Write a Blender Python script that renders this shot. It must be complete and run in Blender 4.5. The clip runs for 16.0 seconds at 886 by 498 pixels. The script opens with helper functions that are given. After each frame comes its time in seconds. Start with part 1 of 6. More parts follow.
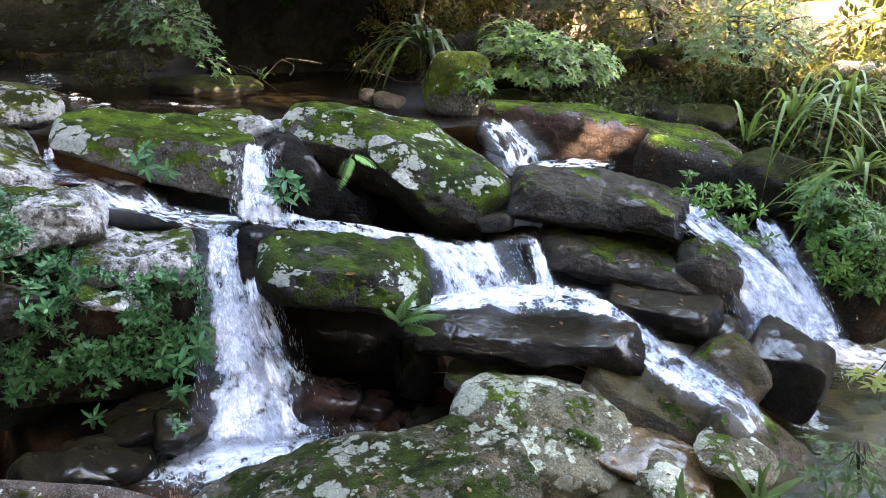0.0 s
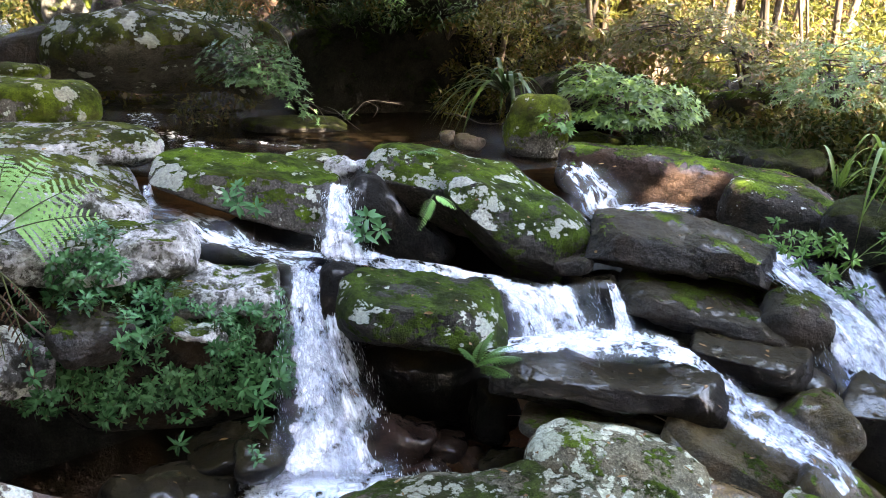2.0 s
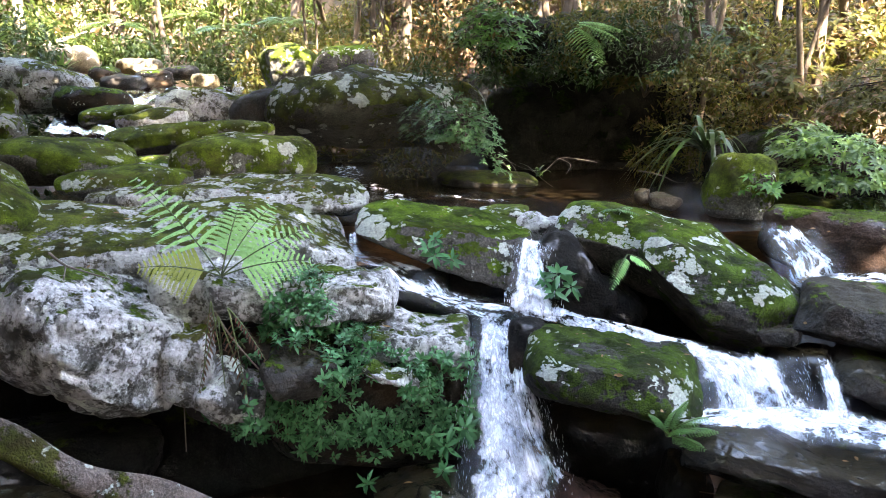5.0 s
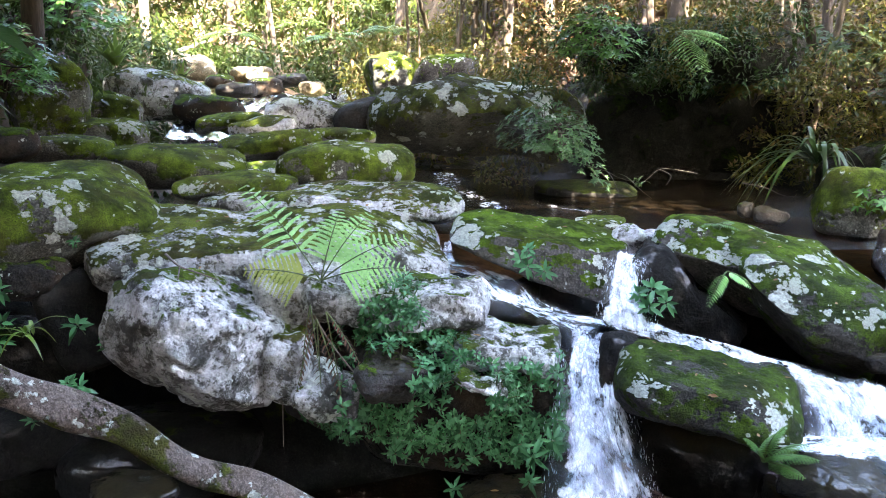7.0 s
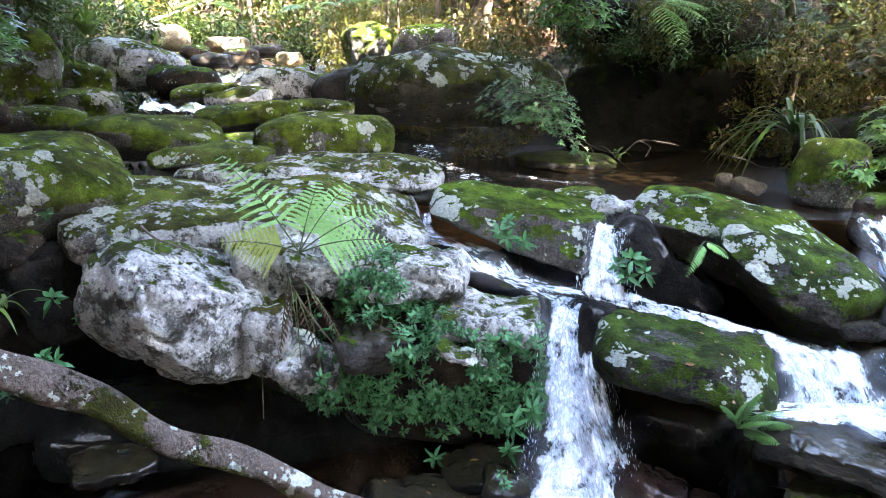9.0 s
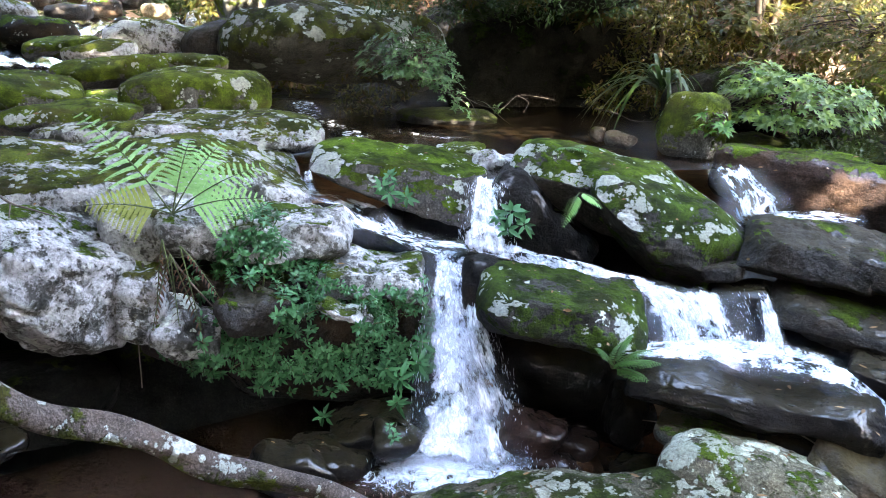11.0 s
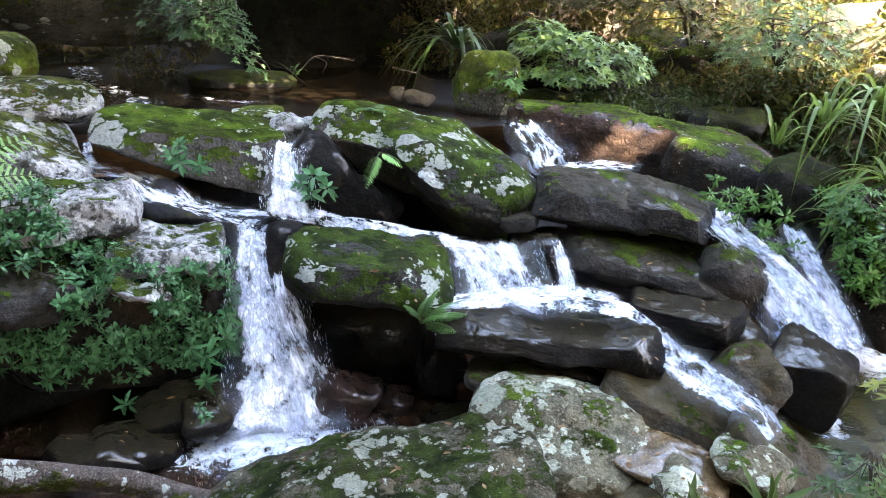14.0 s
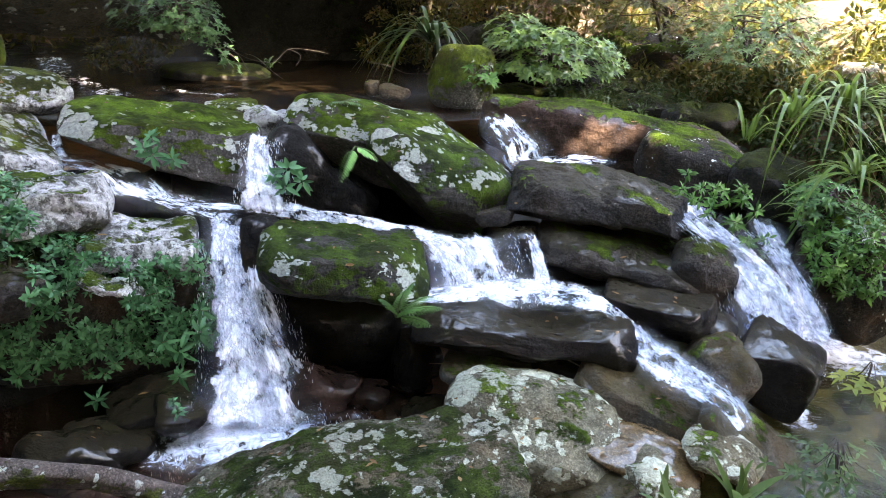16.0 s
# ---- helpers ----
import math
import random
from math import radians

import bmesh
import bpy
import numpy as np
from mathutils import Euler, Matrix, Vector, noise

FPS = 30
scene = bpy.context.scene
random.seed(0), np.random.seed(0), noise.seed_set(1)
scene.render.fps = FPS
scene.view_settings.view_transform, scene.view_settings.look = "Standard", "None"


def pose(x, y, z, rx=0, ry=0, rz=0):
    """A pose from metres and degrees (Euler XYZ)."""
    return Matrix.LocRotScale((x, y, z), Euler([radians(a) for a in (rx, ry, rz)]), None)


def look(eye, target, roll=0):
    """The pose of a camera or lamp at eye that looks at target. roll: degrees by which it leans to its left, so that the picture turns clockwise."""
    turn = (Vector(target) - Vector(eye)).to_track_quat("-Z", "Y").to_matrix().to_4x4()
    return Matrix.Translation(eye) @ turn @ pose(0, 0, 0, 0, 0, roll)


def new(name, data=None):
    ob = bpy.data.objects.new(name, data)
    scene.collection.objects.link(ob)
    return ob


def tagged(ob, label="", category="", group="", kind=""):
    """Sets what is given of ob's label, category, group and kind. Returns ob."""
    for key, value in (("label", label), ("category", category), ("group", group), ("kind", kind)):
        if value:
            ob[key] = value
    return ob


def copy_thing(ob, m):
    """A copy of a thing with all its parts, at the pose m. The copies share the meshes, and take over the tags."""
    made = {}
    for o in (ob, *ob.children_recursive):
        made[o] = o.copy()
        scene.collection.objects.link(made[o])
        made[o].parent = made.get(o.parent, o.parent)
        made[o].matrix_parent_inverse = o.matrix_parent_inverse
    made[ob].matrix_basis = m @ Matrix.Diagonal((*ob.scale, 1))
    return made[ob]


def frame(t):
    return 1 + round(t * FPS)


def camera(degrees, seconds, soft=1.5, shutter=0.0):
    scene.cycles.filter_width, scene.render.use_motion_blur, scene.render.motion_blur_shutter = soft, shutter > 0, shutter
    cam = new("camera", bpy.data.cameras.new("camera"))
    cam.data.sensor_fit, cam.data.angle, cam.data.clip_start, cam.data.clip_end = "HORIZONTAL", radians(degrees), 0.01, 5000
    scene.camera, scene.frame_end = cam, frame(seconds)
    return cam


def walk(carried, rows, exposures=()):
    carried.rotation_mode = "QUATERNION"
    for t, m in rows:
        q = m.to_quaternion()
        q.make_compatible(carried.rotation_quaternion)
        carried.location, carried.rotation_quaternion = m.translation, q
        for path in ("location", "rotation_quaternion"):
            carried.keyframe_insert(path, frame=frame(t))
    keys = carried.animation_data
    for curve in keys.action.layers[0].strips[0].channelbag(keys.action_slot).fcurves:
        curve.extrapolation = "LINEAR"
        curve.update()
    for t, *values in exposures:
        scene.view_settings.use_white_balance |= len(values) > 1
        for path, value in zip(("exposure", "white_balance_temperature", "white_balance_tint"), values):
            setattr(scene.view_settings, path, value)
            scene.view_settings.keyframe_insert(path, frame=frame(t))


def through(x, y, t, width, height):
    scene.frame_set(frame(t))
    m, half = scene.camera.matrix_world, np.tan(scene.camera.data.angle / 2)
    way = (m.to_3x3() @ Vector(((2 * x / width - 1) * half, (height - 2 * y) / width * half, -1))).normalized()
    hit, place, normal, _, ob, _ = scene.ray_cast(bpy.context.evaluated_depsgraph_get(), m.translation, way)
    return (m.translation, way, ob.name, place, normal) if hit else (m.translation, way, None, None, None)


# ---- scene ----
cam = camera(61.32, 16.0, soft=0.9)
walk(cam, [
    (0.0, pose(0.000, 0.000, 2.750, 71.00, -0.09, 0.03)),
    (0.5, pose(-0.012, 0.001, 2.758, 71.31, 0.10, 1.30)),
    (1.0, pose(-0.011, -0.001, 2.766, 72.00, 0.32, 3.01)),
    (1.5, pose(-0.019, -0.012, 2.771, 73.00, 0.44, 4.41)),
    (2.0, pose(-0.032, -0.025, 2.779, 73.88, 0.14, 5.80)),
    (2.5, pose(-0.053, -0.029, 2.782, 74.59, -0.04, 7.72)),
    (3.0, pose(-0.060, -0.041, 2.788, 75.37, 0.22, 10.60)),
    (3.5, pose(-0.067, -0.057, 2.797, 76.04, 0.32, 12.70)),
    (4.0, pose(-0.079, -0.063, 2.802, 76.75, 0.25, 15.07)),
    (4.5, pose(-0.086, -0.056, 2.801, 77.47, 0.42, 17.52)),
    (5.0, pose(-0.092, -0.069, 2.798, 78.10, 0.67, 19.83)),
    (5.2, pose(-0.090, -0.078, 2.801, 78.21, 0.76, 20.92)),
    (7.3, pose(-0.048, -0.108, 2.846, 78.60, 0.73, 27.72)),
    (7.5, pose(-0.050, -0.110, 2.844, 78.67, 0.79, 27.79)),
    (8.0, pose(-0.054, -0.099, 2.842, 78.45, 0.64, 27.60)),
    (8.2, pose(-0.051, -0.093, 2.839, 77.77, 0.72, 27.54)),
    (10.3, pose(-0.051, -0.090, 2.816, 75.24, 0.07, 20.62)),
    (10.5, pose(-0.051, -0.087, 2.814, 74.79, 0.10, 19.73)),
    (11.0, pose(-0.023, -0.080, 2.807, 73.30, 0.00, 17.17)),
    (11.5, pose(-0.001, -0.075, 2.811, 72.11, -0.08, 15.00)),
    (12.0, pose(0.002, -0.062, 2.807, 71.29, -0.60, 12.38)),
    (12.5, pose(0.005, -0.061, 2.810, 70.54, -0.74, 10.01)),
    (13.0, pose(0.020, -0.060, 2.810, 70.15, -0.55, 7.60)),
    (13.5, pose(0.038, -0.062, 2.813, 70.24, -0.47, 5.05)),
    (14.0, pose(0.050, -0.048, 2.800, 70.52, -0.52, 2.75)),
    (14.5, pose(0.054, -0.051, 2.809, 70.19, -0.98, 0.98)),
    (15.0, pose(0.046, -0.045, 2.801, 70.22, -1.18, 0.49)),
    (15.5, pose(0.047, -0.050, 2.799, 70.26, -1.22, 0.78)),
    (16.0, pose(0.047, -0.055, 2.800, 70.11, -1.15, 0.93)),
], exposures=[(0.0, 5.40, 8200, 17), (2.5, 5.43, 8100, 16), (5.0, 5.55, 7800, 15), (8.0, 5.72, 7200, 14), (10.5, 5.70, 7300, 14), (12.5, 5.60, 7750, 15), (14.5, 5.45, 8050, 16), (16.0, 5.40, 8200, 17)])

LIGHT = dict(sun=2.9, sky=0.15, exposure=5.4, kelvin=8050, tint=20)
SUN_AZ, SUN_EL = 130.0, 38.0     # compass angle from +y towards +x, height, degrees

world = bpy.data.worlds.new("sky")
scene.world = world
world.use_nodes = True
wn = world.node_tree.nodes
sky = wn.new("ShaderNodeTexSky")
sky.sky_type, sky.sun_disc = "NISHITA", False
sky.sun_elevation, sky.sun_rotation = radians(SUN_EL), radians(SUN_AZ)
wn["Background"].inputs["Strength"].default_value = LIGHT["sky"]
world.node_tree.links.new(sky.outputs[0], wn["Background"].inputs["Color"])
sun = new("sun", bpy.data.lights.new("sun", "SUN"))
sun.data.energy, sun.data.angle, sun.data.color = LIGHT["sun"], radians(0.5), (1.0, 0.96, 0.89)
sa, se = radians(SUN_AZ), radians(SUN_EL)
SUN_DIR = Vector((math.sin(sa) * math.cos(se), math.cos(sa) * math.cos(se), math.sin(se)))
sun.matrix_world = look(SUN_DIR * 30, (0, 0, 0))
scene.view_settings.exposure = LIGHT["exposure"]
scene.view_settings.use_white_balance = True
scene.view_settings.white_balance_temperature, scene.view_settings.white_balance_tint = LIGHT["kelvin"], LIGHT["tint"]


# ---------------------------------------------------------------- materials
class Nodes:
    """Small wrapper to write node trees in short lines."""

    def __init__(self, name):
        self.mat = bpy.data.materials.new(name)
        self.mat.use_nodes = True
        self.t = self.mat.node_tree
        self.t.nodes.clear()
        self.out = self.t.nodes.new("ShaderNodeOutputMaterial")

    def put(self, sock, v):
        if isinstance(v, bpy.types.NodeSocket):
            self.t.links.new(v, sock)
        elif v is not None:
            sock.default_value = (*v, 1.0) if sock.type == "RGBA" and len(v) == 3 else v

    def node(self, kind, out=0, **ins):
        n = self.t.nodes.new(kind)
        for k, v in ins.items():
            self.put(n.inputs[k.replace("_", " ")], v)
        return n.outputs[out]

    def pos(self):
        return self.node("ShaderNodeNewGeometry")

    def normal_z(self):
        return self.node("ShaderNodeSeparateXYZ", 2, Vector=self.node("ShaderNodeNewGeometry", 1))

    def noise(self, vec, scale, detail=4.0, rough=0.55, out=0, distort=0.0):
        return self.node("ShaderNodeTexNoise", out, Vector=vec, Scale=scale, Detail=detail, Roughness=rough, Distortion=distort)

    def scaled(self, vec, s):
        n = self.t.nodes.new("ShaderNodeVectorMath")
        n.operation = "MULTIPLY"
        self.put(n.inputs[0], vec)
        n.inputs[1].default_value = s
        return n.outputs[0]

    def ramp(self, x, a, b, lo=0.0, hi=1.0):
        n = self.t.nodes.new("ShaderNodeMapRange")
        n.clamp = True
        for i, v in enumerate((x, a, b, lo, hi)):
            self.put(n.inputs[i], v)
        return n.outputs[0]

    def math(self, op, a, b=0.0):
        n = self.t.nodes.new("ShaderNodeMath")
        n.operation = op
        self.put(n.inputs[0], a)
        self.put(n.inputs[1], b)
        return n.outputs[0]

    def mix(self, f, a, b):
        n = self.t.nodes.new("ShaderNodeMix")
        n.data_type = "RGBA"
        self.put(n.inputs[0], f)
        self.put(n.inputs[6], a)
        self.put(n.inputs[7], b)
        return n.outputs[2]

    def bump(self, h, dist, strength=1.0, normal=None):
        return self.node("ShaderNodeBump", Height=h, Distance=dist, Strength=strength, Normal=normal)

    def done(self, shader):
        self.t.links.new(shader, self.out.inputs["Surface"])
        return self.mat


def mat_rock(name, dark, light, moss=0.0, lichen=0.0, wet=0.0, warm=0.0, moss_col=(0.078, 0.138, 0.014), shine=None, rise=0.30, edge=0.0, grey=0.0, film_col=None, spot=13.0, crust=(0.72, 0.75, 0.66)):
    """Stream rock: mottled stone, moss on what faces up (rise: how strongly), pale lichen crusts (edge: kept to the brows of the rock),
    grey: a broad bleached crust, and a wet skin with a brown film of algae (film_col)."""
    n = Nodes(name)
    p = n.pos()
    up = n.normal_z()
    big = n.noise(p, 2.3, 5)
    mid = n.noise(p, 11.0, 6, 0.65)
    fine = n.noise(p, 70.0, 4, 0.7)
    grit = n.noise(p, 190.0, 2, 0.6)
    col = n.mix(n.ramp(big, 0.35, 0.65), dark, light)
    col = n.mix(n.ramp(mid, 0.42, 0.68, 0.0, 0.75), col, tuple(c * 0.45 for c in dark))
    col = n.mix(n.ramp(fine, 0.48, 0.70, 0.0, 0.7), col, tuple(min(1, c * 1.9) for c in light))
    col = n.mix(n.ramp(n.noise(p, 45.0, 5, 0.75), 0.52, 0.64, 0.0, 0.5), col, tuple(c * 0.3 for c in dark))
    col = n.mix(n.ramp(grit, 0.5, 0.75, 0.0, 0.35), col, tuple(min(1, c * 2.4) for c in light))
    if warm:
        col = n.mix(n.ramp(n.noise(p, 4.1, 4), 0.45, 0.7, 0.0, warm), col, (0.14, 0.075, 0.03))
    if film_col:
        f = n.ramp(n.math("ADD", n.math("MULTIPLY", up, 0.5), n.noise(p, 5.0, 6, 0.65)), 0.72, 0.98, 0.0, 0.85)
        col = n.mix(f, col, n.mix(n.ramp(fine, 0.35, 0.65), film_col, tuple(c * 0.45 for c in film_col)))
    rough = n.ramp(mid, 0.3, 0.7, 0.62, 0.85)
    relief = n.math("ADD", n.math("ADD", mid, n.math("MULTIPLY", fine, 0.3)), n.math("MULTIPLY", grit, 0.08))
    if grey:
        m1 = n.noise(p, 7.5, 10, 0.74)
        m2 = n.noise(p, 31.0, 6, 0.72)
        w = n.math("ADD", m1, n.math("MULTIPLY", n.math("SUBTRACT", m2, 0.5), 0.5))
        w = n.math("ADD", w, n.math("MULTIPLY", up, 0.05))
        f = n.ramp(w, 0.60 - 0.16 * grey, 0.66 - 0.16 * grey, 0.0, 0.92)
        col = n.mix(f, col, n.mix(n.ramp(m2, 0.36, 0.62), (0.29, 0.285, 0.28), (0.68, 0.68, 0.67)))
        stain = n.math("ADD", n.noise(p, 3.3, 8, 0.74), n.math("MULTIPLY", n.math("SUBTRACT", m2, 0.5), 0.3))
        col = n.mix(n.ramp(stain, 0.52, 0.58, 0.0, 0.88), col, (dark[0] * 0.5, dark[1] * 0.52, dark[2] * 0.42))
        relief = n.math("ADD", relief, n.math("MULTIPLY", f, 0.22))
    dry = 1.0
    if moss:
        patch = n.noise(p, 3.6, 7, 0.66)
        tuft = n.noise(p, 120.0, 3, 0.7)
        knit = n.noise(p, 30.0, 4, 0.65)
        where = n.math("ADD", patch, n.math("MULTIPLY", up, rise))
        where = n.math("ADD", where, n.math("MULTIPLY", n.math("SUBTRACT", knit, 0.5), 0.26))
        cut = 0.98 - 0.42 * moss
        f = n.ramp(where, cut, cut + 0.05)
        shade = n.noise(p, 5.0, 6, 0.66)
        mc = n.mix(n.ramp(shade, 0.40, 0.64), tuple(c * 0.26 for c in moss_col), (moss_col[0] * 2.1, moss_col[1] * 2.0, moss_col[2] * 1.5))
        mc = n.mix(n.ramp(tuft, 0.42, 0.7), mc, tuple(c * 0.35 for c in moss_col))
        mc = n.mix(n.ramp(knit, 0.55, 0.72, 0.0, 0.45), mc, (moss_col[0] * 0.7, moss_col[1] * 0.5, moss_col[2] * 0.6))
        mc = n.mix(n.ramp(n.noise(p, 2.7, 5, 0.65), 0.5, 0.66, 0.0, 0.7), mc, (moss_col[0] * 0.75, moss_col[1] * 0.42, moss_col[2]))
        col = n.mix(f, col, mc)
        rough = n.math("MAXIMUM", rough, f)
        relief = n.math("ADD", relief, n.math("MULTIPLY", f, n.math("ADD", n.math("MULTIPLY", tuft, 0.8), n.math("ADD", n.math("MULTIPLY", knit, 0.8), 0.2))))
        dry = n.math("SUBTRACT", 1.0, f)
    if lichen:
        for scale, share in ((spot * 0.6, 1.0), (spot * 1.9, 0.85)):
            warp = n.t.nodes.new("ShaderNodeVectorMath")
            warp.operation = "MULTIPLY_ADD"
            n.put(warp.inputs[0], n.noise(p, scale * 0.9, 5, 0.7, 1))
            warp.inputs[1].default_value = (1.5 / scale,) * 3
            n.put(warp.inputs[2], p)
            v = n.t.nodes.new("ShaderNodeTexVoronoi")
            n.t.links.new(warp.outputs[0], v.inputs["Vector"])
            v.inputs["Scale"].default_value = scale
            cell = n.node("ShaderNodeSeparateColor", 0, Color=v.outputs["Color"])
            ragged = n.noise(p, scale * 6, 4, 0.7)
            d = n.math("ADD", v.outputs["Distance"], n.math("MULTIPLY", n.math("SUBTRACT", ragged, 0.5), 0.55))
            size = n.math("ADD", n.math("MULTIPLY", cell, 0.5), n.math("MULTIPLY", n.math("SUBTRACT", n.noise(p, scale * 0.25, 5, 0.62), 0.5), 4.2))
            size = n.math("ADD", size, n.math("MULTIPLY", up, 0.12))
            if edge:
                brow = n.math("MULTIPLY", n.ramp(up, 0.12, 0.5), n.ramp(up, 0.99, 0.84))
                size = n.math("ADD", size, n.math("MULTIPLY", n.math("SUBTRACT", brow, 0.6), edge))
            f = n.ramp(n.math("SUBTRACT", size, d), 0.62 - 0.75 * lichen, 0.70 - 0.75 * lichen, 0.0, 0.93 * share)
            col = n.mix(f, col, n.mix(n.ramp(ragged, 0.35, 0.62), tuple(c * 0.5 for c in crust), crust))
            rough = n.math("MAXIMUM", rough, n.math("MULTIPLY", f, 0.9))
            relief = n.math("ADD", relief, n.math("MULTIPLY", f, 0.12))
    nor = n.bump(relief, 0.03 if wet > 0.55 else 0.045, 1.0)
    b = n.t.nodes.new("ShaderNodeBsdfPrincipled")
    n.put(b.inputs["Base Color"], col)
    if wet:
        film = n.ramp(n.noise(p, 5.0, 6, 0.7), 0.61 - 0.22 * wet, 0.68 - 0.22 * wet)
        film = n.math("MULTIPLY", film, dry)
        n.put(b.inputs["Coat Weight"], n.math("MULTIPLY", film, min(1.0, wet * 1.45)))
        n.put(b.inputs["Coat Roughness"], n.ramp(mid, 0.35, 0.65, 0.03, 0.10))
        b.inputs["Coat IOR"].default_value = 1.5
        n.put(b.inputs["Coat Normal"], n.bump(n.math("ADD", n.math("MULTIPLY", mid, 0.7), n.math("ADD", n.math("MULTIPLY", n.noise(p, 27.0, 3, 0.6), 0.4), n.math("MULTIPLY", n.noise(p, 80.0, 2, 0.6), 0.16))), 0.014, 0.42))
    n.put(b.inputs["Roughness"], rough)
    b.inputs["Specular IOR Level"].default_value = shine if shine is not None else 0.12 if wet else 0.2
    n.put(b.inputs["Normal"], nor)
    return n.done(b.outputs[0])


def mat_leaf(name, a, b_, gloss=0.35, through=0.35, dead=0.0):
    """Leaf: two greens that vary leaf by leaf, some gloss, light through the blade."""
    n = Nodes(name)
    rnd = n.node("ShaderNodeNewGeometry", 8)
    p = n.pos()
    col = n.mix(rnd, a, b_)
    col = n.mix(n.ramp(n.noise(p, 3.0, 3), 0.4, 0.7, 0.0, 0.5), col, tuple(c * 0.55 for c in a))
    if dead:
        col = n.mix(n.ramp(n.math("FRACT", n.math("MULTIPLY", rnd, 17.3)), 1 - dead, 1 - dead + 0.02), col, (0.13, 0.075, 0.035))
    bs = n.t.nodes.new("ShaderNodeBsdfPrincipled")
    n.put(bs.inputs["Base Color"], col)
    bs.inputs["Roughness"].default_value = gloss
    bs.inputs["Specular IOR Level"].default_value = 0.26
    n.put(bs.inputs["Normal"], n.bump(n.noise(p, 60.0, 2), 0.004, 0.4))
    tr = n.t.nodes.new("ShaderNodeBsdfTranslucent")
    n.put(tr.inputs["Color"], n.mix(0.5, col, tuple(min(1, c * 2.2) for c in b_)))
    mx = n.t.nodes.new("ShaderNodeMixShader")
    mx.inputs[0].default_value = through
    n.t.links.new(bs.outputs[0], mx.inputs[1])
    n.t.links.new(tr.outputs[0], mx.inputs[2])
    return n.done(mx.outputs[0])


def mat_plain(name, a, b_, scale=8.0, rough=0.8, bump=0.02, stretch=(1, 1, 1), spots=None):
    n = Nodes(name)
    p = n.scaled(n.pos(), stretch)
    m1, m2 = n.noise(p, scale, 5, 0.65), n.noise(p, scale * 7, 4, 0.7)
    col = n.mix(n.ramp(m1, 0.35, 0.65), a, b_)
    col = n.mix(n.ramp(m2, 0.5, 0.75, 0.0, 0.6), col, tuple(c * 0.4 for c in a))
    if spots:
        col = n.mix(n.ramp(n.noise(n.pos(), 9.0, 5, 0.7), 0.56, 0.62), col, spots)
    b = n.t.nodes.new("ShaderNodeBsdfPrincipled")
    n.put(b.inputs["Base Color"], col)
    b.inputs["Roughness"].default_value = rough
    n.put(b.inputs["Normal"], n.bump(n.math("ADD", m1, n.math("MULTIPLY", m2, 0.4)), bump, 0.8))
    return n.done(b.outputs[0])


def mat_water(name, tint, ripple=0.5, scale=6.0, stretch=(1, 1, 1), foam=0.0, murk=None, thick=0.4):
    """Clear brown stream water: tinted see-through film with a mirror on top; foam flecks where it runs."""
    n = Nodes(name)
    p = n.scaled(n.pos(), stretch)
    h = n.math("ADD", n.noise(p, scale, 3, 0.5), n.math("MULTIPLY", n.noise(p, scale * 4.5, 3, 0.5), 0.35))
    nor = n.bump(h, 0.04, ripple)
    see = n.t.nodes.new("ShaderNodeBsdfTransparent")
    n.put(see.inputs["Color"], tint)
    gl = n.t.nodes.new("ShaderNodeBsdfGlossy")
    gl.inputs["Roughness"].default_value = 0.1
    n.put(gl.inputs["Normal"], nor)
    fr = n.node("ShaderNodeFresnel", IOR=1.34, Normal=nor)
    body = see.outputs[0]
    if murk:
        silt = n.t.nodes.new("ShaderNodeBsdfDiffuse")
        n.put(silt.inputs["Color"], murk)
        m0 = n.t.nodes.new("ShaderNodeMixShader")
        m0.inputs[0].default_value = thick
        n.t.links.new(body, m0.inputs[1])
        n.t.links.new(silt.outputs[0], m0.inputs[2])
        body = m0.outputs[0]
    mx = n.t.nodes.new("ShaderNodeMixShader")
    n.t.links.new(fr, mx.inputs[0])
    n.t.links.new(body, mx.inputs[1])
    n.t.links.new(gl.outputs[0], mx.inputs[2])
    last = mx.outputs[0]
    if foam:
        fb = n.t.nodes.new("ShaderNodeBsdfDiffuse")
        n.put(fb.inputs["Color"], (0.75, 0.78, 0.8))
        f = n.ramp(n.noise(p, scale * 2.2, 7, 0.75, distort=0.8), 0.74 - 0.2 * foam, 0.80 - 0.12 * foam, 0.0, 0.8)
        m2 = n.t.nodes.new("ShaderNodeMixShader")
        n.t.links.new(f, m2.inputs[0])
        n.t.links.new(last, m2.inputs[1])
        n.t.links.new(fb.outputs[0], m2.inputs[2])
        last = m2.outputs[0]
    return n.done(last)


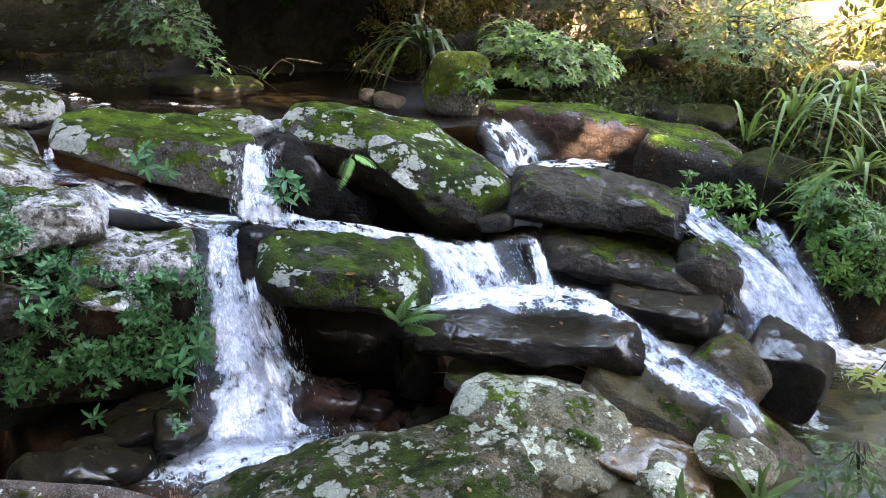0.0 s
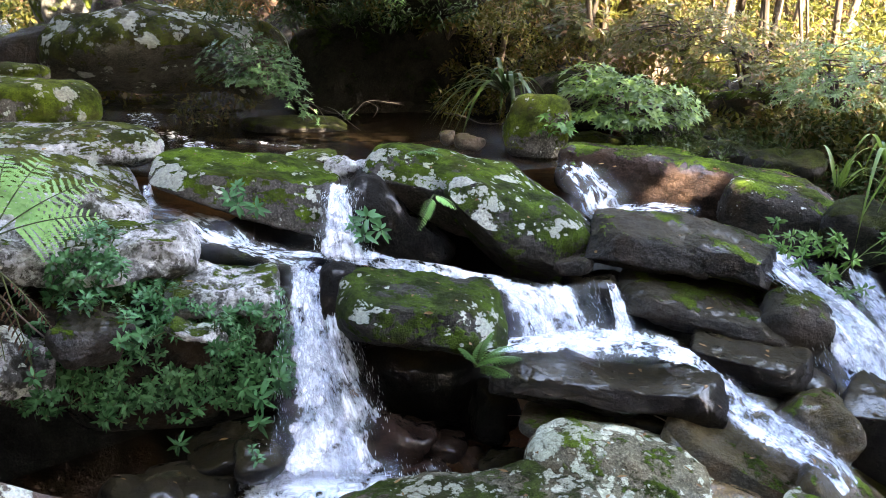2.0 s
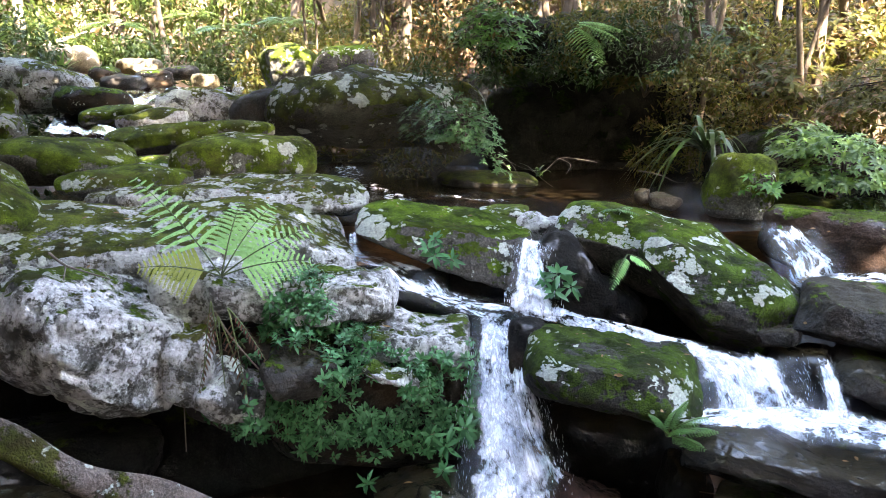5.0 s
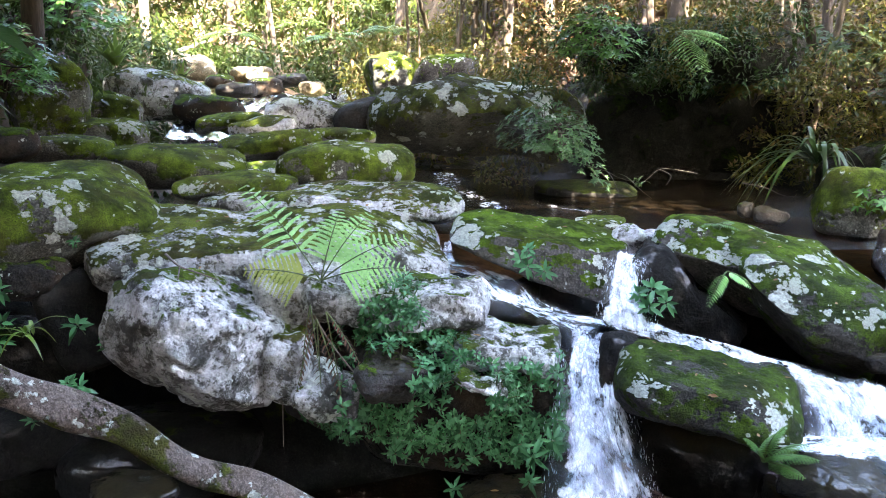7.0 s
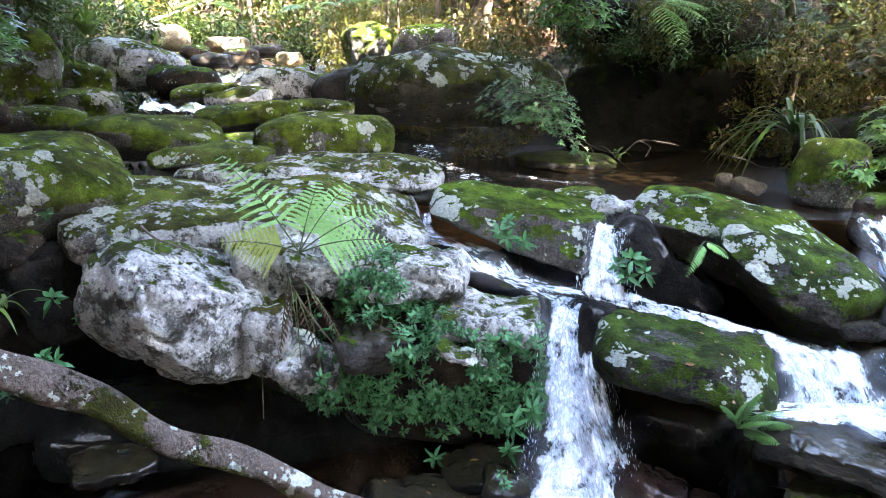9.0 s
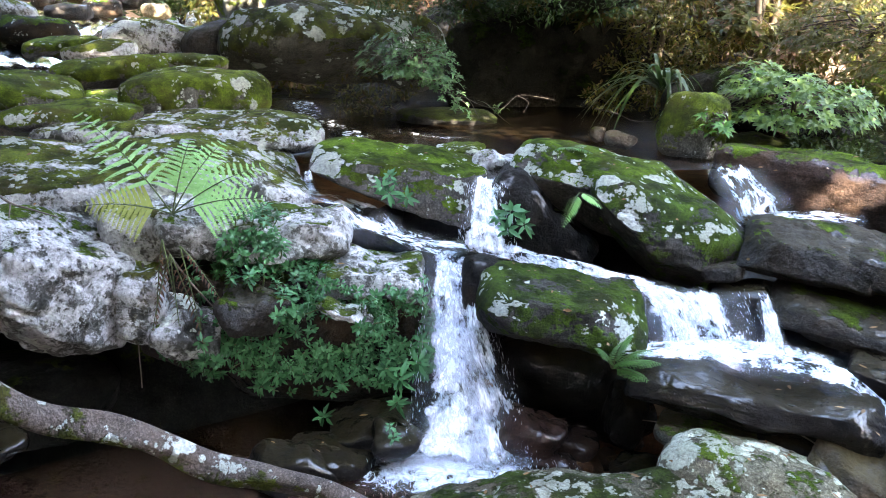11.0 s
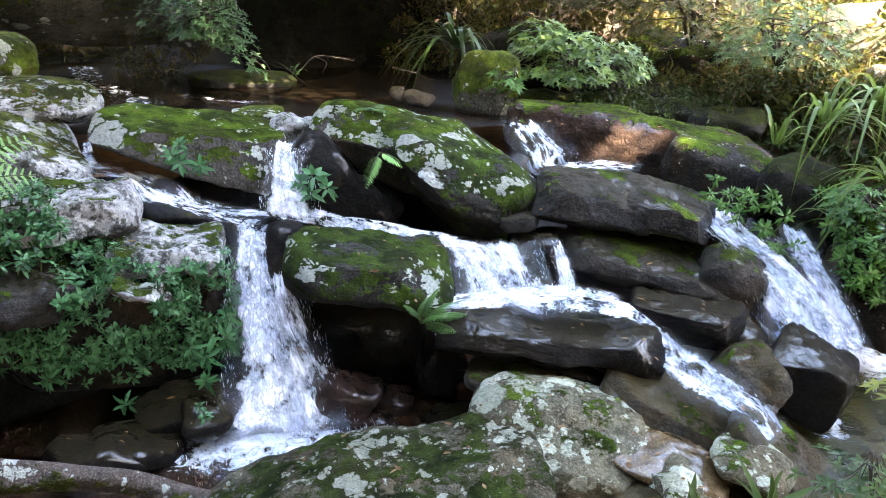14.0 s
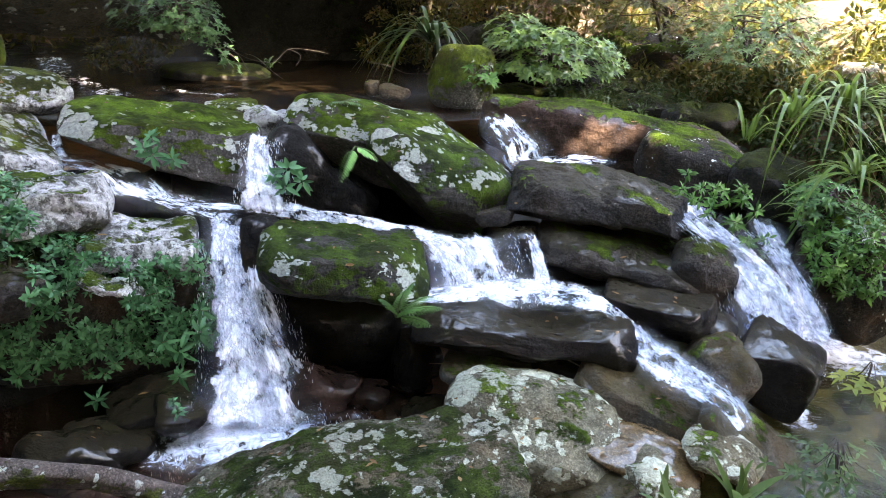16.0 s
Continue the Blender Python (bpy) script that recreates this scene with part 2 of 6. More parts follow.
def mat_fall(name, cover=0.6, streaks=9.0, along=1.7):
    """Falling white water: streaks along the flow (in metres) with dark gaps, torn at the edges, clear film between."""
    n = Nodes(name)
    uv = n.node("ShaderNodeUVMap")
    uv.node.uv_map = "flow"
    ed = n.node("ShaderNodeUVMap")
    ed.node.uv_map = "edge"
    s = n.t.nodes.new("ShaderNodeSeparateXYZ")
    n.t.links.new(ed, s.inputs[0])
    a = n.noise(n.scaled(uv, (streaks * 1.5, along * 1.9, 1)), 1.0, 7, 0.66, distort=0.5)
    b = n.noise(n.scaled(uv, (streaks * 0.45, along * 1.6, 1)), 1.0, 4, 0.6, distort=0.6)
    fine = n.noise(n.scaled(uv, (streaks * 6, along * 7, 1)), 1.0, 4, 0.7, distort=0.5)
    d = n.math("ADD", n.math("MULTIPLY", a, 0.8), n.math("MULTIPLY", b, 0.55))
    d = n.math("ADD", d, n.math("MULTIPLY", n.math("SUBTRACT", fine, 0.5), 0.30))
    mid = n.math("ABSOLUTE", n.math("SUBTRACT", s.outputs[0], 0.5))
    d = n.math("SUBTRACT", d, n.ramp(n.math("ADD", mid, n.math("MULTIPLY", n.math("SUBTRACT", a, 0.5), 0.5)), 0.26, 0.54, 0.0, 0.5))
    end = n.math("ABSOLUTE", n.math("SUBTRACT", s.outputs[1], 0.5))
    d = n.math("SUBTRACT", d, n.ramp(end, 0.44, 0.5, 0.0, 0.25))
    f = n.ramp(d, 0.84 - 0.42 * cover, 1.08 - 0.42 * cover)
    white = n.t.nodes.new("ShaderNodeBsdfDiffuse")
    n.put(white.inputs["Color"], n.mix(n.ramp(n.math("ADD", b, n.math("MULTIPLY", n.math("SUBTRACT", fine, 0.5), 0.4)), 0.36, 0.6), (0.56, 0.64, 0.76), (0.93, 0.95, 0.98)))
    lean = n.t.nodes.new("ShaderNodeVectorMath")
    lean.operation = "ADD"
    n.put(lean.inputs[0], n.bump(n.math("ADD", n.math("ADD", a, b), n.math("MULTIPLY", fine, 0.4)), 0.03, 0.5))
    lean.inputs[1].default_value = (0, 0, 0.55)
    unit = n.t.nodes.new("ShaderNodeVectorMath")
    unit.operation = "NORMALIZE"
    n.t.links.new(lean.outputs[0], unit.inputs[0])
    n.put(white.inputs["Normal"], unit.outputs[0])
    gl = n.t.nodes.new("ShaderNodeBsdfGlossy")
    gl.inputs["Roughness"].default_value = 0.1
    n.put(gl.inputs["Normal"], n.bump(n.math("ADD", a, n.math("MULTIPLY", fine, 0.3)), 0.05, 0.9))
    see = n.t.nodes.new("ShaderNodeBsdfTransparent")
    see.inputs["Color"].default_value = (0.93, 0.93, 0.95, 1)
    film = n.t.nodes.new("ShaderNodeMixShader")
    film.inputs[0].default_value = 0.05
    n.t.links.new(see.outputs[0], film.inputs[1])
    n.t.links.new(gl.outputs[0], film.inputs[2])
    mx = n.t.nodes.new("ShaderNodeMixShader")
    n.t.links.new(f, mx.inputs[0])
    n.t.links.new(film.outputs[0], mx.inputs[1])
    glow = n.t.nodes.new("ShaderNodeBsdfTranslucent")
    glow.inputs["Color"].default_value = (0.86, 0.93, 1.0, 1)
    spray = n.t.nodes.new("ShaderNodeMixShader")
    spray.inputs[0].default_value = 0.12
    n.t.links.new(white.outputs[0], spray.inputs[1])
    n.t.links.new(glow.outputs[0], spray.inputs[2])
    n.t.links.new(spray.outputs[0], mx.inputs[2])
    return n.done(mx.outputs[0])


ROCK = {
    "moss": mat_rock("rock_moss_lichen", (0.026, 0.024, 0.021), (0.115, 0.105, 0.094), moss=0.88, lichen=0.38, wet=0.15, edge=0.5, rise=0.30),
    "deepmoss": mat_rock("rock_deep_moss", (0.045, 0.042, 0.034), (0.17, 0.165, 0.14), moss=1.26, lichen=0.26, edge=0.2, rise=0.20, moss_col=(0.100, 0.150, 0.016)),
    "pale": mat_rock("rock_pale_lichen", (0.06, 0.058, 0.052), (0.21, 0.205, 0.19), moss=0.50, grey=1.0, lichen=0.2, warm=0.1),
    "pale2": mat_rock("rock_lichen_moss", (0.055, 0.050, 0.034), (0.19, 0.175, 0.115), moss=0.44, lichen=0.60, crust=(0.66, 0.68, 0.52), warm=0.3, wet=0.1, spot=9.0),
    "shelf": mat_rock("rock_shelf", (0.055, 0.052, 0.042), (0.19, 0.18, 0.145), moss=0.70, grey=1.1, lichen=0.46, warm=0.15, spot=10.0, moss_col=(0.095, 0.125, 0.018)),
    "olive": mat_rock("rock_olive", (0.040, 0.036, 0.024), (0.135, 0.122, 0.08), moss=1.20, lichen=0.26, crust=(0.58, 0.58, 0.46), wet=0.2, warm=0.35, rise=0.04, moss_col=(0.052, 0.082, 0.018), spot=18.0),
    # wet: wet stone, darkened further so its colour includes deep shade
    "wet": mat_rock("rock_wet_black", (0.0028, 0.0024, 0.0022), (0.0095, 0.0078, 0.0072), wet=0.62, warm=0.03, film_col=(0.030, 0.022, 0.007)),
    "slate": mat_rock("rock_wet_slate", (0.012, 0.0115, 0.011), (0.044, 0.042, 0.040), moss=0.40, wet=0.40, warm=0.15, film_col=(0.045, 0.037, 0.02)),
    "red": mat_rock("rock_red_brown", (0.012, 0.008, 0.007), (0.042, 0.026, 0.020), moss=0.60, wet=0.5, warm=0.2),
    "redwet": mat_rock("rock_wet_red", (0.009, 0.0045, 0.0035), (0.028, 0.013, 0.0095), wet=0.65, warm=0.1),
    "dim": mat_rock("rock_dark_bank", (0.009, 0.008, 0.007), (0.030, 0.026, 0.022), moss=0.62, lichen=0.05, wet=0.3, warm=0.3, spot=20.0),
    "brown": mat_rock("rock_wet_brown", (0.026, 0.024, 0.020), (0.078, 0.072, 0.058), moss=0.30, wet=0.4, warm=0.5, film_col=(0.075, 0.055, 0.018)),
    # black: damp stone, near black to carry the shade of gaps and hollows
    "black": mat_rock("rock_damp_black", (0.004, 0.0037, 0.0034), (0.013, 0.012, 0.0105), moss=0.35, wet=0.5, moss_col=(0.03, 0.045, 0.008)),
    # bank: darker version of dim, shade between the bank leaves coloured in
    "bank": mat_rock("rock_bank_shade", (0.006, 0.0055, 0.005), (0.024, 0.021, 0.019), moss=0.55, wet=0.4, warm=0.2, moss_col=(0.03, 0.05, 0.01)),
    # cave: the hollow's deep shade is put into this near-black stone and moss
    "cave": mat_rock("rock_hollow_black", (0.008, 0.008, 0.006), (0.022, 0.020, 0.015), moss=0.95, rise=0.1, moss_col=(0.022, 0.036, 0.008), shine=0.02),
    # dim2: mossy stone with the shade beneath shrubs mixed into its colours
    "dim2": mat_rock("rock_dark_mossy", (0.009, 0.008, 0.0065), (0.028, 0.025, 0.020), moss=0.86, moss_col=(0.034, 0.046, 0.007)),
    "velvet": mat_rock("rock_velvet_moss", (0.014, 0.013, 0.011), (0.050, 0.046, 0.040), moss=1.22, lichen=0.30, edge=0.7, rise=0.08, moss_col=(0.050, 0.094, 0.011)),
    "gold": mat_rock("rock_golden_wet", (0.05, 0.03, 0.012), (0.15, 0.095, 0.038), wet=0.8, warm=0.5),
    "mottle": mat_rock("rock_mottled_moss", (0.030, 0.028, 0.020), (0.12, 0.115, 0.085), moss=1.22, lichen=0.45, rise=0.10, spot=6.0, moss_col=(0.075, 0.095, 0.016)),
    "sand": mat_rock("rock_dry_tan", (0.085, 0.068, 0.04), (0.20, 0.165, 0.11), lichen=0.3, warm=0.3),
}


# ---------------------------------------------------------------- helpers
def mesh_object(name, verts, faces, material, parent=None, smooth=True, uv=None, edge=None):
    me = bpy.data.meshes.new(name)
    me.from_pydata([tuple(v) for v in verts], [], faces)
    me.materials.append(material)
    if smooth:
        me.shade_smooth()
    if uv is not None:
        lay = me.uv_layers.new(name="flow")
        idx = np.zeros(len(me.loops), dtype=np.int32)
        me.loops.foreach_get("vertex_index", idx)
        lay.data.foreach_set("uv", np.asarray(uv, dtype=np.float32)[idx].ravel())
        if edge is not None:
            lay = me.uv_layers.new(name="edge")
            lay.data.foreach_set("uv", np.asarray(edge, dtype=np.float32)[idx].ravel())
    ob = new(name, me)
    ob.parent = parent
    return ob


def thing(name, place, label, category, group="", kind=""):
    ob = new(name)
    ob.empty_display_size = 0.1
    ob.location = place
    return tagged(ob, label, category, group, kind)


def ico(levels):
    bm = bmesh.new()
    bmesh.ops.create_icosphere(bm, subdivisions=levels, radius=1.0)
    v = np.array([x.co[:] for x in bm.verts])
    fc = [[w.index for w in f.verts] for f in bm.faces]
    bm.free()
    return v / np.linalg.norm(v, axis=1)[:, None], fc


ICO = {k: ico(k) for k in (3, 4, 5, 6)}


def rock(name, place, size, turn=(0, 0, 0), box=3.0, seed=0, kind="moss", cuts=(), facets=9, lumps=0.10, detail=5, label="", group="", category="rock"):
    """A boulder: a rounded block with broken flat facets, lumps, ledges and a weathered skin. size: full lengths; turn: degrees;
    cuts: planes (x, y, z, how far out, 0 to 1) that slice flat sides off."""
    v, fc = ICO[detail]
    lumps = lumps * (2.3 if kind == "pale" else 1.25 if kind == "moss" else 1.0)
    rng = random.Random(seed * 7 + 3)
    r = (np.abs(v) ** (box + 1.0)).sum(1) ** (-1.0 / (box + 1.0))
    p = v * r[:, None]
    planes = [(np.array(Vector(c[:3]).normalized()), c[3], 0.96) for c in cuts]
    for _ in range(facets):
        n = Vector((rng.uniform(-1, 1), rng.uniform(-1, 1), rng.uniform(-0.8, 1.0))).normalized()
        planes.append((np.array(n), rng.uniform(0.78, 0.95), rng.uniform(0.75, 0.97)))
    for n, d, hard in planes:
        s = p @ n
        e = s - s.max() * d
        p = p - np.outer((e + np.sqrt(e * e + 0.004)) * 0.5 * hard, n)
    off = Vector((seed * 3.17, seed * 1.73, seed * 0.61))
    half = np.array(size) / 2
    m = float(half.mean())
    q = p * half
    nn = v / half
    nn /= np.linalg.norm(nn, axis=1)[:, None]
    for i in range(len(q)):
        a = Vector(q[i])
        k = noise.noise(a * (1.0 / m) + off) * lumps * 1.1 * m
        k += (noise.ridged_multi_fractal(a * (1.6 / m) + off, 0.9, 2.1, 4, 1.0, 2.0) - 1.1) * lumps * (0.07 if kind == "wet" else 0.16) * m
        c = noise.cell(a * (2.3 / m) + off + noise.noise_vector(a * 6.0) * 0.12)
        k += (c - 0.5) * 0.012 * m
        k += noise.fractal(a * 8.0 + off, 0.7, 2.1, 4) * (0.007 if kind == "wet" else 0.014)
        if kind == "pale":
            k -= (1 - abs(noise.noise(a * (2.4 / m) + off))) ** 9 * 0.06 * m
            k += noise.fractal(a * 3.4 + off, 0.8, 2.1, 3) * 0.03
        q[i] += nn[i] * k
    ob = mesh_object(name, q, fc, ROCK[kind])
    ob.matrix_world = pose(*place, *turn)
    return tagged(ob, label, category, group)


def smooth_path(pts, n):
    """n points on a smooth curve through pts."""
    pts = np.array(pts, dtype=float)
    t = np.linspace(0, len(pts) - 1, n)
    i = np.clip(t.astype(int), 0, len(pts) - 2)
    u = (t - i)[:, None]
    p0, p1, p2, p3 = pts[np.maximum(i - 1, 0)], pts[i], pts[i + 1], pts[np.minimum(i + 2, len(pts) - 1)]
    return 0.5 * (2 * p1 + (p2 - p0) * u + (2 * p0 - 5 * p1 + 4 * p2 - p3) * u**2 + (3 * p1 - p0 - 3 * p2 + p3) * u**3)


def tube(pts, radii, sides=8, n=24, wobble=0.0, seed=0):
    c = smooth_path(pts, n)
    r = np.interp(np.linspace(0, 1, n), np.linspace(0, 1, len(radii)), radii)
    t = np.gradient(c, axis=0)
    t /= np.linalg.norm(t, axis=1)[:, None] + 1e-9
    ref = np.array([0.3, 0.2, 1.0]) if abs(t[:, 2]).mean() < 0.8 else np.array([1.0, 0.2, 0.1])
    a = np.cross(t, ref)
    a /= np.linalg.norm(a, axis=1)[:, None]
    b = np.cross(t, a)
    vs, fs = [], []
    for i in range(n):
        for s in range(sides):
            g = 2 * math.pi * s / sides
            k = r[i] * (1 + wobble * noise.noise(Vector(c[i] * 3.0) + Vector((math.cos(g), math.sin(g), seed))))
            vs.append(c[i] + k * (math.cos(g) * a[i] + math.sin(g) * b[i]))
    for i in range(n - 1):
        for s in range(sides):
            q = (s + 1) % sides
            fs.append((i * sides + s, i * sides + q, (i + 1) * sides + q, (i + 1) * sides + s))
    fs.append(tuple(range(sides))[::-1])
    fs.append(tuple((n - 1) * sides + s for s in range(sides)))
    return vs, fs


class Leaves:
    """Gathers leaf blades: each a folded, bent, pointed blade of 3 x steps points."""

    def __init__(self):
        self.v, self.f, self.k = [], [], 0

    def add(self, base, way, up, length, width, droop=0.25, steps=3, fold=0.25, tip=1.0):
        base, way, up = np.asarray(base, float), np.asarray(way, float), np.asarray(up, float)
        way = way / (np.linalg.norm(way) + 1e-9)
        side = np.cross(way, up)
        side = side / (np.linalg.norm(side) + 1e-9)
        up = np.cross(side, way)
        k = self.k
        self.v.append(base)
        for i in range(1, steps + 1):
            u = i / (steps + 1)
            c = base + way * length * u + np.array([0, 0, -1.0]) * droop * length * u * u
            w = width * 0.5 * math.sin(math.pi * u ** (0.75 if tip else 0.5)) ** 0.8
            lift = up * w * fold
            self.v += [c - side * w + lift, c, c + side * w + lift]
        self.v.append(base + way * length + np.array([0, 0, -1.0]) * droop * length)
        e = k + 1 + 3 * steps
        self.f += [(k, k + 2, k + 1), (k, k + 3, k + 2)]
        for i in range(steps - 1):
            a = k + 1 + 3 * i
            self.f += [(a, a + 1, a + 4, a + 3), (a + 1, a + 2, a + 5, a + 4)]
        a = k + 1 + 3 * (steps - 1)
        self.f += [(a, a + 1, e), (a + 1, a + 2, e)]
        self.k = e + 1

    def build(self, name, material, parent=None):
        return mesh_object(name, self.v, self.f, material, parent)


def scatter_blades(name, centres, ways, ups, length, width, material, parent=None, fold=0.2):
    """Many simple leaves at once (4 triangles each), for woods and hedges."""
    c, w, u = (np.asarray(a, float) for a in (centres, ways, ups))
    w /= np.linalg.norm(w, axis=1)[:, None] + 1e-9
    s = np.cross(w, u)
    s /= np.linalg.norm(s, axis=1)[:, None] + 1e-9
    u = np.cross(s, w)
    length, width = np.asarray(length)[:, None], np.asarray(width)[:, None]
    v = np.stack([c, c + w * length * 0.45 - s * width * 0.5 + u * width * fold, c + w * length, c + w * length * 0.45 + s * width * 0.5 + u * width * fold], 1).reshape(-1, 3)
    n = len(c)
    k = np.arange(n) * 4
    f = np.stack([np.stack([k, k + 2, k + 1], 1), np.stack([k, k + 3, k + 2], 1)], 1).reshape(-1, 3)
    me = bpy.data.meshes.new(name)
    me.vertices.add(len(v))
    me.vertices.foreach_set("co", v.astype(np.float32).ravel())
    me.loops.add(len(f) * 3)
    me.loops.foreach_set("vertex_index", f.astype(np.int32).ravel())
    me.polygons.add(len(f))
    me.polygons.foreach_set("loop_start", (np.arange(len(f)) * 3).astype(np.int32))
    me.update(calc_edges=True)
    me.materials.append(material)
    ob = new(name, me)
    ob.parent = parent
    return ob


def sheet(name, left, right, material, n=70, m=26, rough=0.035, seed=0, thick=0.0, repeat=1.0, parent=None):
    """A skin of running water between two edge lines, rippled along the flow."""
    a, b = smooth_path(left, n), smooth_path(right, n)
    u = np.linspace(0, 1, m)
    g = a[:, None, :] * (1 - u)[None, :, None] + b[:, None, :] * u[None, :, None]
    run = np.concatenate([[0], np.cumsum(np.linalg.norm(np.diff((a + b) / 2, axis=0), axis=1))])
    wid = np.linalg.norm(b - a, axis=1).mean()
    du = np.gradient(g, axis=0)
    dv = np.gradient(g, axis=1)
    nor = np.cross(dv, du)
    nor /= np.linalg.norm(nor, axis=2)[:, :, None] + 1e-9
    for i in range(n):
        for j in range(m):
            x = u[j] * wid
            k = noise.fractal(Vector((x * 9 + seed * 5, run[i] * 1.6, seed)), 0.7, 2.0, 4)
            bulge = thick * math.sin(math.pi * u[j]) ** 0.7
            g[i, j] += nor[i, j] * (k * rough + bulge)
    uv = np.stack(np.meshgrid(np.linspace(0, 1, m) * wid + seed * 3.7, run * repeat), -1).reshape(-1, 2)
    edge = np.stack(np.meshgrid(np.linspace(0, 1, m), run / run[-1]), -1).reshape(-1, 2)
    faces = [(i * m + j, i * m + j + 1, (i + 1) * m + j + 1, (i + 1) * m + j) for i in range(n - 1) for j in range(m - 1)]
    if np.cross(dv, du)[:, :, 2].mean() > 0:
        faces = [q[::-1] for q in faces]
    return mesh_object(name, g.reshape(-1, 3), faces, material, parent, uv=uv, edge=edge)


def polar(az, d, z):
    a = radians(az)
    return (d * math.sin(a), d * math.cos(a), z)

# ---------------------------------------------------------------- ground
def ground_height(az, d):
    """Height of the ground by bearing (degrees) and distance from the viewer."""
    back = np.interp(az, (-75, -68, -52, -46, 13, 18, 60, 70), (0, 0.8, 0.8, 0, 0, 0.9, 0.9, 0)) * np.interp(d, (3, 4, 6.5, 8), (0, 1, 1, 0))
    bed = np.interp(d - back, (0, 1.2, 2.3, 4.55, 4.85, 5.6, 6.2, 10.5, 14, 18, 26, 60), (1.15, 1.1, 0.0, 0.02, 0.5, 1.25, 1.45, 1.5, 2.3, 2.9, 3.6, 6.0))
    edge = np.interp(az, (-180, -80, -62, -54, -46, -34, -24, -14, 0, 10, 20, 32, 60, 180), (3, 4.5, 6.5, 11, 30, 30, 11.0, 10.2, 9.4, 7.2, 6.6, 6.0, 4.5, 3))
    out = d - edge
    steep = np.interp(out, (0, 0.6, 2, 5, 12, 40), (0, 0.45, 1.3, 3.2, 7.5, 16))
    gentle = np.interp(out, (0, 0.6, 2, 6, 14, 40), (0, 0.28, 0.45, 0.9, 4.5, 14))
    flat = np.interp(az, (3, 12), (0, 1))
    bank = np.where(out > 0, steep * (1 - flat) + gentle * flat, 0)
    behind = np.interp(abs(az), (70, 110), (0, 1))
    return (bed + bank) * (1 - behind) + behind * np.interp(d, (0, 4, 12, 60), (1.15, 1.2, 3.0, 14.0))


SOIL = mat_plain("forest_soil", (0.028, 0.016, 0.009), (0.08, 0.046, 0.025), 3.0, 0.9, 0.05)
BED = mat_plain("stream_bed", (0.08, 0.040, 0.018), (0.20, 0.11, 0.05), 7.0, 0.6, 0.04)

BED_PALE = mat_plain("pool_bed", (0.075, 0.062, 0.026), (0.19, 0.16, 0.075), 9.0, 0.6, 0.04)


def build_ground():
    az = np.concatenate([np.arange(-180, -70, 6.0), np.arange(-70, 50, 1.2), np.arange(50, 179, 6.0)])
    d = np.concatenate([np.linspace(0.05, 2, 8), np.arange(2.2, 13, 0.16), np.geomspace(13.2, 400, 30)])
    vs = []
    for a in az:
        for r in d:
            z = float(ground_height(a, r)) + (noise.fractal(Vector(polar(a, r, 0)) * 1.1, 0.8, 2, 4) * 0.12 if r < 60 else 0)
            vs.append(polar(a, r, min(z, 18)))
    n = len(d)
    fs = [(i * n + j, (i + 1) * n + j, (i + 1) * n + j + 1, i * n + j + 1) for i in range(len(az) - 1) for j in range(n - 1)]
    k = (len(az) - 1) * n
    fs += [(k + j, j, j + 1, k + j + 1) for j in range(n - 1)]
    ob = mesh_object("ground", vs, [f[::-1] for f in fs], SOIL)
    ob.data.materials.append(BED)
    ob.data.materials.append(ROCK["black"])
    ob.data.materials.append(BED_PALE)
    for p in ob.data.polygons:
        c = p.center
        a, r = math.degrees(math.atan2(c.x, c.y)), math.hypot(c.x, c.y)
        # slot 2 paints the ground black where gaps and hollows lie in shade
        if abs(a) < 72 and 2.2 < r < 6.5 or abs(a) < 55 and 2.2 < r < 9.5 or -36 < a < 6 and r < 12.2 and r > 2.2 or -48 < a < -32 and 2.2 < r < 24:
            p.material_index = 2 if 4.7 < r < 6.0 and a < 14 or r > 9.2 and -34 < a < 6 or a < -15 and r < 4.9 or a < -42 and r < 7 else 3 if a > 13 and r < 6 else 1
    tagged(ob, "brown stream bed and leaf-littered forest slope, shaded hollows painted black", "ground", kind="structure")


build_ground()

WATER_UP = mat_water("water_upper_pool", (0.34, 0.24, 0.12), 0.95, 5.0, (1, 2.6, 1), foam=0.12, murk=(0.016, 0.011, 0.006))
WATER_LOW = mat_water("water_splash_pool", (0.74, 0.50, 0.34), 0.75, 8.0, murk=(0.085, 0.046, 0.028), thick=0.42)
WATER_RIGHT = mat_water("water_lower_pool", (0.72, 0.70, 0.44), 0.9, 6.0, (1, 1.8, 1), foam=0.10, murk=(0.075, 0.078, 0.024), thick=0.25)
WATER_RUN = mat_water("water_stream", (0.5, 0.42, 0.33), 0.35, 11.0, foam=0.08, murk=(0.03, 0.026, 0.02))
FALL = mat_fall("white_fall", 0.80, 11.0, 3.6)
FALL_THIN = mat_fall("white_trickle", 0.5, 12.0)
FALL_VEIL = mat_fall("white_veil", 0.48, 13.0, 4.4)
RUN = mat_fall("white_run", 0.40, 12.0, 3.0)
FALL_SOLID = mat_fall("white_sheet", 0.84, 10.0, 3.6)
RUN_MID = mat_fall("white_wash", 0.62, 14.0, 3.0)
RUN_WHITE = mat_fall("white_rapid", 0.74, 14.0, 5.0)


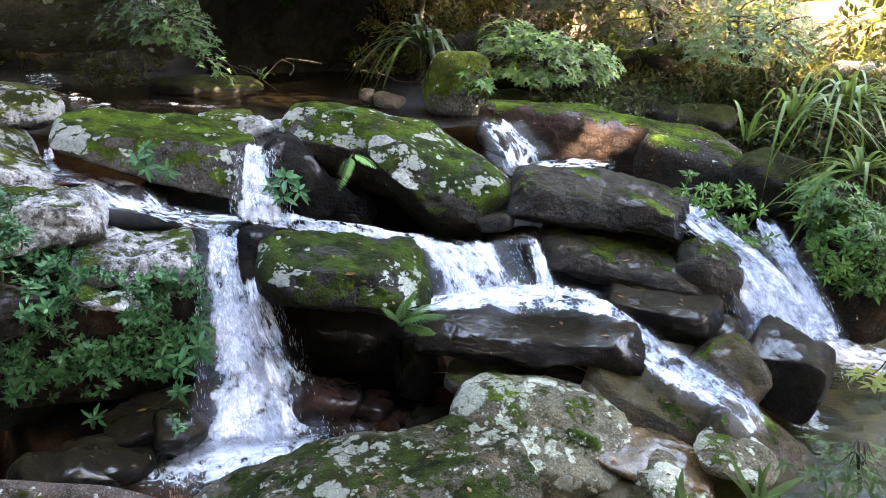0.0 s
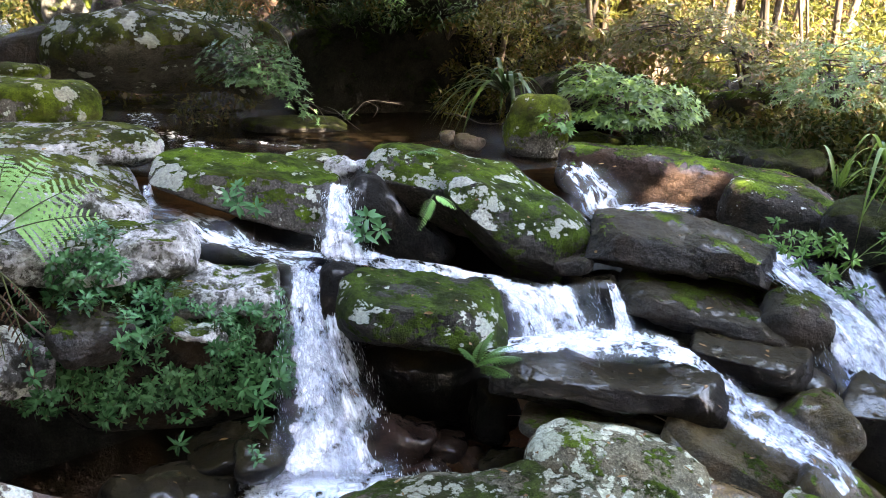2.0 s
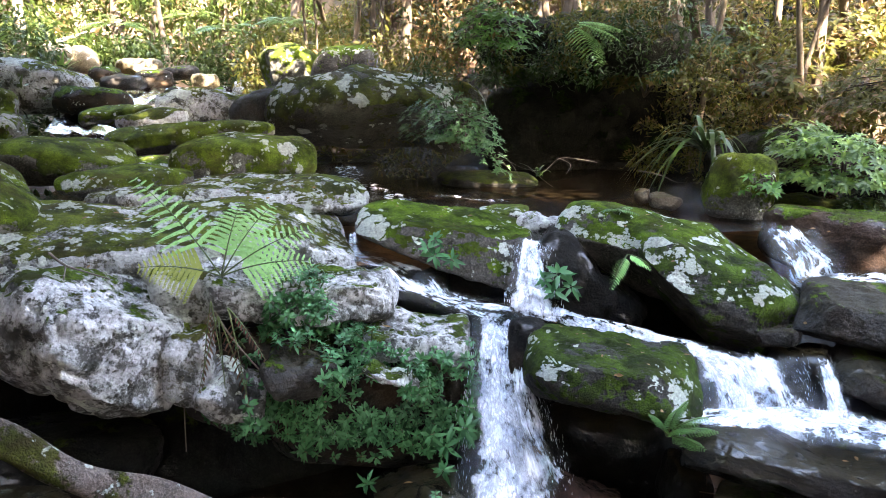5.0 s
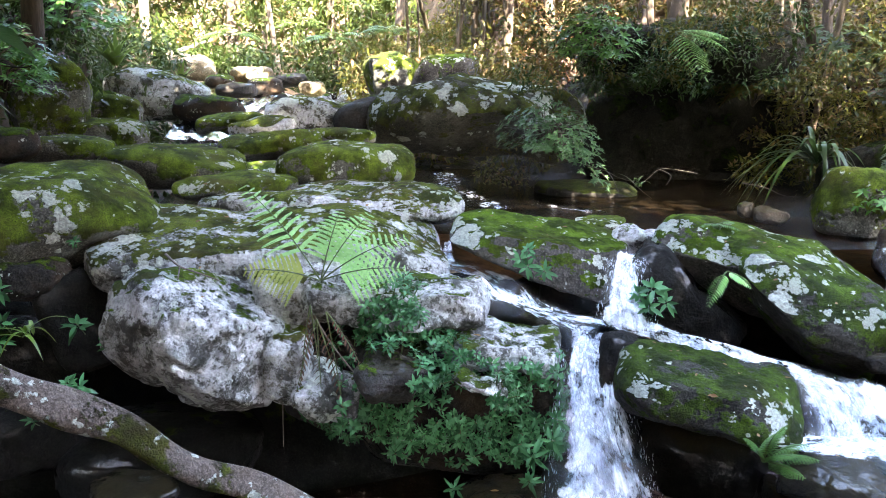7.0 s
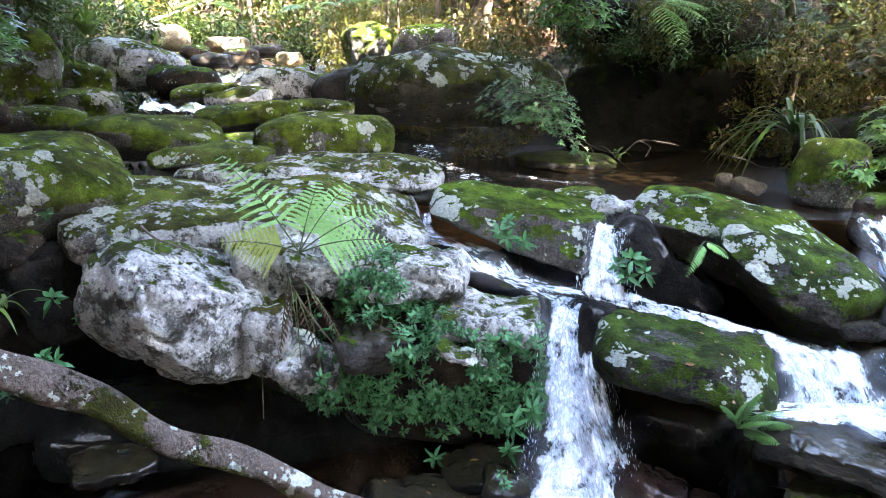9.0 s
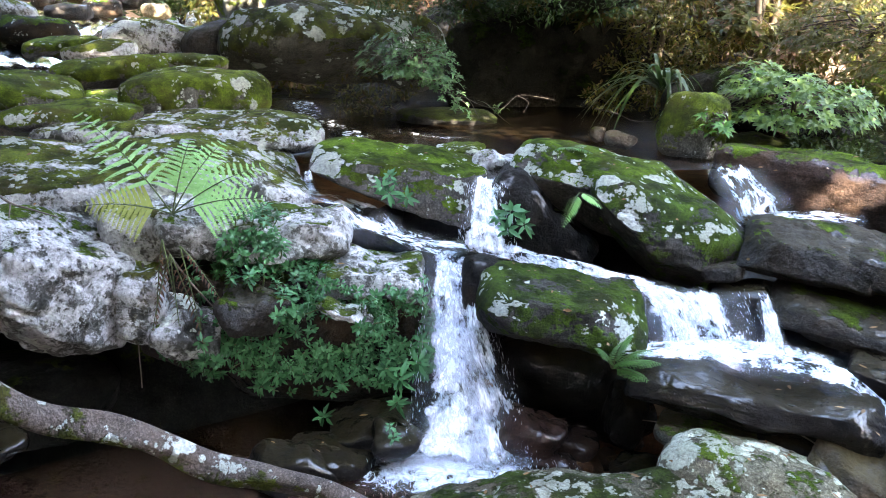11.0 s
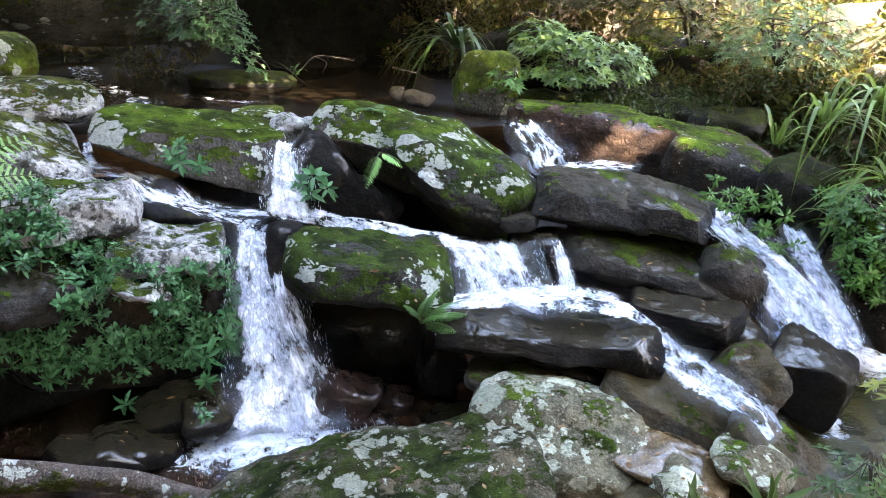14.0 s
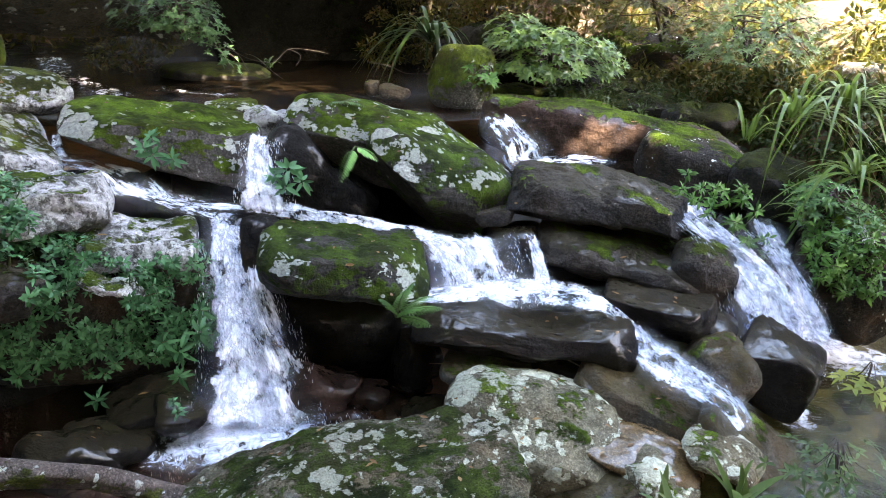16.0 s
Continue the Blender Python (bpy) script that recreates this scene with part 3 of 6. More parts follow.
def mat_foam():
    n = Nodes("foam")
    p = n.pos()
    uv = n.node("ShaderNodeUVMap")
    uv.node.uv_map = "flow"
    m = n.t.nodes.new("ShaderNodeVectorMath")
    m.operation = "DISTANCE"
    n.t.links.new(uv, m.inputs[0])
    m.inputs[1].default_value = (0.5, 0.5, 0)
    f = n.math("SUBTRACT", n.noise(p, 14.0, 6, 0.7, distort=0.5), n.math("MULTIPLY", m.outputs[1], 0.75))
    f = n.ramp(f, 0.14, 0.46)
    a = n.t.nodes.new("ShaderNodeBsdfTransparent")
    b = n.t.nodes.new("ShaderNodeBsdfDiffuse")
    b.inputs["Color"].default_value = (0.80, 0.87, 0.94, 1)
    x = n.t.nodes.new("ShaderNodeMixShader")
    n.t.links.new(f, x.inputs[0])
    n.t.links.new(a.outputs[0], x.inputs[1])
    n.t.links.new(b.outputs[0], x.inputs[2])
    return n.done(x.outputs[0])


FOAM = mat_foam()


def pool(name, outline, z, material, label):
    """A level water surface with a rippled skin inside a rough outline (x, y)."""
    bm = bmesh.new()
    k = list(outline)
    c = smooth_path(k[-2:] + k + k[:2], 12 * (len(k) + 3) + 1)[24:-12 - 1]
    face = bm.faces.new([bm.verts.new((p[0], p[1], z)) for p in c])
    face.normal_update()
    if face.normal.z < 0:
        face.normal_flip()
    bmesh.ops.triangulate(bm, faces=[face])
    me = bpy.data.meshes.new(name)
    bm.to_mesh(me)
    bm.free()
    me.materials.append(material)
    return tagged(new(name, me), label, "water", kind="structure")


# ---------------------------------------------------------------- rocks
rock("mossy_boulder", (-0.39, 5.34, 1.63), (1.50, 1.00, 0.57), (0, 14, 4), 2.8, 1, "moss", cuts=((0.7, -0.1, 0.7, 0.72), (0.05, -0.15, 1, 0.82), (-0.6, -0.6, 0.35, 0.78), (-0.3, -0.8, -0.5, 0.6)), facets=5, detail=6, label="large grey boulder with bright moss and white lichen")
rock("mossy_boulder", (-0.05, 4.95, 1.48), (1.08, 0.70, 0.63), (0, 14, 1), 3.0, 2, "velvet", cuts=((-0.75, -0.35, -0.65, 0.42), (0.05, -0.75, 0.66, 0.68), (0.15, -0.2, 1, 0.8), (0.9, -0.4, -0.1, 0.8), (0.2, -0.6, -0.8, 0.7)), facets=4, detail=6, label="mossy boulder face spotted with white lichen, above the cascade")
rock("dark_rock", (-0.87, 5.03, 1.48), (0.89, 0.60, 0.42), (0, 38, 10), 4.5, 3, "black", cuts=((0.3, -0.2, 1, 0.6), (-0.2, -1, 0.5, 0.7), (0.1, -1, 0, 0.75)), facets=5, detail=5, label="dark wet rock wedged between two small falls")
rock("flat_rock", (-1.9, 4.89, 1.69), (1.32, 0.9, 0.54), (0, 8, 21), 4.2, 4, "moss", cuts=((-0.5, -0.25, -0.83, 0.28), (0.0, -0.1, 1, 0.8), (0.05, -1, 0.12, 0.8), (0.9, -0.3, 0, 0.85)), facets=4, lumps=0.08, detail=6, label="flat boulder capped with moss and lichen at the pool")
# black rock added in place of the shaded gap under the flat boulder
rock("ledge_rock", (-1.78, 5.15, 1.38), (0.89, 0.60, 0.19), (0, 6, 19), 3.0, 5, "wet", detail=5, label="wet rock put in as the black shaded gap under a flat boulder")
rock("small_boulder", (-1.30, 5.40, 1.79), (0.36, 0.40, 0.19), (0, 0, 13), 2.6, 6, "pale", detail=5, label="small rounded grey stone at the pool edge")
rock("mossy_boulder", (-0.60, 4.16, 1.14), (1.04, 0.80, 0.39), (0, 7, 8), 4.5, 7, "velvet", cuts=((0, -0.12, 1, 0.8), (0, -1, 0.15, 0.82), (-0.05, -0.75, -0.65, 0.66), (0.8, -0.3, 0.5, 0.72), (-1, -0.3, 0, 0.86)), facets=4, lumps=0.08, detail=6, label="boulder with moss and a pale lichen band by the fall")
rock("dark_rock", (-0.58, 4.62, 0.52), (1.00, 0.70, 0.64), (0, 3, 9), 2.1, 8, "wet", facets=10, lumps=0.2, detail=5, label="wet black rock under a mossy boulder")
rock("dark_rock", (-1.13, 4.36, 1.03), (0.24, 0.40, 0.68), (0, 0, 14), 4.5, 9, "black", facets=8, lumps=0.2, detail=5, label="wet black rock beside the main fall")
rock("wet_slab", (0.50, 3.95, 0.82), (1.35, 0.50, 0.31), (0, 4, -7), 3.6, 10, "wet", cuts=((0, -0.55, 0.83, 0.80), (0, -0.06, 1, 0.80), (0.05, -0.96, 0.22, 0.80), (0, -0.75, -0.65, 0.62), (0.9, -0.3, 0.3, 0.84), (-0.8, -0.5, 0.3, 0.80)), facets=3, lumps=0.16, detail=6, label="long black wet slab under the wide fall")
rock("grey_slab", (0.85, 4.93, 1.42), (0.80, 0.80, 0.33), (0, 5, -10), 4.0, 11, "slate", cuts=((0.1, -0.5, 1, 0.72), (0, -1, 0.1, 0.82), (-0.7, -0.6, 0.3, 0.75), (0, -0.7, -0.7, 0.75)), facets=3, lumps=0.08, detail=6, label="dark grey slab with mossy spots, stacked on another slab")
rock("grey_slab", (1.35, 4.84, 1.38), (0.60, 0.80, 0.25), (0, 12, -16), 4.0, 12, "slate", cuts=((0.3, -0.4, 1, 0.72), (0.9, -0.3, 0.2, 0.75), (0, -1, 0.1, 0.82), (0, -0.7, -0.7, 0.75)), facets=3, lumps=0.08, detail=6, label="dark grey slab split from its neighbour by a crack")
rock("grey_slab", (1.19, 4.60, 1.07), (1.18, 0.80, 0.26), (0, 8, -14), 3.4, 13, "slate", cuts=((0.05, -0.5, 0.86, 0.76), (0.05, -0.97, 0.15, 0.80), (0, -0.8, -0.6, 0.70), (0.75, -0.5, 0.4, 0.78), (-0.8, -0.5, 0.3, 0.8)), facets=3, lumps=0.12, detail=6, label="dark grey slab with moss, under another slab")
rock("wet_stone", (1.34, 4.17, 0.91), (0.66, 0.50, 0.29), (0, 2, -17), 4.0, 14, "wet", cuts=((0, -0.1, 1, 0.72), (0, -0.9, -0.4, 0.78)), facets=5, detail=5, label="wet brown stone with a flat glossy top")
rock("dark_rock", (1.66, 4.45, 1.03), (0.42, 0.50, 0.46), (0, 25, -20), 2.8, 15, "slate", detail=5, label="dark rock leaning on a slab beside the fall")
rock("dark_rock", (1.64, 4.19, 0.83), (0.40, 0.50, 0.18), (0, 10, -21), 2.8, 16, "wet", detail=5, label="black wet rock between two falls")
rock("angular_rock", (1.98, 3.87, 0.69), (0.47, 0.50, 0.37), (0, 20, -27), 8.0, 17, "wet", cuts=((-0.55, -0.35, 0.95, 0.72), (0.1, -1, 0.05, 0.82), (0.9, -0.35, 0.2, 0.84), (-0.8, -0.6, -0.1, 0.86)), facets=2, lumps=0.06, detail=5, label="angular black wet rock in the lower pool")
rock("grey_rock", (1.64, 3.81, 0.71), (0.41, 0.40, 0.34), (0, 30, -23), 2.8, 18, "brown", cuts=((-0.1, -0.6, 0.8, 0.75),), facets=4, lumps=0.07, detail=5, label="smooth dark grey rock beside the running water")
rock("brown_slab", (1.32, 3.62, 0.53), (1.14, 0.54, 0.20), (0, 18, -22), 3.4, 19, "brown", cuts=((0.05, -0.35, 1, 0.74), (0, -1, 0.1, 0.85), (-0.8, -0.5, 0.2, 0.85)), facets=2, lumps=0.06, detail=5, label="smooth brown slab washed by the stream")
rock("grey_slab", (1.72, 3.38, 0.44), (0.70, 0.50, 0.18), (0, 36, -25), 3.0, 20, "brown", cuts=((0.1, -0.4, 1, 0.66), (0.6, -0.7, 0.2, 0.8)), facets=4, detail=5, label="wet slab sloping down to the lower pool")
rock("lichen_boulder", (0.62, 3.42, 0.43), (1.22, 0.80, 0.54), (0, 11, -8), 2.6, 21, "pale2", cuts=((-0.05, -0.55, 0.85, 0.7), (0.65, -0.55, 0.45, 0.72), (0, -1, -0.1, 0.85), (-0.8, -0.5, 0.3, 0.82)), facets=4, lumps=0.08, detail=6, label="boulder crusted with white lichen and a moss patch")
rock("flat_rock", (0.51, 3.82, 0.60), (1.00, 0.50, 0.10), (0, 8, -8), 2.8, 22, "brown", detail=5, label="low smooth olive stone behind a lichen boulder")
rock("foreground_boulder", (-0.44, 2.97, 0.40), (1.83, 1.00, 0.32), (0, -12, 8), 2.6, 23, "olive", cuts=((0.05, -0.6, 0.8, 0.78), (0.7, -0.5, 0.5, 0.82)), facets=6, lumps=0.12, detail=6, label="broad olive boulder spotted with lichen in front of the falls")
rock("lichen_stone", (1.13, 3.10, 0.47), (0.38, 0.40, 0.13), (0, 15, -20), 2.6, 24, "pale2", detail=5, label="rounded stone with white lichen by the lower pool")
rock("lichen_stone", (1.47, 3.18, 0.56), (0.42, 0.40, 0.08), (0, 12, -25), 2.6, 25, "pale2", detail=5, label="low stone with lichen by the lower pool")
rock("brown_slab", (0.80, 3.15, 0.40), (0.57, 0.40, 0.10), (0, -20, -14), 3.0, 26, "brown", detail=5, label="wet brown slab between boulders")
rock("wet_stone", (0.33, 4.79, 1.31), (0.28, 0.30, 0.11), (0, -6, -4), 2.8, 27, "slate", detail=5, label="small dark stone under the mossy boulder")
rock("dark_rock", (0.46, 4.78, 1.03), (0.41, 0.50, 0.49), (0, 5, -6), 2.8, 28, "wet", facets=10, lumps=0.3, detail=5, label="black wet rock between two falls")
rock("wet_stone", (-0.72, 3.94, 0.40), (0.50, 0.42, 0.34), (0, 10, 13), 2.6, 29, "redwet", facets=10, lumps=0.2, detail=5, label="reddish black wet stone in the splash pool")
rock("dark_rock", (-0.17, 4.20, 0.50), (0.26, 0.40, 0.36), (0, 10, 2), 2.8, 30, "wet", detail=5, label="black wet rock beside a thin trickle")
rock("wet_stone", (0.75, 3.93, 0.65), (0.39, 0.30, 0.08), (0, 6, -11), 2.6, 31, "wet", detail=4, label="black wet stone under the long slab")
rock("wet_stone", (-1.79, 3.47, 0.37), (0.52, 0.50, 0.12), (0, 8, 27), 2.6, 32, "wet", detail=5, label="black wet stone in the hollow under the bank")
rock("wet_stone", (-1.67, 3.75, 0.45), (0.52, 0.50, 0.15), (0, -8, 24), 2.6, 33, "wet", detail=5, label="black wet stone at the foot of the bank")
rock("long_rock", (1.33, 6.00, 1.57), (2.14, 0.80, 0.56), (0, 10, -13), 3.2, 34, "red", detail=6, label="long reddish brown rock with a patch of sun")
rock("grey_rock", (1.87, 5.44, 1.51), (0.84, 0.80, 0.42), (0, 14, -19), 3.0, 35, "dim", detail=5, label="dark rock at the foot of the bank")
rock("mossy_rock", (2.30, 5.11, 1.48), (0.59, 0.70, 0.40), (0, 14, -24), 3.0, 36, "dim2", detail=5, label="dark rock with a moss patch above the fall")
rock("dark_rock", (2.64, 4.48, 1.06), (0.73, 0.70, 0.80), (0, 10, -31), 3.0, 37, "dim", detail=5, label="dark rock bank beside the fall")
rock("dark_rock", (2.38, 5.07, 0.97), (0.95, 0.60, 0.79), (0, 40, -25), 3.0, 38, "wet", detail=5, label="black rock face behind the falling water")
rock("mossy_stump_rock", (0.12, 6.60, 1.99), (0.58, 0.50, 0.58), (0, 6, -1), 2.4, 39, "deepmoss", detail=5, label="squat rock covered in moss at the pool edge")
rock("pebble", (-0.65, 6.52, 1.90), (0.14, 0.13, 0.13), (0, 0, 6), 2.4, 40, "brown", detail=3, label="brown rounded pebble at the pool edge", group="pebbles at the pool edge")
rock("pebble", (-0.46, 6.48, 1.86), (0.27, 0.20, 0.12), (0, 8, 4), 2.4, 41, "brown", detail=4, label="dark rounded stone at the pool edge", group="pebbles at the pool edge")
rock("pinkish_rock", (-2.43, 3.83, 1.60), (1.14, 0.70, 0.28), (0, 4, 31), 6.0, 42, "pale", cuts=((0, -0.12, 1, 0.86), (0.25, -1, 0.05, 0.82), (0.95, -0.25, 0.1, 0.84)), facets=3, lumps=0.04, detail=6, label="blocky grey rock with pale lichen beside a small fall")
rock("pale_stone", (-1.74, 3.99, 1.34), (0.66, 0.55, 0.18), (0, 5, 24), 6.0, 43, "pale", cuts=((0, -0.2, 1, 0.75), (0, -1, 0.1, 0.84), (0.9, -0.35, 0.05, 0.86)), facets=3, lumps=0.05, detail=5, label="stone with a pale flat top beside the main fall")
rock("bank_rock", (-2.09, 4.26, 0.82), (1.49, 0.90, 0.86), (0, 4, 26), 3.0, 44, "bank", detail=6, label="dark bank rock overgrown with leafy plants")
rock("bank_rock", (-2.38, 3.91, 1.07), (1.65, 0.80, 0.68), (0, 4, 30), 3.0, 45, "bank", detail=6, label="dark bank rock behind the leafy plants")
rock("lichen_boulder", (-3.24, 2.88, 1.46), (0.98, 0.8, 0.8), (0, 10, 47), 3.8, 46, "pale", cuts=((-0.62, -0.4, -0.72, 0.46), (0.42, -0.1, 0.9, 0.7), (0.72, -0.7, 0.05, 0.72), (-0.85, -0.5, 0.15, 0.66), (0.05, -1, 0.25, 0.78), (-0.2, -0.5, 0.85, 0.82)), facets=5, lumps=0.05, detail=6, label="big blocky boulder crusted with pale lichen")
rock("flat_rock", (-3.61, 4.09, 1.81), (2.46, 1.50, 0.54), (0, 4, 40), 4.0, 47, "shelf", cuts=((0.8, -0.3, 0.5, 0.75), (0, -0.5, 1, 0.75), (-0.5, -0.6, 0.6, 0.75),), detail=6, label="wide flat lichen rock carrying a fern")
rock("flat_rock", (-3.68, 4.91, 2.01), (2.13, 1.20, 0.27), (0, 2, 36), 3.0, 48, "shelf", detail=6, label="low flat rock with moss at the pool edge")
rock("pale_stone", (-2.82, 3.75, 1.69), (0.58, 0.50, 0.29), (0, 4, 36), 4.0, 49, "pale", detail=5, label="pale lichen rock under a fern")
rock("bank_rock", (-3.86, 3.13, 0.56), (1.32, 0.80, 0.50), (0, 4, 50), 3.0, 50, "black", detail=5, label="rock coloured black for the shade under a boulder")
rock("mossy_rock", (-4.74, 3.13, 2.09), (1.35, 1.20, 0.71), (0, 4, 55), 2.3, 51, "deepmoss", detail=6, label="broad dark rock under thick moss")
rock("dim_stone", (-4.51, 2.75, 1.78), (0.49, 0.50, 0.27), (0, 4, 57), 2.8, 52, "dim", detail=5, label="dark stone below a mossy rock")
rock("dim_stone", (-4.33, 3.01, 1.47), (0.51, 0.50, 0.67), (0, -15, 54), 4.5, 53, "black", detail=5, label="wet rock coloured black for a shady gap")
rock("mossy_rock", (-4.22, 5.88, 2.20), (1.34, 0.90, 0.46), (0, 2, 35), 2.3, 54, "deepmoss", detail=5, label="rounded rock under a coat of moss in the stream")
rock("mossy_rock", (-5.18, 4.65, 2.27), (1.22, 0.90, 0.37), (0, 4, 47), 2.2, 55, "deepmoss", detail=5, label="low mossy rock with a dark hollow")
rock("mossy_rock", (-4.48, 4.65, 2.14), (1.01, 0.80, 0.19), (0, 0, 43), 2.2, 56, "deepmoss", detail=5, label="low flat mossy rock")
rock("mossy_rock", (-5.35, 6.15, 2.36), (1.08, 0.70, 0.31), (0, -4, 40), 2.2, 57, "deepmoss", detail=5, label="low mossy rock in the stream")
rock("stream_rock", (-4.86, 6.77, 2.42), (0.74, 0.60, 0.22), (0, 4, 35), 2.2, 58, "deepmoss", detail=4, label="low mossy rock in the stream", group="rocks in the upper stream")
rock("stream_rock", (-5.16, 7.54, 2.62), (0.65, 0.60, 0.40), (0, -30, 34), 3.0, 59, "slate", detail=4, label="tilted grey rock in the stream", group="rocks in the upper stream")
rock("stream_rock", (-5.84, 7.55, 2.64), (1.20, 0.80, 0.45), (0, 4, 37), 2.5, 60, "shelf", detail=5, label="grey stream rock with moss", group="rocks in the upper stream")
rock("stream_rock", (-5.93, 6.70, 2.53), (0.76, 0.60, 0.23), (0, -8, 41), 2.4, 61, "shelf", detail=4, label="low grey rock in the stream", group="rocks in the upper stream")
rock("stream_rock", (-6.67, 6.98, 2.56), (0.85, 0.60, 0.25), (0, -4, 43), 2.2, 62, "deepmoss", detail=4, label="low mossy rock in the stream", group="rocks in the upper stream")
rock("stream_rock", (-8.21, 7.26, 2.90), (1.38, 1.00, 0.65), (0, 10, 48), 2.5, 63, "shelf", detail=5, label="grey boulder with lichen at the stream bend", group="rocks in the upper stream")
rock("stream_rock", (-7.34, 7.31, 2.73), (0.90, 0.80, 0.36), (0, 6, 45), 2.8, 64, "dim", detail=4, label="dark rock in the stream", group="rocks in the upper stream")
rock("stream_rock", (-6.91, 5.40, 2.47), (0.83, 0.80, 0.39), (0, 6, 51), 2.8, 65, "deepmoss", detail=5, label="mossy rock in the stream", group="rocks in the upper stream")
rock("stream_rock", (-7.89, 6.10, 2.74), (0.94, 0.80, 0.43), (0, 10, 52), 2.8, 66, "deepmoss", detail=5, label="mossy boulder by the stream", group="rocks in the upper stream")
rock("stream_rock", (-6.52, 4.59, 2.41), (0.86, 0.80, 0.24), (0, 0, 54), 2.8, 67, "deepmoss", detail=4, label="low mossy rock by the stream", group="rocks in the upper stream")
rock("bank_boulder", (-7.40, 5.09, 2.82), (0.82, 0.90, 1.01), (0, 10, 55), 2.8, 68, "deepmoss", detail=5, label="tall mossy boulder on the bank")
rock("stream_rock", (-5.94, 3.67, 2.51), (0.44, 0.60, 0.27), (0, 0, 57), 2.8, 69, "dim", detail=4, label="dark stone on the bank", group="rocks in the upper stream")
rock("mossy_boulder", (-3.79, 8.08, 2.58), (2.49, 1.40, 0.96), (0, 4, 25), 2.6, 70, "mottle", cuts=((0.1, -0.65, -0.75, 0.42), (-0.1, -0.7, 0.7, 0.74), (0.7, -0.5, 0.3, 0.78), (-0.7, -0.6, 0.2, 0.8)), facets=8, lumps=0.2, detail=6, label="large far boulder mottled with moss and lichen")
rock("bank_boulder", (-5.99, 9.74, 3.13), (0.90, 1.00, 0.76), (0, 0, 31), 2.8, 71, "deepmoss", facets=10, lumps=0.2, detail=4, label="boulder in the trees by the stream")
rock("bank_boulder", (-5.06, 9.68, 3.14), (0.95, 1.00, 0.60), (0, 0, 27), 2.8, 72, "moss", detail=4, label="boulder in the trees by the stream")
rock("sunny_rock", (-11.85, 11.42, 3.50), (1.04, 1.00, 0.53), (0, 6, 46), 2.6, 73, "sand", detail=4, label="pale sunlit upstream boulder", group="sunlit rocks far upstream")
rock("sunny_rock", (-11.29, 12.64, 3.35), (0.90, 0.80, 0.38), (0, 0, 41), 2.6, 74, "sand", detail=4, label="pale sunlit upstream stone", group="sunlit rocks far upstream")
rock("sunny_rock", (-8.50, 11.05, 3.02), (0.48, 0.50, 0.26), (0, 0, 37), 2.6, 75, "sand", detail=4, label="pale sunlit upstream stone", group="sunlit rocks far upstream")
rock("stream_rock", (-9.46, 10.92, 3.07), (0.67, 0.60, 0.31), (0, 0, 40), 2.6, 76, "dim", detail=4, label="dark stone in the stream", group="rocks in the upper stream")
rock("stream_rock", (-8.83, 9.48, 2.99), (0.69, 0.60, 0.24), (0, 0, 42), 2.6, 77, "slate", detail=4, label="grey stone in the stream", group="rocks in the upper stream")
rock("stream_rock", (-10.08, 12.36, 3.21), (0.74, 0.60, 0.27), (0, 0, 39), 2.6, 78, "slate", detail=4, label="grey stone in the stream", group="rocks in the upper stream")
rock("stream_rock", (-10.40, 10.75, 3.17), (0.56, 0.60, 0.25), (0, 0, 44), 2.6, 79, "dim", detail=4, label="dark stone in the stream", group="rocks in the upper stream")
rock("flat_rock", (-2.54, 8.33, 1.77), (1.25, 1.00, 0.19), (0, 2, 16), 2.2, 80, "dim2", detail=4, label="flat mossy rock in the pool")
rock("cliff_rock", (-2.24, 10.47, 2.28), (1.89, 1.20, 1.64), (0, 6, 12), 3.4, 81, "cave", facets=12, lumps=0.25, detail=5, label="rock face coloured near black for the deep shade behind the pool")
rock("cliff_rock", (-1.33, 10.71, 2.35), (2.18, 1.20, 1.77), (0, -5, 7), 3.4, 82, "cave", facets=12, lumps=0.25, detail=5, label="rock face coloured near black for the deep shade behind the pool")
rock("flat_rock", (-1.70, 5.86, 1.83), (0.42, 0.50, 0.05), (0, 0, 16), 2.8, 83, "deepmoss", detail=4, label="low mossy stone at the pool edge")
rock("mossy_rock", (1.85, 6.80, 1.72), (0.95, 0.70, 0.28), (0, 4, -15), 2.8, 84, "dim2", facets=12, lumps=0.3, detail=5, label="mossy rock under the shrubs, coloured dark for shade")
rock("mossy_rock", (2.20, 6.46, 1.70), (0.56, 0.60, 0.28), (0, 4, -19), 2.8, 85, "dim2", facets=12, lumps=0.3, detail=5, label="mossy rock under the shrubs, coloured dark for shade")
rock("mossy_rock", (0.92, 6.94, 1.72), (1.11, 0.60, 0.30), (0, 4, -8), 2.8, 86, "dim2", facets=12, lumps=0.3, detail=5, label="mossy rock under the shrubs, coloured dark for shade")
rock("mossy_rock", (1.51, 7.35, 1.82), (1.16, 0.70, 0.38), (0, 2, -12), 2.8, 87, "dim2", facets=12, lumps=0.3, detail=5, label="mossy rock under the shrubs, coloured dark for shade")
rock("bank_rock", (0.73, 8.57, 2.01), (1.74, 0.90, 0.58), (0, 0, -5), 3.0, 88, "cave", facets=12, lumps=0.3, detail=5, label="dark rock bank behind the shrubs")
rock("bank_rock", (1.97, 7.96, 2.04), (1.62, 0.90, 0.48), (0, 0, -14), 3.0, 89, "dim", facets=12, lumps=0.3, detail=5, label="dark rock bank behind the shrubs")
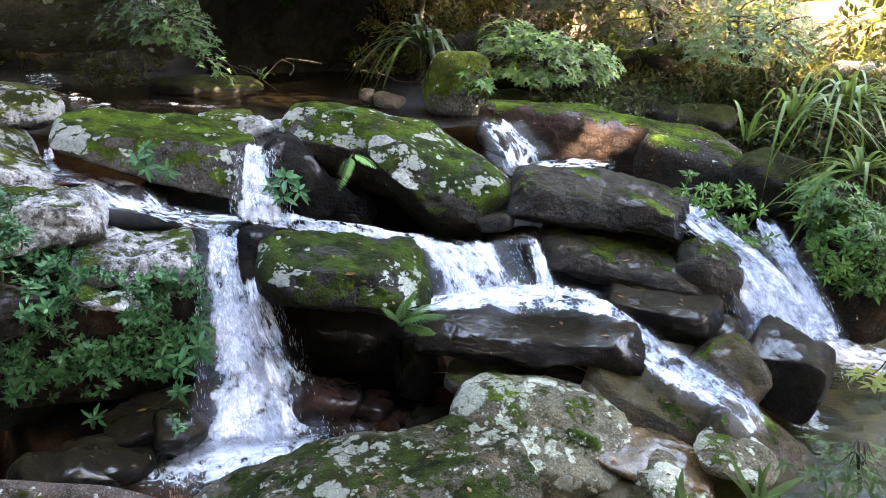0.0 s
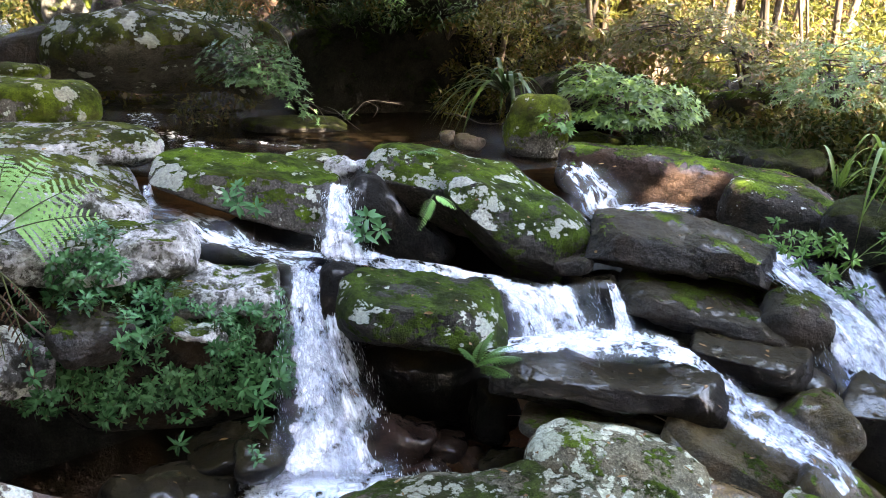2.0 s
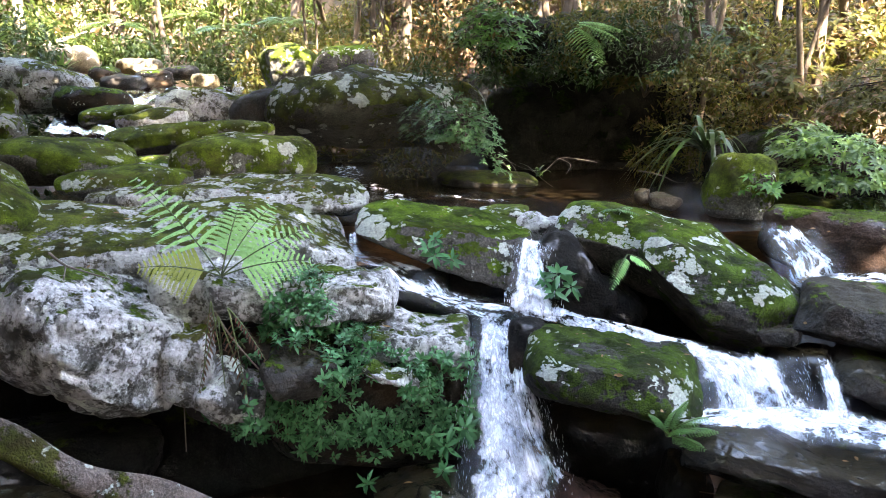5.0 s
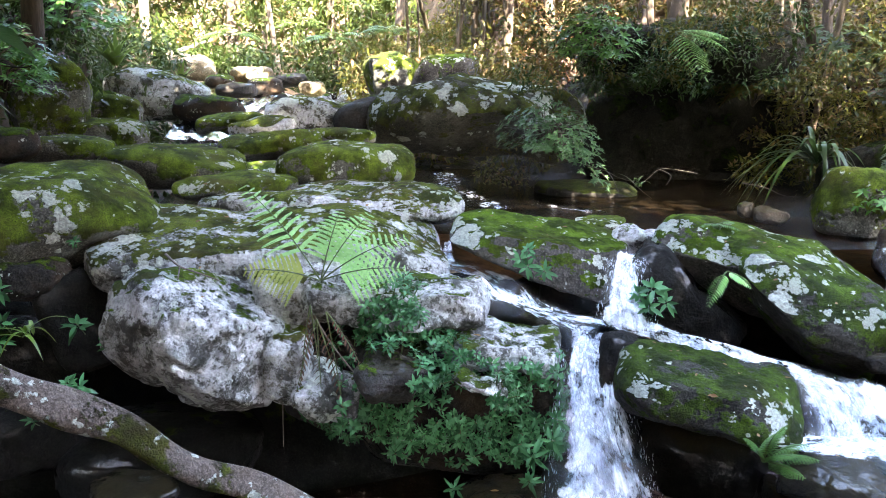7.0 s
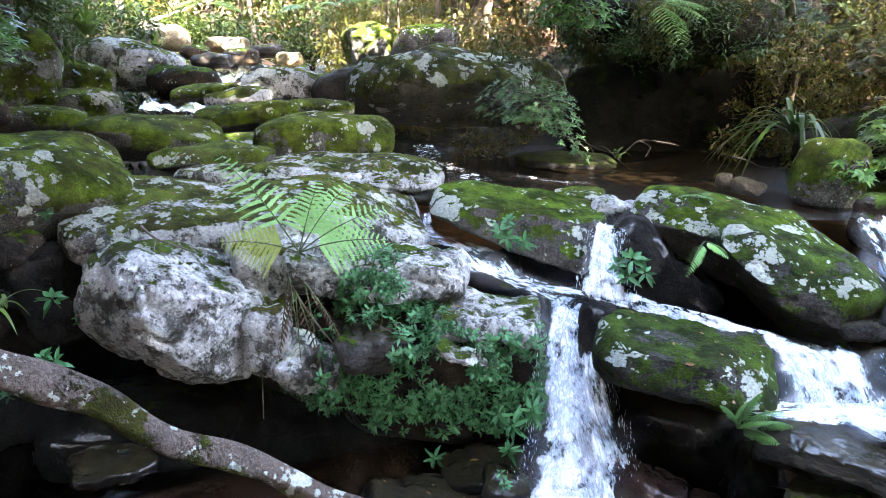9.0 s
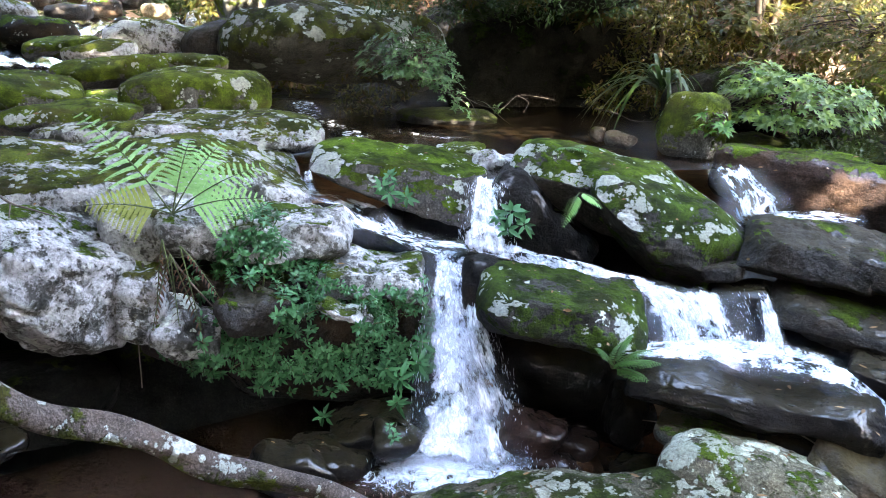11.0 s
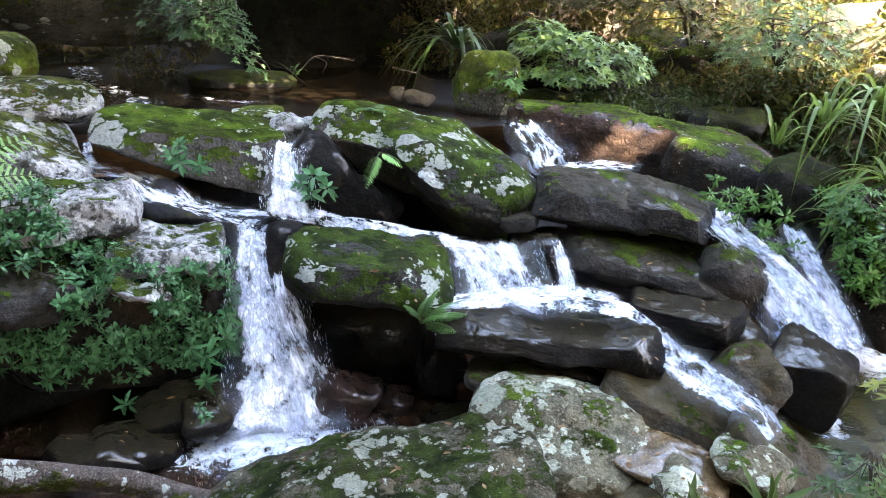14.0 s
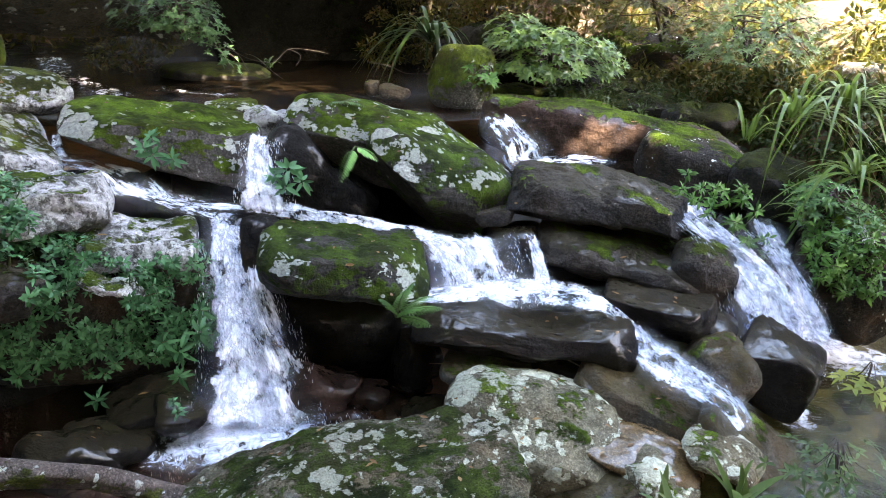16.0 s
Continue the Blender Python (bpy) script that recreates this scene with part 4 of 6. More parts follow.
rock("cliff_rock", (-1.73, 9.55, 3.39), (2.46, 2.20, 0.63), (0, 2, 10), 2.3, 90, "cave", facets=12, lumps=0.25, detail=5, label="rock overhang coloured near black above the shaded hollow")
rock("bank_rock", (-4.80, 2.86, 1.13), (0.82, 0.80, 0.52), (0, 10, 58), 3.0, 91, "black", detail=5, label="rock coloured black for the shade of the bank")
rock("bank_rock", (-4.54, 2.50, 0.84), (0.98, 0.80, 0.48), (0, 5, 60), 3.0, 92, "black", detail=5, label="rock coloured black for the shade of the bank")
rock("wet_stone", (-3.35, 2.48, 0.70), (0.46, 0.40, 0.14), (0, 5, 52), 2.8, 93, "wet", facets=9, lumps=0.3, detail=5, label="black wet stone in the dark hollow")
rock("sunny_rock", (3.38, 6.58, 1.84), (0.33, 0.40, 0.16), (0, 4, -27), 3.4, 94, "sand", detail=4, label="pale sunlit block of stone on the bank", group="sunlit rocks far upstream")
rock("sunny_rock", (3.68, 6.65, 2.01), (0.58, 0.60, 0.35), (0, 0, -29), 3.4, 95, "sand", detail=4, label="pale sunlit block of stone on the bank", group="sunlit rocks far upstream")
rock("sunny_rock", (3.93, 7.87, 2.30), (1.03, 0.80, 0.78), (0, 0, -27), 3.4, 96, "sand", detail=4, label="pale sunlit rock face behind the leaves", group="sunlit rocks far upstream")
rock("wet_stone", (-2.21, 3.36, 1.27), (0.40, 0.34, 0.22), (0, 6, 32), 2.8, 97, "slate", cuts=((0.1, -0.5, 0.85, 0.7),), facets=10, lumps=0.35, detail=5, label="wet dark stone among the leaves")
rock("pale_stone", (-1.71, 3.51, 1.25), (0.30, 0.25, 0.10), (0, 24, 25), 2.8, 98, "pale", detail=5, label="small pale stone among the leaves")
rock("wet_stone", (-0.46, 4.02, 0.36), (0.30, 0.28, 0.12), (0, 8, 10), 2.4, 99, "redwet", facets=10, lumps=0.2, detail=4, label="reddish wet stone in the splash pool")
rock("wet_stone", (-1.44, 3.57, 0.47), (0.30, 0.30, 0.17), (0, 10, 22), 2.4, 102, "wet", detail=4, label="black wet stone beside the foot of the main fall")
rock("wet_stone", (-0.20, 4.46, 0.36), (0.42, 0.34, 0.28), (0, -8, 4), 2.4, 107, "wet", facets=10, lumps=0.25, detail=5, label="black wet stone at the back of the splash pool")
rock("wet_stone", (-0.52, 3.86, 0.30), (0.34, 0.28, 0.10), (0, 5, 20), 2.6, 108, "redwet", facets=10, lumps=0.2, detail=4, label="low reddish stone awash in the splash pool")
rock("wet_stone", (-0.08, 3.90, 0.31), (0.30, 0.26, 0.12), (0, -6, 60), 2.6, 109, "wet", facets=8, lumps=0.2, detail=4, label="small black stone awash in the splash pool")
rock("wet_stone", (-1.95, 3.28, 0.36), (0.50, 0.40, 0.26), (0, 12, 40), 3.0, 110, "wet", facets=10, lumps=0.25, detail=5, label="angular black wet rock under the leafy bank")
rock("pale_stone", (-2.98, 3.42, 1.60), (0.42, 0.36, 0.40), (0, 8, 40), 3.2, 111, "shelf", facets=9, lumps=0.1, detail=5, label="mottled stone behind a fern")
rock("pale_stone", (-2.62, 3.28, 1.13), (0.42, 0.40, 0.30), (0, 14, 40), 4.0, 104, "pale", cuts=((0.1, -0.8, 0.5, 0.75),), detail=5, label="pale lichen stone at the foot of a boulder")
rock("pale_stone", (-2.84, 3.22, 1.30), (0.30, 0.40, 0.44), (0, 6, 42), 3.4, 105, "shelf", detail=5, label="mottled stone wedged behind withered fronds")
# another black filler that stands for shade in the recess
rock("dark_rock", (-1.55, 4.95, 1.47), (0.62, 0.40, 0.26), (0, 4, 18), 3.4, 106, "wet", detail=5, label="black rock put in as the shaded recess under a flat boulder")
rock("brown_slab", (1.10, 3.32, 0.48), (0.68, 0.60, 0.14), (0, 8, -18), 2.5, 103, "gold", detail=5, label="golden brown wet rock under a film of water")

# ---------------------------------------------------------------- water
def ring(*pts):
    return [polar(a, d, 0)[:2] for a, d in pts]


pool("water", ring((-50, 7.0), (-40, 6.2), (-30, 6.0), (-18, 5.5), (-8, 5.6), (2, 5.9), (8, 6.6), (7, 9), (-8, 11.3), (-22, 11.6), (-36, 11.8), (-46, 10.8)), 1.75, WATER_UP, "dark brown still upper pool")
pool("water_splash", ring((-92, 1.9), (-88, 4.2), (-66, 4.6), (-34, 4.6), (-20, 4.9), (0, 4.6), (10, 4.2), (9, 2.0), (-10, 1.9), (-45, 1.9)), 0.31, WATER_LOW, "shallow brown splash pool under the main fall")
pool("water_lower", ring((11, 2.0), (14, 3.9), (22, 5.1), (30, 5.4), (50, 4.8), (70, 4.6), (92, 4.6), (92, 1.8), (60, 1.8), (25, 1.8)), 0.4, WATER_RIGHT, "rippled olive lower pool")


def fall(name, left, right, label, material=FALL, **k):
    return tagged(sheet(name, left, right, material, **k), label, "waterfall", kind="structure")


def double_fall(name, left, right, label, gap=0.05, seed=0, thick=0.05):
    """A body of white water with a torn outer veil in front of it."""
    fall(name, left, right, label, FALL, seed=seed, thick=thick)
    toward = [np.array(p) - np.array([p[0], p[1], 0]) / math.hypot(p[0], p[1]) * gap for p in left], [np.array(p) - np.array([p[0], p[1], 0]) / math.hypot(p[0], p[1]) * gap for p in right]
    fall(name + "_veil", toward[0], toward[1], "torn outer veil of a white fall", FALL_VEIL, seed=seed + 9, thick=thick, rough=0.05)


double_fall("fall_main", [(-1.56, 4.59, 1.38), (-1.48, 4.25, 1.29), (-1.43, 4.03, 1.01), (-1.39, 3.77, 0.71), (-1.40, 3.40, 0.42)],
     [(-1.20, 4.65, 1.31), (-1.13, 4.32, 1.23), (-1.05, 4.11, 0.98), (-0.84, 3.89, 0.64), (-0.60, 3.69, 0.30)], "main white fall into the splash pool", seed=1)
fall("fall_main_spray", [(-1.21, 4.17, 1.21), (-1.17, 3.99, 0.96), (-1.08, 3.81, 0.69), (-0.99, 3.59, 0.37)], [(-1.09, 4.22, 1.19), (-0.94, 4.07, 0.92), (-0.74, 3.91, 0.60), (-0.51, 3.77, 0.31)], "thin spray beside the main fall", RUN_MID, seed=21, rough=0.06)
double_fall("fall_upper", [(-1.32, 4.87, 1.83), (-1.29, 4.60, 1.73), (-1.33, 4.42, 1.41)], [(-1.17, 4.91, 1.83), (-1.08, 4.66, 1.72), (-0.94, 4.48, 1.36)], "narrow white fall between boulders", 0.03, 2, 0.03)
fall("fall_run", [(-1.34, 4.82, 1.38), (-0.83, 4.71, 1.33), (-0.31, 4.61, 1.28), (0.02, 4.60, 1.25)], [(-1.29, 4.60, 1.31), (-0.81, 4.53, 1.28), (-0.33, 4.41, 1.21), (-0.01, 4.40, 1.17)], "white water running along a ledge", RUN_WHITE, thick=0.03)
double_fall("fall_wide", [(-0.29, 4.54, 1.27), (-0.17, 4.42, 1.14), (-0.12, 4.26, 0.99), (-0.17, 4.08, 0.83)], [(0.44, 4.58, 1.26), (0.50, 4.39, 1.18), (0.56, 4.23, 1.05), (0.61, 4.07, 0.96)], "wide white fall over a rock step", 0.04, 3)
fall("fall_foam", [(-0.17, 4.15, 1.00), (0.20, 4.35, 1.00), (0.56, 4.38, 1.00), (0.91, 4.34, 0.98), (1.09, 4.19, 0.93), (1.25, 4.11, 0.80)], [(-0.12, 3.81, 0.99), (0.15, 3.89, 1.00), (0.47, 3.89, 1.00), (0.79, 3.89, 0.98), (0.98, 3.90, 0.92), (1.10, 3.89, 0.76)], "foaming water on a ledge", RUN_WHITE, thick=0.04)
fall("fall_lower_run", [(1.05, 4.12, 0.95), (1.26, 3.92, 0.89), (1.44, 3.75, 0.81), (1.57, 3.55, 0.73)], [(1.06, 3.86, 0.88), (1.10, 3.74, 0.73), (1.24, 3.55, 0.68), (1.41, 3.38, 0.66)], "white water running down between slabs", RUN_WHITE, thick=0.03)
fall("fall_lower_wash", [(1.41, 3.76, 0.82), (1.54, 3.58, 0.79), (1.62, 3.46, 0.75), (1.69, 3.34, 0.67)], [(1.28, 3.54, 0.69), (1.39, 3.41, 0.69), (1.46, 3.31, 0.67), (1.52, 3.21, 0.62)], "broken white water sliding over a slab", RUN_MID, thick=0.02)
double_fall("fall_thin", [(0.52, 4.59, 1.27), (0.55, 4.39, 1.15), (0.57, 4.18, 1.01)], [(0.61, 4.58, 1.27), (0.67, 4.37, 1.16), (0.71, 4.16, 1.00)], "thin white trickle", 0.02, 4, 0.02)
fall("fall_right", [(1.56, 4.96, 1.42), (1.53, 4.66, 1.35), (1.69, 4.41, 1.22), (1.75, 4.23, 1.01), (1.76, 4.09, 0.75)], [(1.74, 4.95, 1.44), (1.93, 4.56, 1.34), (2.10, 4.26, 1.18), (2.18, 4.05, 1.05), (2.25, 3.80, 0.85)], "broad white fall into the lower pool", FALL_SOLID, seed=5, thick=0.05)
fall("fall_right_veil", [(1.56, 4.91, 1.41), (1.53, 4.60, 1.35), (1.70, 4.36, 1.22), (1.76, 4.19, 1.03), (1.76, 4.03, 0.76)], [(1.74, 4.90, 1.43), (1.94, 4.50, 1.34), (2.12, 4.20, 1.19), (2.20, 3.98, 1.06), (2.28, 3.74, 0.86)], "torn outer veil of the broad fall", FALL_VEIL, seed=15, thick=0.06, rough=0.05)
double_fall("fall_right_far", [(2.02, 4.74, 1.37), (2.02, 4.52, 1.24), (2.08, 4.27, 1.07), (2.11, 3.98, 0.83)], [(2.17, 4.67, 1.38), (2.22, 4.39, 1.25), (2.28, 4.13, 1.07), (2.33, 3.83, 0.86)], "white fall beside a leafy plant", 0.05, 6, 0.03)
fall("fall_back", [(0.16, 5.60, 1.88), (0.29, 5.29, 1.72), (0.37, 5.14, 1.51), (0.87, 5.23, 1.54), (1.16, 5.12, 1.54)], [(0.59, 5.52, 1.86), (0.73, 5.30, 1.71), (0.83, 5.27, 1.62), (1.00, 5.51, 1.60), (1.29, 5.40, 1.58)], "pale water sliding over a rock", RUN_MID, thick=0.02)
fall("fall_seam", [(0.46, 5.48, 1.49), (0.44, 5.13, 1.41), (0.44, 4.98, 1.27)], [(0.53, 5.47, 1.50), (0.51, 5.12, 1.41), (0.49, 4.98, 1.25)], "thin water in the gap between rocks", FALL_THIN, thick=0.01)
double_fall("fall_left", [(-2.60, 4.79, 1.80), (-2.53, 4.60, 1.75), (-2.49, 4.45, 1.70)], [(-2.54, 4.82, 1.80), (-2.43, 4.66, 1.73), (-2.33, 4.53, 1.68)], "little white fall at the pool edge", 0.02, 7, 0.02)
fall("fall_left_run", [(-2.61, 4.50, 1.73), (-2.19, 4.61, 1.67), (-1.91, 4.62, 1.61), (-1.76, 4.59, 1.48), (-1.52, 4.66, 1.42), (-1.25, 4.74, 1.37)], [(-2.50, 4.27, 1.68), (-2.13, 4.30, 1.61), (-2.00, 4.21, 1.49), (-1.68, 4.30, 1.40), (-1.47, 4.36, 1.34), (-1.25, 4.43, 1.30)], "shallow water running over stone", RUN_MID, thick=0.02)
fall("fall_trickle", [(-0.22, 4.19, 0.76), (-0.22, 4.09, 0.65), (-0.21, 4.04, 0.54)], [(-0.15, 4.20, 0.75), (-0.14, 4.10, 0.65), (-0.16, 4.05, 0.53)], "thin trickle beside a black rock", FALL_THIN, thick=0.01)
fall("fall_stream_a", [(-4.93, 5.71, 2.17), (-4.54, 5.39, 2.11), (-4.27, 5.22, 2.09)], [(-4.67, 5.92, 2.17), (-4.25, 5.62, 2.13), (-4.11, 5.34, 2.08)], "small white riffle in the upper stream", RUN_MID)
fall("fall_stream_b", [(-7.59, 6.75, 2.50), (-6.92, 6.30, 2.42), (-6.41, 5.97, 2.32)], [(-7.21, 7.15, 2.48), (-6.45, 6.78, 2.38), (-6.02, 6.35, 2.29)], "bluish riffle between mossy rocks", RUN)
fall("fall_stream_c", [(-5.26, 7.95, 2.58), (-4.98, 7.54, 2.40), (-4.83, 7.39, 2.29)], [(-5.20, 7.99, 2.58), (-4.85, 7.62, 2.39), (-4.48, 7.38, 2.26)], "small white spill beside a far boulder", FALL_THIN)
fall("fall_stream_e", [(-10.18, 10.95, 2.94), (-8.34, 8.56, 2.77), (-7.60, 7.05, 2.57), (-6.71, 5.94, 2.43)], [(-9.63, 11.44, 2.93), (-7.85, 9.01, 2.76), (-7.14, 7.50, 2.56), (-5.43, 6.34, 2.35)], "upper stream running between rocks", WATER_RUN, rough=0.06)
# inflow riffle; its white and the next sheet also paint reflected sky streaks
fall("water_riffle", [(-4.30, 7.61, 1.77), (-3.60, 6.92, 1.77), (-2.90, 6.30, 1.77)], [(-4.00, 8.30, 1.77), (-3.20, 7.30, 1.77), (-2.62, 6.60, 1.77)], "broken riffle and painted sky streaks where the stream enters the pool", RUN, rough=0.02, seed=31)
fall("water_riffle_far", [(-2.90, 7.00, 1.77), (-2.30, 6.70, 1.77), (-1.90, 6.75, 1.77)], [(-2.77, 7.33, 1.77), (-2.30, 6.95, 1.77), (-1.87, 6.90, 1.77)], "thin white streak painted as sky reflected in the dark pool", RUN, rough=0.02, seed=32)
fall("water_riffle_inflow", [(-5.30, 9.40, 1.78), (-4.80, 8.60, 1.77), (-4.30, 7.75, 1.77)], [(-4.90, 9.70, 1.78), (-4.35, 8.90, 1.77), (-3.95, 8.10, 1.77)], "bluish riffle beside a far boulder", RUN, rough=0.02, seed=33)
fall("fall_gap_left", [(-4.44, 3.21, 1.84), (-4.31, 3.05, 1.69), (-4.25, 2.96, 1.55)], [(-4.37, 3.29, 1.83), (-4.24, 3.14, 1.68), (-4.20, 3.02, 1.54)], "thin trickle in a shady gap", FALL_THIN)


def droplets(name, left, right, count, label, seed, out=0.05, wide=0.06):
    """Flung water around a fall: thin spindles along the flow, most of them at its edges."""
    rng = np.random.RandomState(seed)
    a, b = smooth_path(left, 60), smooth_path(right, 60)
    vs, fs = [], []
    for _ in range(count):
        i = int(rng.uniform(0.05, 1.0) * 57)
        u = rng.choice((0.0, 1.0)) + rng.normal() * wide if rng.rand() < 0.7 else rng.rand()
        c = a[i] * (1 - u) + b[i] * u
        t = (a[i + 2] + b[i + 2] - a[i] - b[i]) / 2
        t = t / (np.linalg.norm(t) + 1e-9) + rng.normal(size=3) * 0.12
        t /= np.linalg.norm(t)
        back = -np.array([c[0], c[1], 0]) / math.hypot(c[0], c[1])
        c = c + back * rng.uniform(0.01, out) + rng.normal(size=3) * 0.012
        L, w = rng.uniform(0.003, 0.022), rng.uniform(0.0008, 0.0021)
        s1 = np.cross(t, back)
        s1 /= np.linalg.norm(s1) + 1e-9
        s2 = np.cross(t, s1)
        k = len(vs)
        vs += [c - t * L, *(c + w * (math.cos(g) * s1 + math.sin(g) * s2) for g in (0, 2.09, 4.19)), c + t * L]
        fs += [(k, k + 1, k + 2), (k, k + 2, k + 3), (k, k + 3, k + 1), (k + 4, k + 2, k + 1), (k + 4, k + 3, k + 2), (k + 4, k + 1, k + 3)]
    return tagged(mesh_object(name, vs, fs, DROP), label, "water", kind="stuff")


DROP = mat_plain("flung_water", (0.72, 0.80, 0.90), (0.93, 0.96, 0.99), 30.0, 0.3, 0.0)
droplets("spray", [(-1.48, 4.25, 1.29), (-1.43, 4.03, 1.01), (-1.39, 3.77, 0.71), (-1.40, 3.40, 0.36)], [(-1.10, 4.30, 1.23), (-0.98, 4.09, 0.98), (-0.78, 3.87, 0.64), (-0.60, 3.69, 0.30)], 450, "flung drops around the main fall", 1, 0.04, 0.035)
droplets("spray", [(-1.45, 3.55, 0.42), (-1.40, 3.40, 0.32), (-1.42, 3.30, 0.27)], [(-0.55, 3.80, 0.40), (-0.42, 3.66, 0.32), (-0.32, 3.58, 0.27)], 350, "splashing drops at the foot of the main fall", 2, 0.12)
droplets("spray", [(-1.31, 4.70, 1.78), (-1.29, 4.60, 1.73), (-1.33, 4.42, 1.41)], [(-1.12, 4.75, 1.78), (-1.08, 4.66, 1.72), (-0.94, 4.48, 1.36)], 250, "flung drops around the narrow fall", 3, 0.04, 0.1)
droplets("spray", [(-0.29, 4.54, 1.27), (-0.17, 4.42, 1.14), (-0.12, 4.26, 0.99), (-0.17, 4.08, 0.88)], [(0.44, 4.58, 1.26), (0.50, 4.39, 1.18), (0.56, 4.23, 1.05), (0.61, 4.07, 0.98)], 260, "flung drops around the wide fall", 4, 0.04, 0.04)
droplets("spray", [(1.53, 4.66, 1.35), (1.69, 4.41, 1.22), (1.75, 4.23, 1.01), (1.76, 4.09, 0.65)], [(1.93, 4.56, 1.34), (2.14, 4.26, 1.18), (2.26, 4.05, 0.95), (2.38, 3.80, 0.60)], 700, "flung drops around the broad fall", 5, 0.06)


def foam_patch(name, place, size, turn, label, seed):
    """A low mound of broken white foam where a fall meets the pool."""
    n, m = 26, 14
    vs, uv = [], []
    for i in range(n):
        for j in range(m):
            a, r = 2 * math.pi * i / n, j / (m - 1)
            k = 1 + 0.35 * noise.noise(Vector((math.cos(a) * 1.6, math.sin(a) * 1.6, seed)))
            h = (1 - r) ** 1.5 * 0.025 + 0.02 * noise.fractal(Vector((r * math.cos(a) * 5, r * math.sin(a) * 5, seed)), 0.8, 2, 3) * (1 - r)
            vs.append((size[0] * r * k * math.cos(a), size[1] * r * k * math.sin(a), 0.006 + max(h, 0)))
            uv.append((0.5 + 0.5 * r * math.cos(a), 0.5 + 0.5 * r * math.sin(a)))
    fs = [(i * m + j, i * m + j + 1, ((i + 1) % n) * m + j + 1, ((i + 1) % n) * m + j) for i in range(n) for j in range(m - 1)]
    ob = mesh_object(name, vs, fs, FOAM, uv=uv)
    ob.matrix_world = pose(*place, 0, 0, turn)
    return tagged(ob, label, "foam", kind="structure")


foam_patch("water_foam", (-1.12, 3.62, 0.313), (0.66, 0.40), 10, "white foam at the foot of the main fall", 1)
foam_patch("water_foam_right", (2.72, 4.61, 0.40), (0.55, 0.34), -20, "white foam at the foot of the broad fall", 2)
foam_patch("water_foam_corner", (2.10, 3.88, 0.40), (0.15, 0.2), 0, "small white foam beside an angular rock", 3)

# ---------------------------------------------------------------- plants
LEAF_DARK = mat_leaf("leaf_dark", (0.009, 0.048, 0.016), (0.112, 0.31, 0.128), 0.30, 0.2)
LEAF_MID = mat_leaf("leaf_mid", (0.022, 0.080, 0.016), (0.12, 0.26, 0.055), 0.33, 0.28)
# darker than leaf_mid: the pool shrubs' lack of sun is coloured in
LEAF_POOL = mat_leaf("leaf_pool", (0.018, 0.050, 0.018), (0.10, 0.19, 0.07), 0.36, 0.25)
LEAF_SHRUB = mat_leaf("leaf_shrub", (0.035, 0.075, 0.022), (0.13, 0.19, 0.055), 0.40, 0.3)
# yellowed greens: the warm tint of sun-filtered light is part of this colour
LEAF_WOOD = mat_leaf("leaf_wood", (0.018, 0.025, 0.004), (0.095, 0.088, 0.016), 0.5, 0.4, dead=0.2)
LEAF_BROWN = mat_leaf("leaf_brown_green", (0.012, 0.016, 0.005), (0.085, 0.066, 0.022), 0.55, 0.35, dead=0.45)
LEAF_SUN = mat_leaf("leaf_sunny", (0.016, 0.026, 0.005), (0.095, 0.094, 0.019), 0.5, 0.4, dead=0.2)
LEAF_STRAP = mat_leaf("leaf_strap", (0.028, 0.075, 0.014), (0.16, 0.23, 0.046), 0.3, 0.3)
LEAF_FERN = mat_leaf("leaf_fern", (0.17, 0.39, 0.11), (0.32, 0.55, 0.19), 0.5, 0.3)
# strap green made darker: missing shade is put into the leaf colour
LEAF_SHADE = mat_leaf("leaf_strap_deep", (0.012, 0.034, 0.007), (0.036, 0.066, 0.016), 0.35, 0.25)
LEAF_GLADE = mat_leaf("leaf_glade", (0.016, 0.036, 0.008), (0.075, 0.095, 0.022), 0.5, 0.35, dead=0.1)
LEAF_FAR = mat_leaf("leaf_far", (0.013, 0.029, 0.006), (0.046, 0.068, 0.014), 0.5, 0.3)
ROOT = mat_plain("root_bark", (0.02, 0.015, 0.011), (0.055, 0.042, 0.03), 20.0, 0.85, 0.01)
LEAF_TEAL = mat_leaf("leaf_teal", (0.014, 0.048, 0.012), (0.15, 0.24, 0.05), 0.33, 0.25)
LEAF_YELLOW = mat_leaf("leaf_yellow", (0.20, 0.24, 0.05), (0.32, 0.34, 0.08), 0.5, 0.4)
LEAF_DEAD = mat_leaf("leaf_dead", (0.05, 0.026, 0.016), (0.16, 0.085, 0.05), 0.7, 0.2)
LITTER = mat_leaf("leaf_litter", (0.13, 0.060, 0.022), (0.32, 0.19, 0.08), 0.6, 0.2)
BARK = mat_plain("bark", (0.028, 0.020, 0.013), (0.09, 0.062, 0.038), 6.0, 0.9, 0.03, (1, 1, 0.25))
BARK_PALE = mat_plain("bark_pale", (0.06, 0.043, 0.028), (0.16, 0.12, 0.075), 5.0, 0.9, 0.03, (1, 1, 0.3))
STEM = mat_plain("green_stem", (0.05, 0.08, 0.02), (0.10, 0.13, 0.04), 20.0, 0.6, 0.005)
TWIG = mat_plain("twig", (0.09, 0.07, 0.055), (0.20, 0.165, 0.13), 25.0, 0.85, 0.01)
LOGBARK = mat_rock("log_bark", (0.040, 0.030, 0.025), (0.16, 0.125, 0.105), moss=1.14, lichen=0.48, warm=0.2, rise=-0.08, moss_col=(0.085, 0.105, 0.018))

from mathutils.bvhtree import BVHTree


